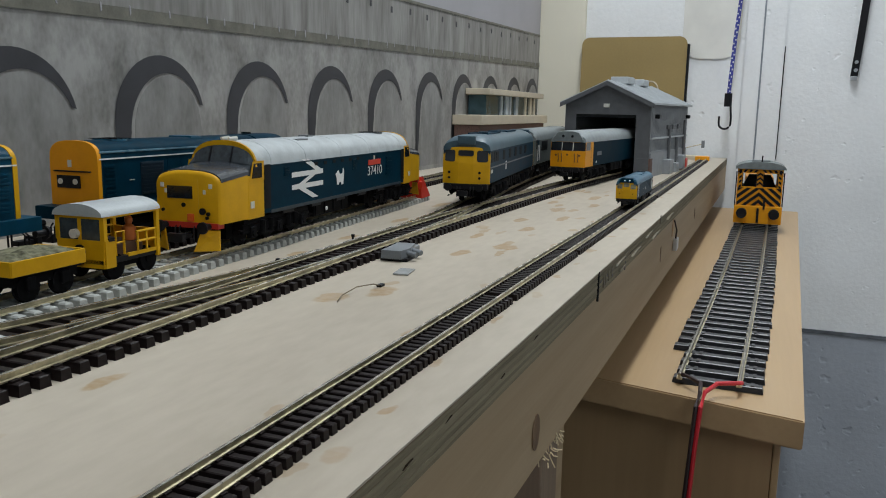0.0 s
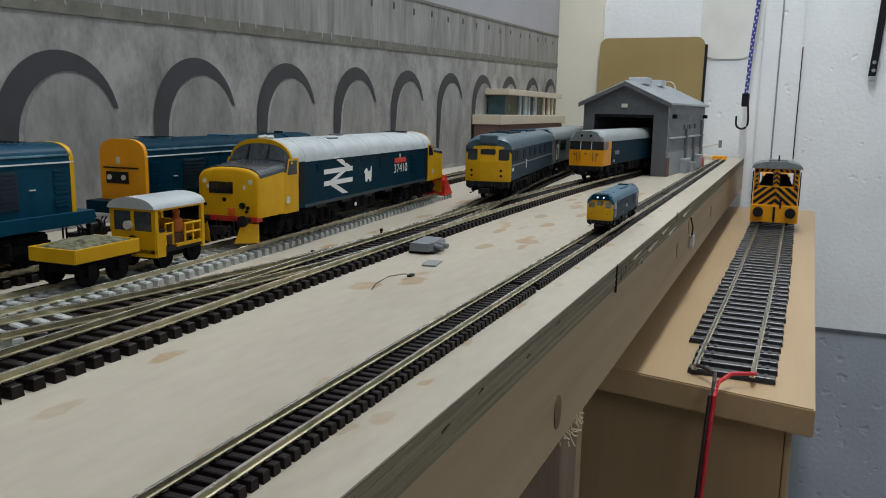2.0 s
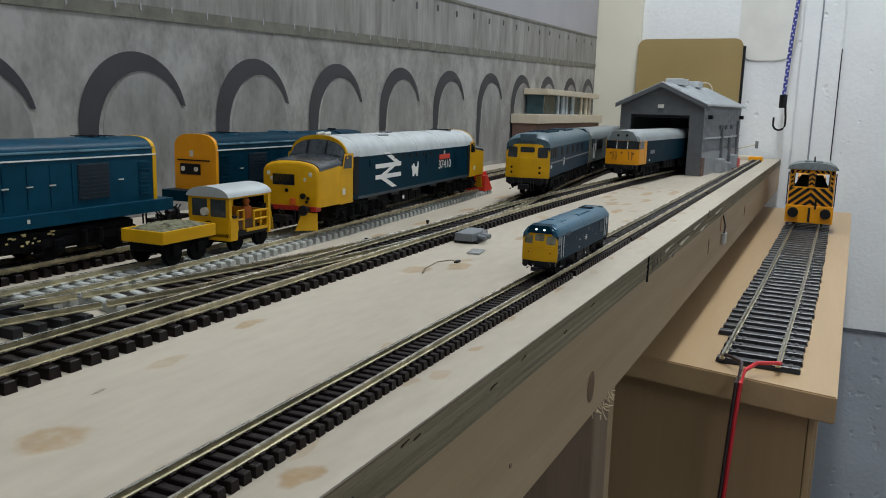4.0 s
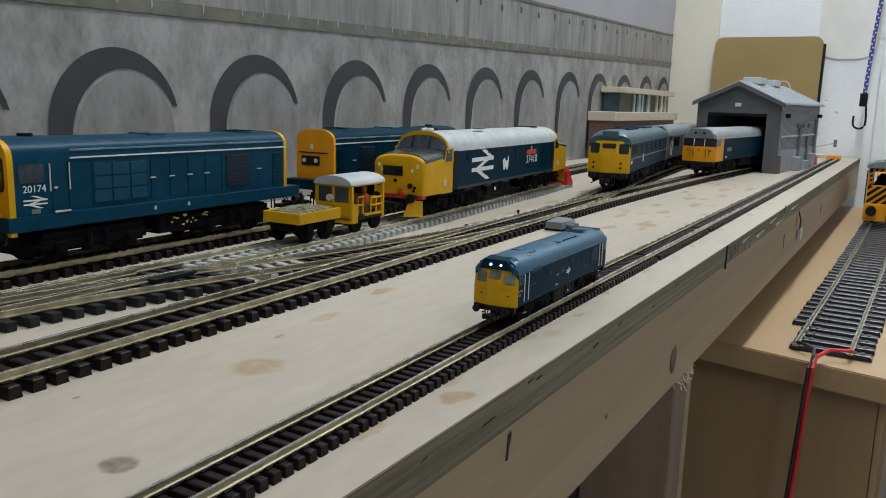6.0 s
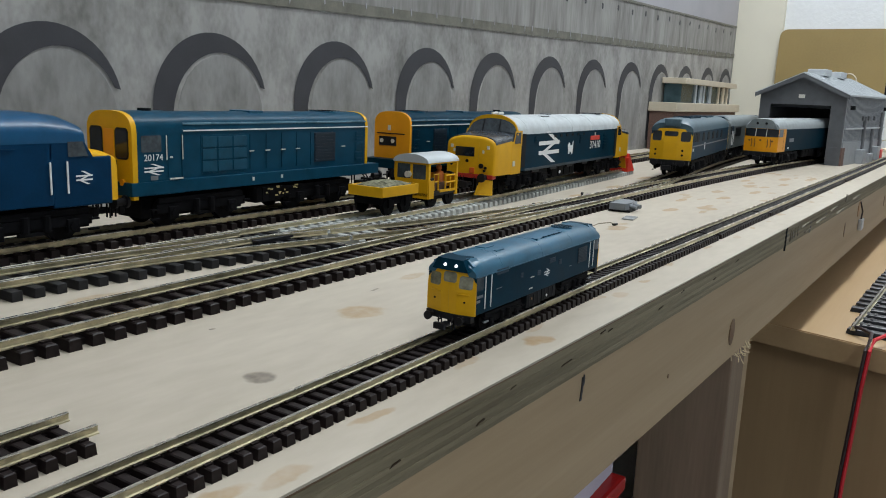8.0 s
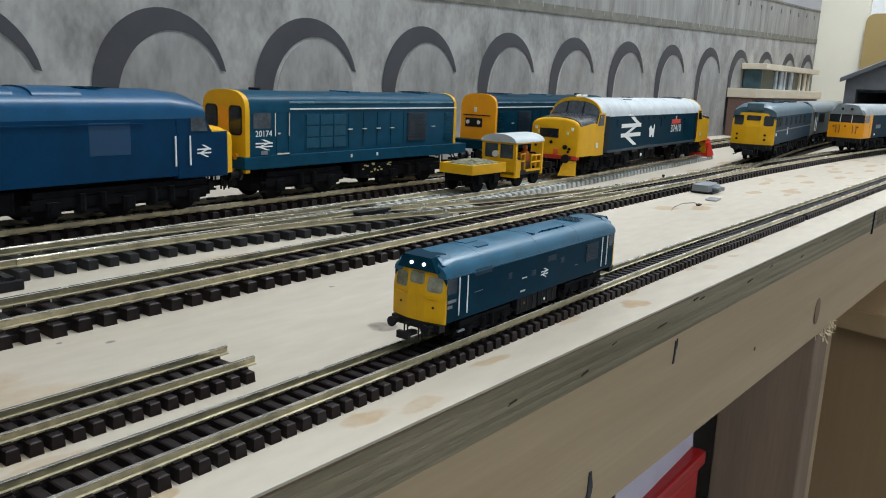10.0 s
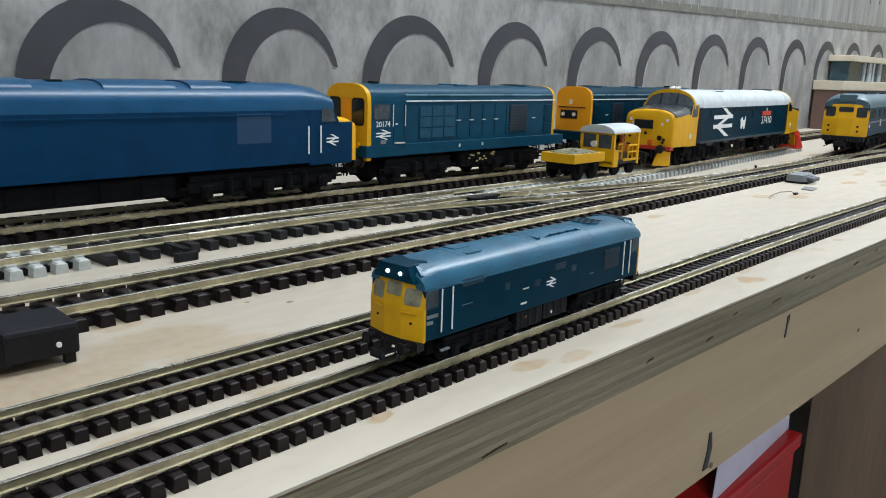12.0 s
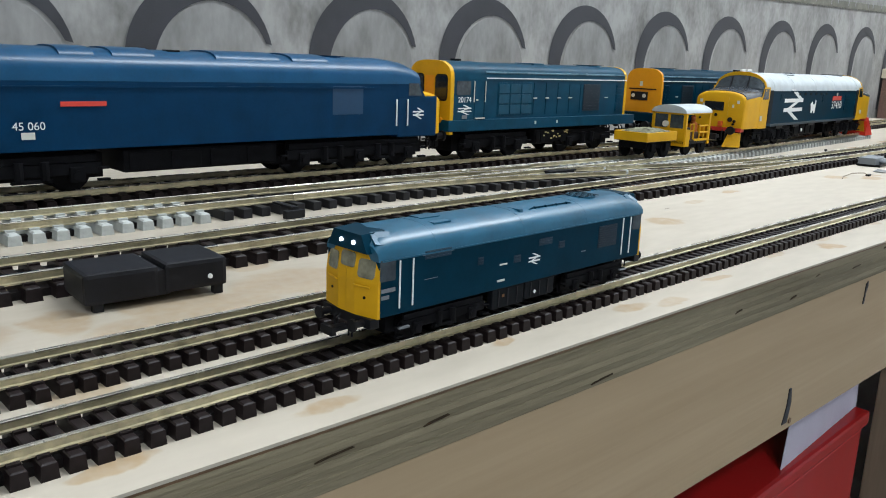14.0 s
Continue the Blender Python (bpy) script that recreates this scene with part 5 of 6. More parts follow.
            hood = [(-1.22, zs + 0.02), (1.22, zs + 0.02), (1.05, zs + 0.34), (0.80, zt - 0.16), (0.4, zt - 0.06), (-0.4, zt - 0.06), (-0.80, zt - 0.16), (-1.05, zs + 0.34)]
            part("headcode_box", loft(B(), [[(u, Y(yy), v) for u, v in hood] for yy in (-0.05, 0.8)]), SLATE_ROOF, front, "grey headcode box", scale=s)
            for x in (-0.35, 0.35):
                part("marker_light", cyl(B(), (x, Y(-0.05), zs + 0.42), (x, Y(-0.09), zs + 0.42), 0.10, 12), DARK, front, scale=s)
            for x, z in ((-0.9, 2.0), (0.0, 2.05), (0.9, 2.0)):
                part("lamp", cyl(B(), (x, Y(fy(x, z) + 0.02), z), (x, Y(fy(x, z) - 0.04), z), 0.08, 12), CABLE, front, scale=s)
            for x in (-0.72, -0.45, 0.55, 0.78):
                part("jumper_cable", tube(B(), [(x, Y(fy(x, 2.1) - 0.03), 2.15), (x + 0.06, Y(fy(x, 1.8) - 0.08), 1.8), (x + 0.02, Y(fy(x, 1.5) - 0.04), 1.5)], 0.035, 6), CABLE, front, scale=s)
            for sd in (-1, 1):
                part("cab_window", plate(B(), rrect(min(Y(0.22), Y(1.35)), max(Y(0.22), Y(1.35)), 2.36, 2.96, 0.05), "x", sd * (hw + 0.01) - 0.008, 0.016), DARKGLASS, t, scale=s)
                part("cab_flank", box(B(), sd * (hw + 0.003) - 0.006, sd * (hw + 0.003) + 0.006, min(Y(0.12), Y(2.2)), max(Y(0.12), Y(2.2)), z0, zs), front_paint, t, "yellow cab flank", scale=s)
        else:
            for x0, x1, za in ((-1.18, -0.52, 2.38), (-0.36, 0.36, 2.62), (0.52, 1.18, 2.38)):
                part("cab_window", pane(B(), rrect(x0, x1, za, 2.98 + (0.12 if x0 == -0.36 else 0), 0.12)), CAB_GLASS, front, "dim cab window", scale=s)
            part("headcode_hood", loft(B(), [[(-1.0, Y(-0.04), zs + 0.20), (1.0, Y(-0.04), zs + 0.20), (0.7, Y(-0.04), zt - 0.08), (-0.7, Y(-0.04), zt - 0.08)], [(-1.0, Y(0.9), zs + 0.20), (1.0, Y(0.9), zs + 0.20), (0.7, Y(0.9), zt - 0.02), (-0.7, Y(0.9), zt - 0.02)]]), BLUE, front, "dark blue headcode hood", scale=s)
            for x in (-0.26, 0.36):
                bm = cyl(B(), (x, Y(-0.03), zs + 0.47), (x, Y(-0.10), zs + 0.47), 0.068, 16)
                part("headcode_lamp", bm, LAMP_ON if not end else LENS, front, "lit white headcode lamp" if not end else "", scale=s)
            for x in (-0.75, 0.75):
                part("handrail", tube(B(), [(x + o, Y(fy(x + o, 2.1) - 0.05), 2.12) for o in (-0.32, 0.0, 0.32)], 0.03, 6), front_paint, front, scale=s)
                part("marker_light", cyl(B(), (x * 1.1, Y(fy(x * 1.1, 1.75) + 0.02), 1.75), (x * 1.1, Y(fy(x * 1.1, 1.75) - 0.03), 1.75), 0.05, 8), DARK, front, scale=s)
            part("door_seam", box(B(), -0.006, 0.006, min(y, y + dd * 0.015), max(y, y + dd * 0.015), 1.25, 2.6), mat("yellow_seam", (0.52, 0.29, 0.01), 0.5), front, scale=s)
            for sd in (-1, 1):
                part("cab_window", plate(B(), rrect(min(Y(0.22), Y(0.85)), max(Y(0.22), Y(0.85)), 2.32, 3.0, 0.05), "x", sd * (hw + 0.006) - 0.008, 0.016), DIMGLASS, t, scale=s)
                part("cab_door", box(B(), sd * (hw + 0.004) - 0.006, sd * (hw + 0.004) + 0.006, min(Y(1.05), Y(1.55)), max(Y(1.05), Y(1.55)), z0 + 0.1, 3.0), BLUE, t, scale=s)
                part("cab_step", box(B(), sd * (hw - 0.05) - 0.08, sd * (hw - 0.05) + 0.08, min(Y(1.05), Y(1.5)), max(Y(1.05), Y(1.5)), 0.62, 0.68), SILVER, t, scale=s)
                part("roof_flare", loft(B(), [[(sd * 0.62, Y(0.35), zt - 0.20), (sd * 1.05, Y(0.20), zs + 0.42), (sd * 1.20, Y(0.75), zs + 0.30), (sd * 0.85, Y(0.95), zt - 0.18)], [(sd * 0.62, Y(0.35), zt - 0.03), (sd * 1.10, Y(0.20), zs + 0.52), (sd * 1.25, Y(0.75), zs + 0.40), (sd * 0.85, Y(0.95), zt - 0.05)]]), roof_paint, t, scale=s)
        part("buffer_beam", box(B(), -1.25, 1.25, min(Y(-0.06), Y(0.3)), max(Y(-0.06), Y(0.3)), 0.80, z0 - 0.02, 0.03), BLACK, t, scale=s)
        buffers(t, Y(-0.05), dd, s, 0.95)
    x = hw + 0.005
    if style == 25:
        rails_v(t, (1.02, 1.58), x, 1.35, 2.92, s)
        rails_v(t, (L - 1.02, L - 1.58), x, 1.35, 2.92, s)
        arrows(x, 7.35, 1.80, 0.66, 0.42, t, s)
        for y0, y1, z0b, z1b in ((5.75, 6.15, 2.02, 2.08), (5.65, 6.05, 1.42, 1.50), (2.0, 3.4, 2.92, 2.95), (2.1, 2.7, 2.1, 2.12), (7.5, 7.9, 1.95, 1.98), (10.6, 10.9, 1.85, 1.89)):
            part("lettering_bar", box(B(), x - 0.004, x + 0.006, y0, y1, z0b, z1b), SILVER if z1b - z0b < 0.05 else LENS, t, scale=s)
        # battery boxes and hangers along the solebar
        for y0, y1, zb in ((5.5, 7.2, 0.40), (7.3, 9.0, 0.46)):
            fr = part("battery_box", box(B(), hw - 0.30, hw - 0.04, y0, y1, zb, z0 - 0.02, 0.03), mat("dark_slate_box", (0.006, 0.007, 0.009), 0.5, vary=0.3, scale=300, spec=0.08), t, scale=s)
            for k in range(3):
                y = y0 + 0.3 + k * 0.5
                part("box_rib", box(B(), hw - 0.04, hw - 0.015, y, y + 0.06, zb + 0.06, z0 - 0.08), BLACK, fr, scale=s)
        part("white_diamond", plate(B(), [(7.85, 0.62), (7.93, 0.70), (7.85, 0.78), (7.77, 0.70)], "x", hw - 0.03, 0.02), WHITE, t, scale=s)
        part("fuel_gauge", box(B(), hw - 0.03, hw - 0.01, 6.0, 6.12, 0.80, 0.90), CABLE, t, scale=s)
        for y0, y1, zb in ((4.6, 4.9, 2.2), (6.5, 6.9, 2.0), (7.9, 8.7, 2.45), (9.1, 9.5, 2.2), (2.1, 3.3, 2.78)):
            side_panel(t, "body_vent", hw, y0, y1, zb, zb + 0.28, s, mat("dark_blue_vent", (0.0015, 0.020, 0.040), 0.5), 3, d=0.006)
        for k in range(2):
            part("number_bar", box(B(), x - 0.004, x + 0.006, 0.28, 0.85 - 0.25 * k, 1.95 - 0.22 * k, 2.08 - 0.22 * k), SILVER, t, scale=s)
        side_panel(t, "radiator_grille", hw, L - 3.3, L - 2.0, 1.85, 2.75, s, mat("dark_blue_mesh", (0.002, 0.014, 0.028), 0.5), 10, "dark radiator grille")
        part("cantrail_gutter", box(B(), hw, hw + 0.035, 0.3, L - 0.3, zs - 0.03, zs + 0.02), roof_paint, t, scale=s)
        for y in (2.6, 7.0, 10.8):
            part("roof_rib_or_glint", loft(B(), [arc(hw + 0.010, yy, zs - 0.02, zt + 0.006, 14, 0.78) for yy in (y, y + 0.04)]), roof_paint, t, scale=s)
        roof_bits(t, (("roof_hatch", 0.15, 0.75, 3.0, 3.8, -0.02), ("roof_vent", 0.2, 0.8, 7.3, 7.5, 0.0), ("roof_box", -0.5, 0.1, 3.0, 3.9, 0.03)), zt, s, BLUE_ROOF)
        bm = tube(B(), [(0.72, 7.9, zt - 0.10), (0.70, 8.2, zt - 0.04), (0.70, 10.3, zt - 0.04), (0.72, 10.6, zt - 0.10)], 0.03, 6)
        for k in range(4):
            cyl(bm, (0.70, 8.3 + k * 0.65, zt - 0.16), (0.70, 8.3 + k * 0.65, zt), 0.05, 8)
        part("roof_pipe", bm, BLUE, t, scale=s)
        fan(t, L - 2.9, 0.62, zt, s, BLUE_ROOF, DARK)
    elif style == 31:
        for k in range(6):
            y = 1.9 + k * 2.1
            part("side_window", plate(B(), rrect(y, y + 0.75, 2.3, 2.85, 0.06), "x", hw + 0.002, 0.016), DARK, t, scale=s)
        for y in (0.5, 1.25):
            part("cab_window", plate(B(), rrect(y, y + 0.55, 2.3, 2.9, 0.06), "x", hw + 0.002, 0.016), DARK, t, scale=s)
        part("waist_band", box(B(), hw, hw + 0.02, 0.4, L - 0.4, 1.98, 2.06), SILVER, t, scale=s)
        part("number_bar", box(B(), x, x + 0.006, 0.5, 1.0, 1.7, 1.9), WHITE, t, scale=s)
        part("emblem_bar", box(B(), x, x + 0.006, 5.0, 5.35, 1.65, 2.15), WHITE, t, scale=s)
        roof_bits(t, (("roof_panel", -0.6, 0.6, 3.0, 7.0, 0.04), ("roof_panel", -0.6, 0.6, 9.5, 13.0, 0.04), ("exhaust", -0.3, 0.3, 7.6, 8.8, 0.08)), zt, s, BLUE)
        fan(t, 4.0, 0.5, zt + 0.02, s, BLUE_ROOF, DARK)
    elif style == 50:
        part("emblem_bar", box(B(), x, x + 0.006, 3.3, 4.6, 1.9, 2.2), SILVER, t, scale=s)
        part("data_panel", box(B(), x, x + 0.006, 3.0, 3.3, 1.35, 1.5), WHITE, t, scale=s)
        panel_lines(t, (1.6, 2.4), hw, 1.3, 2.9, s, DARK)
    else:
        rails_v(t, (1.0, 1.6), x, 1.4, 2.6, s)
        side_panel(t, "grille", hw, 2.6, 5.2, 2.1, 2.85, s, DARK, 8, "dark side grille")
    n = 2 if style == 25 else 3
    pitch = 2.6 if style == 25 else 2.05
    gh = 0.0044 if style == 25 else 0.0083
    f1, w1 = bogie(t, 1.9, n, pitch, s, hw, 0.5, gh)
    f2, w2 = bogie(t, L - 1.9 - pitch * (n - 1), n, pitch, s, hw, 0.5, gh)
    tanks(t, L * 0.40, L * 0.60, hw, s)
    return t, w1 + w2


big_blue_loco()
hood_loco("blue hood locomotive with yellow cab front and white number", on_track(T1_X, 0.0885, 12.6 * OO), True, YELLOW, "20174", BLUE_SATIN)
hood_loco("blue hood locomotive with deep yellow nose end", on_track(T1_X, 0.2945, 12.6 * OO), False, ORANGE, "", BLUE)
long_blue_loco()
flat_front_loco("weathered blue locomotive with flat yellow front on a branch track", on_track(C31_X, 0.563, 16.9 * OO), 16.9, mat("faded_blue_paint", (0.007, 0.032, 0.055), 0.5, vary=0.3, scale=60, spec=0.10), mat("patchy_blue_roof", (0.010, 0.052, 0.088), 0.4, vary=0.3, scale=70, second=(0.075, 0.125, 0.150), mix=0.9), YELLOW, 31)
flat_front_loco("two-tone grey locomotive standing behind a blue one", on_track(C31_X, 0.795, 18.5 * OO), 18.5, SLATE, SLATE_ROOF, SLATE, 0)
# Blue side darkened further: the shed's shadow is painted in.
flat_front_loco("blue locomotive with deep yellow front and pale roof entering a shed", on_track(T3_X, 0.788, 20.4 * OO), 20.4, mat("shaded_blue_paint", (0.0015, 0.018, 0.032), 0.5, vary=0.2, spec=0.05), mat("dull_grey_roof", (0.26, 0.285, 0.29), 0.5, vary=0.12, scale=120), ORANGE, 50)
NS = NG * 0.855
N_LEN = 15.0 * NS
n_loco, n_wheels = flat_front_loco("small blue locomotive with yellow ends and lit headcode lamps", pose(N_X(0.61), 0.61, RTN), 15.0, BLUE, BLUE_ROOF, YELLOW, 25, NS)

# ---- buildings and scenery ----


def engine_shed():
    w, L, ez, az = 0.0510, 0.232, 0.0870, 0.1090
    t = thing("engine_shed", "grey model engine shed with open front and pale roof", "shed", pose(-0.0860, 0.972, 0, 0, 0, -6.0))
    ow0, ow1, oz = -0.0375, 0.0345, 0.0720
    gable = [(-w, 0.0), (ow0, 0.0), (ow0, oz), (ow1, oz), (ow1, 0.0), (w, 0.0), (w, ez), (0, az), (-w, ez)]
    part("front_wall", plate(B(), gable, "y", 0.0, 0.004), SHED_GREY, t, "darker grey gable front")
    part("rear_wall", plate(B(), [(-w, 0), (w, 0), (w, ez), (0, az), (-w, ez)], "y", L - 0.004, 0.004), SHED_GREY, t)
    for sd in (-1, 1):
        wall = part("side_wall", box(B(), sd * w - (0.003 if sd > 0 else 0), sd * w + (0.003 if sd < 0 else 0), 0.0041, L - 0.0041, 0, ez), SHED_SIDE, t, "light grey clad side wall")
        bm = B()
        for k in range(37):
            y = 0.008 + k * 0.0060
            box(bm, sd * w + sd * 0.0000 - 0.0003, sd * w + sd * 0.0006 + 0.0003, y, y + 0.0022, 0.030, ez - 0.001)
        part("cladding_ribs", bm, SHED_SIDE, wall)
        part("plinth", box(B(), sd * (w + 0.0006) - 0.0012, sd * (w + 0.0006) + 0.0012, 0.004, L - 0.004, 0, 0.028), SHED_SIDE, wall)
        part("string_course", box(B(), sd * (w + 0.001) - 0.0015, sd * (w + 0.001) + 0.0015, 0.004, L - 0.004, 0.0440, 0.0460), SHED_ROOF, wall)
        p0, p1 = (sd * (w + 0.005), ez - 0.003), (0, az + 0.0005)
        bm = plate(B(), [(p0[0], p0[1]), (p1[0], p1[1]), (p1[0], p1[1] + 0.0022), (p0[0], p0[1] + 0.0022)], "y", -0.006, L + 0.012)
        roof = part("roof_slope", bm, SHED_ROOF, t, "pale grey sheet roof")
        bm = B()
        for k in range(25):
            y = -0.002 + k * 0.0096
            loft(bm, [[(p0[0], yy, p0[1] + 0.0022), (p1[0], yy, p1[1] + 0.0022), (p1[0], yy, p1[1] + 0.0028), (p0[0], yy, p0[1] + 0.0028)] for yy in (y, y + 0.0012)])
        part("roof_seams", bm, SHED_ROOF, roof)
        part("barge_board", plate(B(), [(p0[0], p0[1] - 0.004), (p1[0], p1[1] - 0.004), (p1[0], p1[1] + 0.001), (p0[0], p0[1] + 0.001)], "y", -0.0075, 0.0013), SHED_GREY, roof)
    for y in (0.045, 0.125):
        part("roof_vent", box(B(), -0.010, 0.012, y, y + 0.030, az, az + 0.0085, 0.001), SHED_ROOF, t, "box roof ventilator")
    part("door_lamp", box(B(), -0.004, 0.003, -0.003, 0.0, oz + 0.008, oz + 0.0125, 0.0005), LENS, t, "small white lamp over the opening")
    part("lintel_fringe", box(B(), ow0, ow1, 0.0005, 0.003, oz - 0.0035, oz), DARK, t)
    part("door_jamb", box(B(), ow1 + 0.001, w + 0.0005, -0.0012, 0.0, 0, 0.022), SHED_GREY, t, "dark brick base")
    part("brick_base", box(B(), w, w + 0.0025, -0.001, 0.012, 0.0, 0.022), BRICKY, t)
    for k in range(3):
        part("wall_vent", box(B(), w, w + 0.003, 0.088 + k * 0.034, 0.098 + k * 0.034, 0.055, 0.0605, 0.0004), SHED_GREY, t)
    for y, z0, z1 in ((0.098, 0.004, 0.060), (0.150, 0.0, 0.044), (0.200, 0.0, 0.066)):
        part("down_pipe", box(B(), w + 0.001, w + 0.0042, y, y + 0.0075, z0, z1, 0.0005), SHED_GREY, t)
    for y, z in ((0.075, 0.018), (0.115, 0.012), (0.16, 0.020)):
        part("wall_cabinet", box(B(), w + 0.001, w + 0.011, y, y + 0.020, z - 0.018 if z > 0.018 else 0, z, 0.0008), SHED_SIDE, t)
    part("oil_drum", box(B(), w + 0.004, w + 0.012, 0.175, 0.19, 0.0, 0.016, 0.002), RED, t)
    part("wall_lamp", box(B(), w, w + 0.006, 0.020, 0.026, 0.068, 0.073, 0.001), DARK, t)
    part("wall_lamp", box(B(), w, w + 0.006, 0.216, 0.223, 0.068, 0.073, 0.001), DARK, t)
    # Near-black sheet over the whole shed floor.
    part("dark_floor_sheet", box(B(), -0.036, 0.036, 0.003, L - 0.005, 0.0002, 0.0008), DARK, t)


engine_shed()

hut = thing("signal_box", "cream flat-roofed model signal box with dark glazing", "signal box", pose(-0.283, 1.035, 0))
part("base", box(B(), -0.018, 0.018, 0.002, 0.36, 0, 0.0545), BRICKY, hut, "brown brick base")
part("balcony", box(B(), -0.020, 0.0215, 0.0, 0.372, 0.0550, 0.0680, 0.0008), CARD_CREAM, hut, "cream balcony slab")
part("cabin", box(B(), -0.018, 0.008, 0.060, 0.350, 0.0682, 0.0960), mat("dark_teal_glazing", (0.035, 0.07, 0.085), 0.25, vary=0.3), hut, "dark teal glazing")
for k, y in enumerate((0.125, 0.150, 0.172, 0.205, 0.262, 0.290, 0.318)):
    part("mullion", box(B(), 0.006, 0.0105, y, y + (0.014 if k % 2 else 0.008), 0.0685, 0.0958), mat("pale_blue_mullion", (0.36, 0.40, 0.44), 0.5) if k < 4 else CARD_CREAM, hut)
part("flat_roof", box(B(), -0.020, 0.0160, 0.052, 0.362, 0.0962, 0.1045, 0.0008), CARD_CREAM, hut, "cream flat roof slab")

panel = thing("hardboard_panel", "brown hardboard sheet with rounded corners leaning on the wall", "board", pose(-0.1320, WY - 0.030, 0.0, -2.5))
part("sheet", plate(B(), rrect(-0.0920, 0.0920, 0.0005, 0.2080, 0.014, 6), "y", 0.0, 0.0045), MDF, panel)
part("edge_band", box(B(), 0.0922, 0.0962, -0.0005, 0.012, 0.001, 0.195), BLACK, panel, "dark edge strip")
ring = thing("bent_wire_hook", "pale bent wire lying on the shed roof", "wire")
part("loop", tube(B(), [(-0.070 + 0.011 * math.cos(a), 1.250, 0.1080 + 0.013 * math.sin(a)) for a in np.linspace(-0.3, 2.2, 12)], 0.0012, 6), CARD_CREAM, ring)

bungee = thing("bungee_cord", "blue flecked elastic cord with a black hook on the wall", "cord")
pts = [(0.0345, WY - 0.055, 0.104), (0.0385, WY - 0.055, 0.20), (0.047, WY - 0.055, 0.32), (0.055, WY - 0.055, 0.60), (0.055, WY - 0.055, CZ)]
part("cord", tube(B(), pts, 0.0033, 10), CORD, bungee, smooth=True)
for k in range(44):
    z = 0.112 + k * 0.0060
    x = float(np.interp(z, [p[2] for p in pts], [p[0] for p in pts]))
    part("fleck", box(B(), x - 0.0012 + 0.0014 * (-1) ** k, x + 0.0010 + 0.0014 * (-1) ** k, WY - 0.0590, WY - 0.0575, z, z + 0.0026), CORD_W, bungee)
part("end_cap", cyl(B(), (0.0345, WY - 0.055, 0.088), (0.0345, WY - 0.055, 0.110), 0.0062, 12), BLACK, bungee)
part("hook", tube(B(), [(0.039, WY - 0.055, 0.090), (0.041, WY - 0.055, 0.070)] + [(0.0315 + 0.0095 * math.cos(a), WY - 0.055, 0.060 + 0.0095 * math.sin(a)) for a in np.linspace(0, -math.pi, 9)] + [(0.022, WY - 0.055, 0.072)], 0.0017, 8), BLACK, bungee, "black wire hook")
strap = thing("wall_strap", "black strap with a riveted metal end on the wall", "strap")
part("webbing", loft(B(), [[(x - 0.0055, WY - 0.012, z), (x + 0.0055, WY - 0.012, z), (x + 0.0055, WY - 0.008, z), (x - 0.0055, WY - 0.008, z)] for x, z in ((0.226, 0.140), (0.229, 0.18), (0.236, 0.30), (0.245, CZ))]), BLACK, strap)
for z in (0.150, 0.163):
    part("rivet", cyl(B(), (0.2275, WY - 0.012, z), (0.2275, WY - 0.0145, z), 0.0030, 12), METAL, strap)
part("metal_tip", box(B(), 0.221, 0.231, WY - 0.013, WY - 0.007, 0.1335, 0.1405, 0.001), METAL, strap)

# ---- trolley and its wagon ----


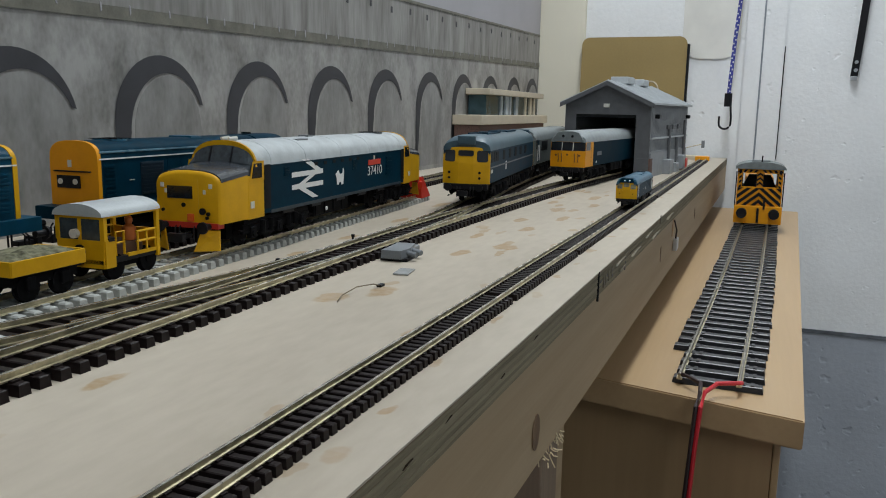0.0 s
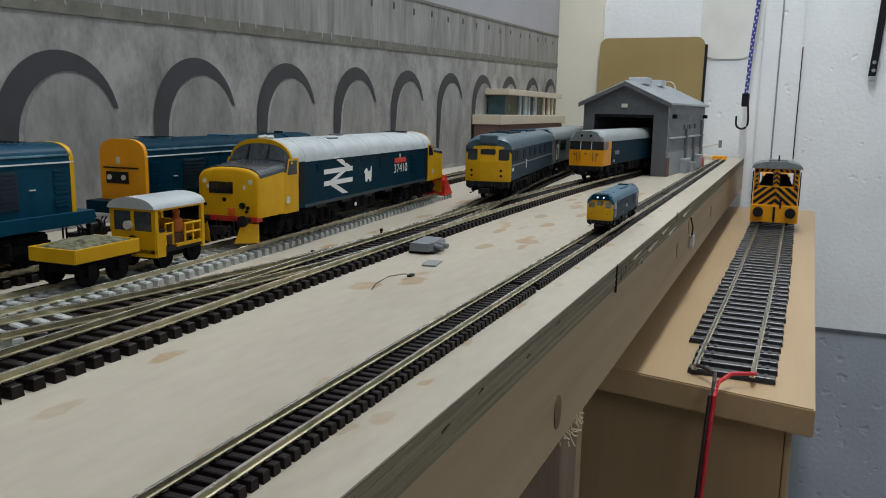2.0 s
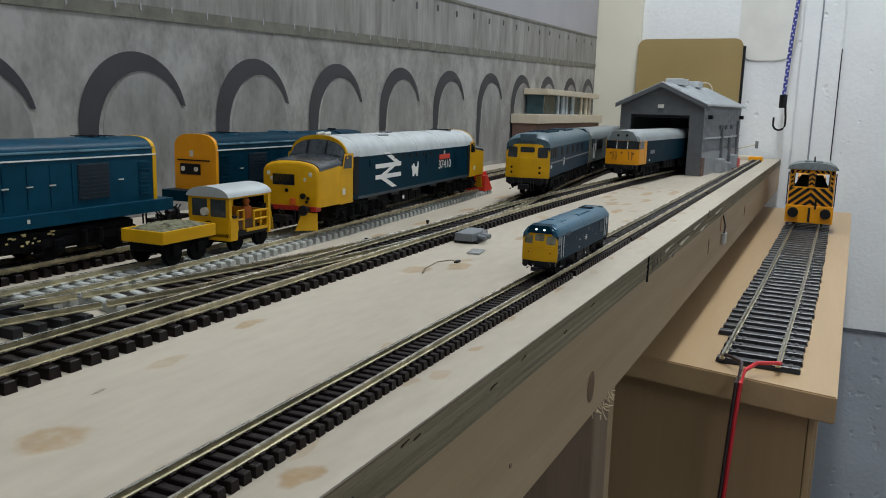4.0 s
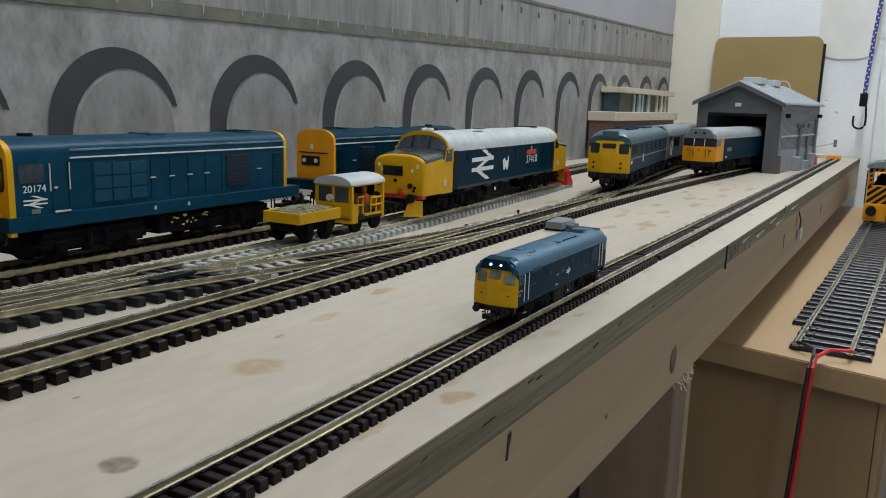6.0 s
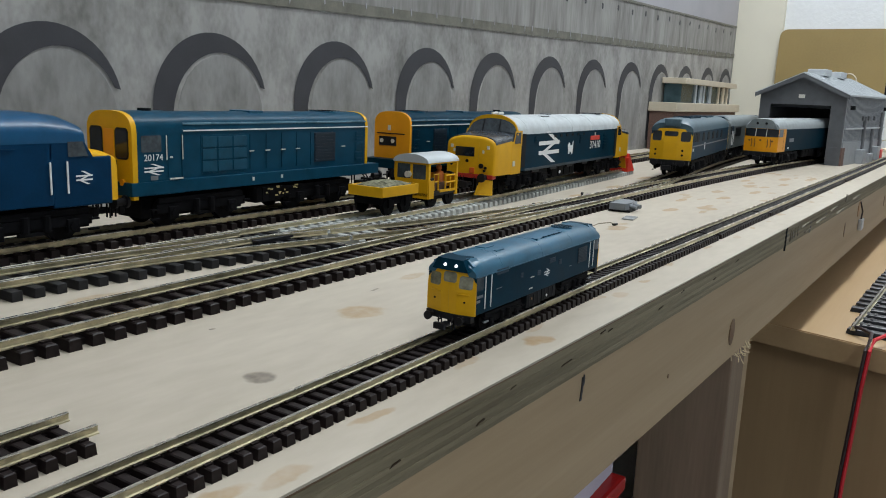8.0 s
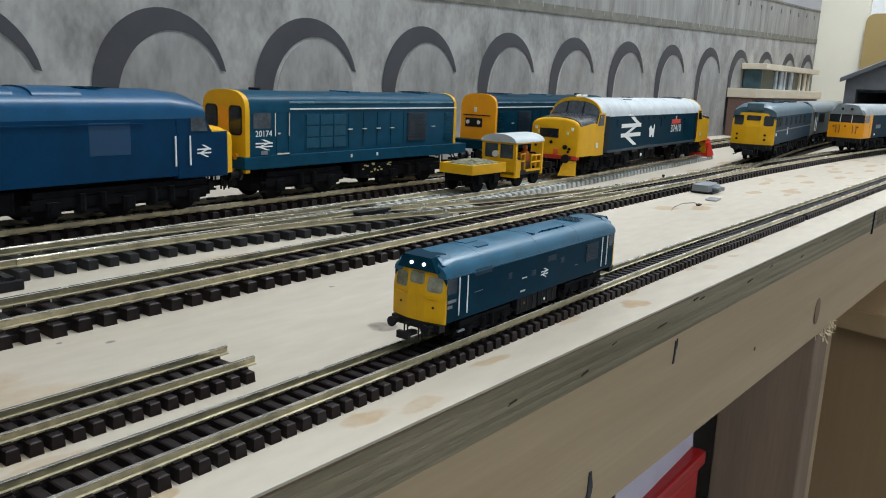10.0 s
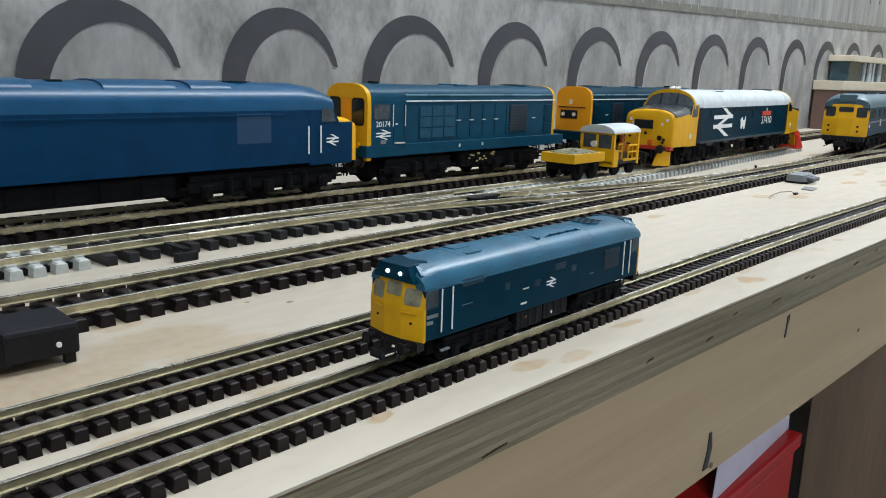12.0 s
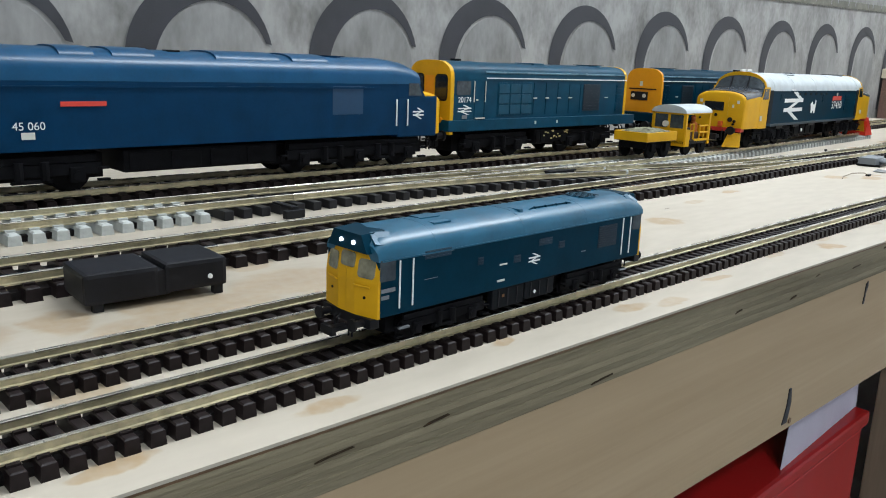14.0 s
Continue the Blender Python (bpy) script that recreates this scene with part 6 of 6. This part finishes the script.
def trolley_train():
    s = OO
    y0 = 0.2075
    w = thing("flat_wagon", "yellow model trailer wagon loaded with grey-green ballast", "wagon", on_track(T2_X, y0 - 0.0035, 0.033))
    hw, L = 0.84, 2.45
    part("deck", box(B(), -hw, hw, 0, L, 0.72, 0.82, 0.02), BLACK, w, scale=s)
    for a, b, c, d in ((-hw, hw, -0.03, 0.05), (-hw, hw, L - 0.05, L + 0.03), (-hw - 0.02, -hw + 0.06, 0, L), (hw - 0.06, hw + 0.02, 0, L)):
        part("side_board", box(B(), a, b, c, d, 0.74, 1.14, 0.015), YELLOW, w, "yellow side board", scale=s)
    random.seed(21)
    bm = B()
    n = 15
    grid = [[bm.verts.new((-hw + 0.07 + (2 * hw - 0.14) * i / n, 0.06 + (L - 0.12) * j / n, 1.04 + 0.20 * math.sin(math.pi * i / n) ** 0.5 * math.sin(math.pi * j / n) ** 0.5 + random.uniform(0, 0.07))) for i in range(n + 1)] for j in range(n + 1)]
    for j in range(n):
        for i in range(n):
            bm.faces.new((grid[j][i], grid[j][i + 1], grid[j + 1][i + 1], grid[j + 1][i]))
    part("ballast_load", bm, STONE, w, "heap of grey-green stone", scale=s)
    fr = part("underframe", box(B(), -hw + 0.15, hw - 0.15, 0.15, L - 0.15, 0.42, 0.72, 0.03), BOGIE, w, scale=s)
    for y in (0.6, 1.75):
        wheelset(fr, y, 0.37, s)
        part("axle_box", box(B(), hw - 0.1, hw, y - 0.15, y + 0.15, 0.3, 0.65, 0.03), BOGIE, fr, scale=s)
    t = thing("rail_trolley", "yellow open-sided rail trolley with a grey roof", "rail trolley", on_track(T2_X, y0 + 0.0378, 0.033))
    hw, L, zr = 0.84, 2.42, 1.98
    part("chassis", box(B(), -hw, hw, 0, L, 0.50, 0.66, 0.02), BLACK, t, scale=s)
    part("floor_beam", box(B(), hw - 0.06, hw + 0.03, 1.0, L, 0.62, 0.72), YELLOW, t, scale=s)
    fr = part("underframe", box(B(), -hw + 0.2, hw - 0.2, 0.2, L - 0.2, 0.30, 0.50, 0.03), BOGIE, t, scale=s)
    for y in (0.6, 2.05):
        wheelset(fr, y, 0.38, s)
    part("roof", loft(B(), [arc(hw + 0.06, y, zr - 0.06, zr + 0.30, 12, 0.95) for y in (-0.08, L + 0.06)]), mat("trolley_roof_grey", (0.42, 0.45, 0.46), 0.5), t, "grey arched roof", scale=s, smooth=True)
    bm = loft(B(), [[(x, y, z) for x, z in [(-hw, 0.40), (hw, 0.40), (hw, 1.22), (-hw, 1.22)]] for y in (0.0, 0.07)])
    front = part("front_panel", bm, YELLOW, t, "yellow front panel", scale=s)
    part("front_header", loft(B(), [arc(hw, y, zr - 0.14, zr + 0.22, 12, 0.95) for y in (0.0, 0.07)]), YELLOW, front, scale=s)
    for x in (-hw + 0.05, 0.0, hw - 0.05):
        part("window_post", box(B(), x - 0.06, x + 0.06, 0.0, 0.07, 1.20, zr - 0.10), YELLOW, front, scale=s)
    for x0, x1 in ((-hw + 0.1, -0.05), (0.05, hw - 0.1)):
        part("front_window", box(B(), x0, x1, 0.02, 0.05, 1.22, zr - 0.12), DIMGLASS, front, "dark front window", scale=s)
    part("radiator_cap", cyl(B(), (0.0, 0.0, 0.88), (0.0, -0.05, 0.88), 0.20, 14), BLACK, front, scale=s)
    part("headlamp", cyl(B(), (-0.12, 0.0, 1.40), (-0.12, -0.14, 1.40), 0.14, 14), LENS, front, "round white headlamp", scale=s)
    for sd in (-1, 1):
        x = sd * hw
        bm = B()
        box(bm, x - 0.04, x + 0.04, 0.05, 0.45, 0.40, 1.22)
        box(bm, x - 0.04, x + 0.04, 0.0, 0.14, 1.20, zr - 0.04)
        part("side_panel", bm, YELLOW, t, "yellow side panel", scale=s)
        part("cantrail", box(B(), x - 0.04, x + 0.04, 0.0, L, zr - 0.12, zr - 0.02), YELLOW, t, scale=s)
        part("rear_post", box(B(), x - 0.05, x + 0.05, L - 0.14, L, 0.45, zr), YELLOW, t, scale=s)
        bm = B()
        tube(bm, [(x, 0.50, 0.72), (x, 0.50, 1.42), (x, 0.85, 1.42), (x, 0.85, 0.72)], 0.04, 6)
        tube(bm, [(x, 0.50, 1.1), (x, 0.85, 1.1)], 0.03, 6)
        part("gate_rail", bm, YELLOW, t, scale=s)
        for y in (1.45, 1.85, 2.25):
            part("rail_post", tube(B(), [(x, y, 0.70), (x, y, 1.30)], 0.035, 6), YELLOW, t, scale=s)
        for z in (1.32, 1.02):
            part("side_rail", tube(B(), [(x, 1.40, z), (x, 2.30, z)], 0.04, 6), YELLOW, t, scale=s)
        part("lettering_bar", box(B(), x - 0.05, x + 0.05, 0.18, 0.42, 1.18, 1.28), BLACK, t, scale=s)
    part("rear_panel", box(B(), -hw + 0.05, hw - 0.05, L - 0.08, L - 0.02, 0.6, 1.30), ORANGE, t, scale=s)
    part("seat", box(B(), -0.65, 0.65, 0.75, 1.9, 0.66, 1.015, 0.03), mat("brown_seat", (0.10, 0.05, 0.03), 0.6), t, scale=s)
    for a in (-0.12, L + 0.12):
        part("coupling", box(B(), -0.1, 0.1, a - 0.14, a + 0.14, 0.5, 0.62), BLACK, t, scale=s)
    base = on_track(T2_X, y0 + 0.0378, 0.033)
    for x, y, c in ((-0.35, 1.05, ORANGE_FIG), (0.40, 1.60, ORANGE_FIG)):
        bm = B()
        loft(bm, [[(x + r * math.cos(a), y + r * math.sin(a), z) for a in np.linspace(0, 2 * math.pi, 10, endpoint=False)] for r, z in ((0.20, 1.02), (0.22, 1.2), (0.20, 1.42), (0.09, 1.50), (0.12, 1.60), (0.12, 1.70), (0.05, 1.78))])
        fig = part("figurine", bm, c, scale=s, smooth=True)
        fig.matrix_basis = base
        tagged(fig, "tiny plain orange figurine seated in the trolley", "figurine", "figurines in the trolley")


trolley_train()

# ---- shunter on the larger track ----


def shunter():
    y0 = 1.175
    a, b = LT_X(y0), LT_X(y0 + 0.17)
    t = thing("shunting_locomotive", "yellow shunting locomotive with black chevron stripes and grey roof", "locomotive", pose(a + 0.0035, y0, DZ + 0.0072, 0, 0, math.degrees(math.atan2(a - b, 0.17)) + 2.0))
    hw = 0.0290
    part("buffer_beam", box(B(), -hw - 0.0015, hw + 0.0015, 0, 0.006, 0.006, 0.0300, 0.001), ORANGE, t, "yellow buffer beam")
    part("footplate", box(B(), -hw, hw, 0.0062, 0.175, 0.0200, 0.0260), BLACK, t)
    bm = B()
    for ya, yb in ((0.004, 0.0062), (0.0578, 0.060)):
        box(bm, -hw, hw, ya, yb, 0.0262, 0.0560)
        box(bm, -hw + 0.002, hw - 0.002, ya, yb, 0.0745, 0.0802)
        box(bm, -0.0042, 0.0042, ya, yb, 0.0560, 0.0745)
        for sd in (-1, 1):
            box(bm, min(sd * 0.0225, sd * (hw - 0.0015)), max(sd * 0.0225, sd * (hw - 0.0015)), ya, yb, 0.0560, 0.0745)
    for sd in (-1, 1):
        box(bm, min(sd * (hw - 0.002), sd * hw), max(sd * (hw - 0.002), sd * hw), 0.0062, 0.0578, 0.0262, 0.0802)
    cab = part("cab", bm, ORANGE, t, "yellow cab with open window frames")
    part("control_desk", loft(B(), [[(-0.024, 0.030, 0.050), (0.024, 0.030, 0.050), (0.024, 0.050, 0.050), (-0.024, 0.050, 0.050)], [(-0.014, 0.036, 0.0705), (0.014, 0.036, 0.0705), (0.014, 0.048, 0.0705), (-0.014, 0.048, 0.0705)]]), BLACK, cab)
    part("roof", loft(B(), [arc(hw + 0.0035, y, 0.0800, 0.0900, 12, 0.95) for y in (0.0005, 0.064)]), SLATE_ROOF, t, "grey cab roof", smooth=True)
    part("whistle", cyl(B(), (0.001, 0.010, 0.089), (0.001, 0.010, 0.098), 0.0010, 8), BLACK, t)
    part("roof_pod", box(B(), -0.012, 0.012, 0.012, 0.03, 0.0885, 0.0915, 0.001), SLATE_ROOF, t)
    part("bonnet", box(B(), -0.019, 0.019, 0.0605, 0.172, 0.0262, 0.066, 0.002), ORANGE, t)
    yf = 0.0037
    # chevron stripes, cut off above and below the panel under the windows
    def cut(poly, z, keep_above):
        out = []
        for p, q in zip(poly, poly[1:] + poly[:1]):
            pin, qin = (p[1] >= z) == keep_above, (q[1] >= z) == keep_above
            if pin:
                out.append(p)
            if pin != qin:
                f = (z - p[1]) / (q[1] - p[1])
                out.append((p[0] + f * (q[0] - p[0]), z))
        return out

    x_out = hw - 0.0012
    for k in range(7):
        v = 0.0245 + k * 0.0096
        for sd in (-1, 1):
            poly = [(0, v), (x_out, v - x_out * 0.85), (x_out, v - x_out * 0.85 + 0.0052), (0, v + 0.0052)]
            poly = cut(cut(poly, 0.0305, True), 0.0545, False)
            if len(poly) > 2:
                part("chevron_stripe", plate(B(), [(sd * x, z) for x, z in poly], "y", yf - 0.0006, 0.0005), BLACK, cab)
    for sd in (-1, 1):
        for x0, x1 in ((0.0040, 0.0050), (0.0217, 0.0227)):
            part("window_frame", box(B(), min(sd * x0, sd * x1), max(sd * x0, sd * x1), yf - 0.0010, yf - 0.0002, 0.0560, 0.0745), BLACK, cab)
        for k in range(4):
            u = 0.0025 + k * 0.0068
            part("header_stripe", plate(B(), [(sd * u, 0.0792), (sd * (u + 0.0034), 0.0792), (sd * (u + 0.0062), 0.0755), (sd * (u + 0.0028), 0.0755)], "y", yf - 0.0009, 0.0006), BLACK, cab)
        for k in range(4):
            part("pillar_stripe", plate(B(), [(sd * 0.0235, 0.0560 + k * 0.0062), (sd * 0.0268, 0.0540 + k * 0.0062), (sd * 0.0268, 0.0570 + k * 0.0062), (sd * 0.0235, 0.0590 + k * 0.0062)], "y", yf - 0.0009, 0.0006), BLACK, cab)
        part("buffer", cyl(B(), (sd * 0.0205, 0.0, 0.0205), (sd * 0.0205, -0.010, 0.0205), 0.0068, 18), BLACK, t, "oval black buffer")
        part("handrail", tube(B(), [(sd * (hw + 0.0012), 0.0035, 0.030), (sd * (hw + 0.0012), 0.0035, 0.076)], 0.0009, 6), BLACK, t)
        for y in (0.030, 0.085, 0.14):
            part("wheel", cyl(B(), (sd * 0.0160, y, 0.0110), (sd * 0.0195, y, 0.0110), 0.0110, 20), BOGIE, t)
    for k in range(3):
        z = 0.0575 + k * 0.0062
        part("pillar_chevron", plate(B(), [(-0.0038, z), (0.0, z + 0.0030), (0.0038, z), (0.0038, z + 0.0028), (0.0, z + 0.0058), (-0.0038, z + 0.0028)], "y", yf - 0.0011, 0.0006), BLACK, cab)
    part("coupling_hook", box(B(), -0.0015, 0.0015, -0.006, 0.0, 0.008, 0.028, 0.0005), BLACK, t)
    part("lamp_iron", box(B(), 0.0060, 0.0085, -0.002, 0.003, 0.026, 0.042), BLACK, t)


shunter()

# ---- small things on the board ----
stop = thing("buffer_stop", "bright red plastic buffer stop at the track end", "buffer stop", on_track(T2_X, 0.6020, 0.02, 0.0035))
part("ramp", loft(B(), [[(-0.0145, 0, 0), (0.0145, 0, 0), (0.0145, 0.022, 0), (-0.0145, 0.022, 0)], [(-0.0125, 0.004, 0.0165), (0.0125, 0.004, 0.0165), (0.0125, 0.009, 0.0165), (-0.0125, 0.009, 0.0165)]]), RED, stop)
part("beam", box(B(), -0.0150, 0.0150, -0.0015, 0.003, 0.008, 0.0135, 0.0006), RED, stop)
stop2 = thing("buffer_stop", "small yellow buffer block at the end of the front track", "buffer stop", pose(N_X(1.37), 1.37, 0))
part("block", box(B(), -0.013, 0.009, 0.0, 0.012, 0.0, 0.0075, 0.001), ORANGE, stop2)
off = thing("card_offcut", "grey card offcuts and wire lying behind the shed", "offcut")
part("card", box(B(), -0.055, 0.010, 1.405, 1.440, 0.0, 0.006, 0.0006), CARD_CREAM, off)
part("wire", tube(B(), [(-0.075, 1.41, 0.014), (-0.03, 1.40, 0.018), (0.0, 1.40, 0.026)], 0.0010, 6), CARD_CREAM, off)
part("tag", box(B(), 0.0, 0.005, 1.398, 1.402, 0.020, 0.032), GREY_PLASTIC, off)

motor = thing("point_motor", "grey plastic point motor housing beside the track", "point motor", pose(-0.0855, 0.360, 0, 0, 0, 4))
part("housing", loft(B(), [[(-0.0060, 0.001, 0.0015), (0.0045, 0.001, 0.0015), (0.0060, 0.012, 0.0015), (0.0035, 0.026, 0.0015), (-0.0060, 0.026, 0.0015)], [(-0.0058, 0.0012, 0.0056), (0.0042, 0.0012, 0.0056), (0.0056, 0.012, 0.0056), (0.0032, 0.0256, 0.0056), (-0.0058, 0.0256, 0.0056)]]), GREY_PLASTIC, motor)
part("flange", box(B(), -0.0072, 0.0070, 0.003, 0.022, 0.0, 0.0016, 0.0004), BLACK, motor, "dark base plate")
for y in (0.009, 0.0165):
    part("terminal", cyl(B(), (0.004, y, 0.0036), (0.0105, y - 0.0025, 0.0030), 0.0014, 10), GREY_PLASTIC, motor)
part("arm", box(B(), 0.000, 0.0035, 0.025, 0.033, 0.001, 0.0040, 0.0008), GREY_PLASTIC, motor)
for x, y in ((-0.1255, 0.322), (-0.128, 0.402)):
    lever = thing("point_lever", "tiny black point lever beside the turnout", "lever", pose(x, y, 0), "point levers")
    part("stem", cyl(B(), (0, 0, 0), (0, 0, 0.0036), 0.0007, 8), BLACK, lever)
    part("knob", cyl(B(), (0, 0, 0.0036), (0, 0, 0.0050), 0.0010, 10), BLACK, lever)
loop = thing("wire_offcut", "thin dark wire offcut lying on the board", "wire")
part("strand", tube(B(), [(-0.0700, 0.276, 0.0006), (-0.0730, 0.285, 0.0007), (-0.0720, 0.296, 0.0020), (-0.0680, 0.303, 0.0022), (-0.0670, 0.308, 0.0006)], 0.00025, 5), mat("dull_wire", (0.22, 0.18, 0.12), 0.4, metal=0.6), loop)
part("end_clip", box(B(), -0.0685, -0.0663, 0.307, 0.311, 0.0, 0.0011, 0.0004), BLACK, loop)

cover = thing("plastic_moulding", "black plastic bogie moulding lying on the board", "moulding", pose(-0.0860, -0.1360, 0, 0, 0, -4))
part("half", box(B(), -0.0075, 0.0085, 0.0, 0.0165, 0.0018, 0.0090, 0.0010), BLACK, cover)
part("half", box(B(), -0.0075, 0.0085, 0.0178, 0.0330, 0.0022, 0.0092, 0.0010), BLACK, cover)
part("bridge", box(B(), -0.0070, 0.0080, 0.0150, 0.0190, 0.0020, 0.0078), BLACK, cover)
for x, y in ((0.0065, 0.002), (0.0065, 0.030), (-0.006, 0.002), (-0.006, 0.030)):
    part("peg", box(B(), x - 0.001, x + 0.001, y, y + 0.0022, 0.0, 0.0030), BLACK, cover)
part("screw_dot", cyl(B(), (0.0086, 0.0285, 0.0050), (0.0090, 0.0285, 0.0050), 0.0006, 8), WHITE, cover)

# feed wires of the larger track
feed = thing("feed_wire", "red and dark feed wires clipped to the rail ends", "wire")
z = DZ + 0.006
part("red_wire", tube(B(), [(0.0790, 0.4870, z), (0.0780, 0.4800, z + 0.002), (0.0660, 0.4740, z + 0.002), (0.0600, 0.462, z), (0.0585, 0.4535, z - 0.006), (0.0570, 0.4515, z - 0.03), (0.0540, 0.4520, z - 0.10), (0.0500, 0.455, z - 0.30), (0.05, 0.455, FZ)], 0.0013, 8), WIRE_RED, feed, "red wire")
part("dark_wire", tube(B(), [(0.0450, 0.4900, z), (0.0500, 0.4830, z + 0.001), (0.0570, 0.4740, z + 0.001), (0.0575, 0.4600, z), (0.0560, 0.4535, z - 0.006), (0.0548, 0.4515, z - 0.03), (0.0515, 0.4520, z - 0.10), (0.0475, 0.455, z - 0.30), (0.047, 0.455, FZ)], 0.0012, 8), WIRE_BLACK, feed, "dark wire")
# Added dark sheet that stands for the shade between the larger track's sleepers.
web = thing("track_gap_shade", "dark sheet standing for shade between the larger sleepers", "track base")
bm = B()
loft(bm, [[(LT_X(y) - 0.0195, y, DZ + 0.0001), (LT_X(y) + 0.0275, y, DZ + 0.0001), (LT_X(y) + 0.0275, y, DZ + 0.0004), (LT_X(y) - 0.0195, y, DZ + 0.0004)] for y in (0.489, 0.53, 0.58, 0.675, 0.75, 0.837, 1.0, 1.14, 1.3, 1.43)])
part("web", bm, DARK, web)

tape = thing("clear_offcut", "pale grey clear plastic offcut lying on the board", "offcut", pose(-0.0690, 0.333, 0, 0, 0, 8))
part("sheet", box(B(), -0.0035, 0.0035, 0, 0.013, 0.0002, 0.0009, 0.0002), mat("clear_tape_grey", (0.31, 0.32, 0.32), 0.2, vary=0.15, scale=300), tape)


# ---- what moves ----
def motions():
    """The small locomotive runs towards the viewer along the front track; its wheels turn."""
    keys = [(0, 0.612), (0.5, 0.575), (1, 0.537), (1.5, 0.498), (2, 0.457), (2.5, 0.413), (5, 0.199), (5.5, 0.166), (6, 0.138), (6.5, 0.114), (7, 0.094),
            (9.5, 0.013), (10, -0.003), (10.5, -0.019), (11, -0.034), (11.5, -0.049), (12, -0.064), (12.5, -0.079), (13, -0.092), (13.5, -0.103), (14, -0.110)]
    walk(n_loco, [(t, on_track(N_X, y, N_LEN, RTN)) for t, y in keys])
    times = [k[0] for k in keys]
    places = [k[1] for k in keys]
    r = 0.5 * NS
    for w in n_wheels:
        p = w.location.copy()
        rows = []
        for k in range(0, 421, 1):
            t = k / 30
            run = places[0] - float(np.interp(t, times, places))
            rows.append((t, pose(p.x, p.y, p.z, math.degrees(run / r), 0, 0)))
        walk(w, rows)


motions()
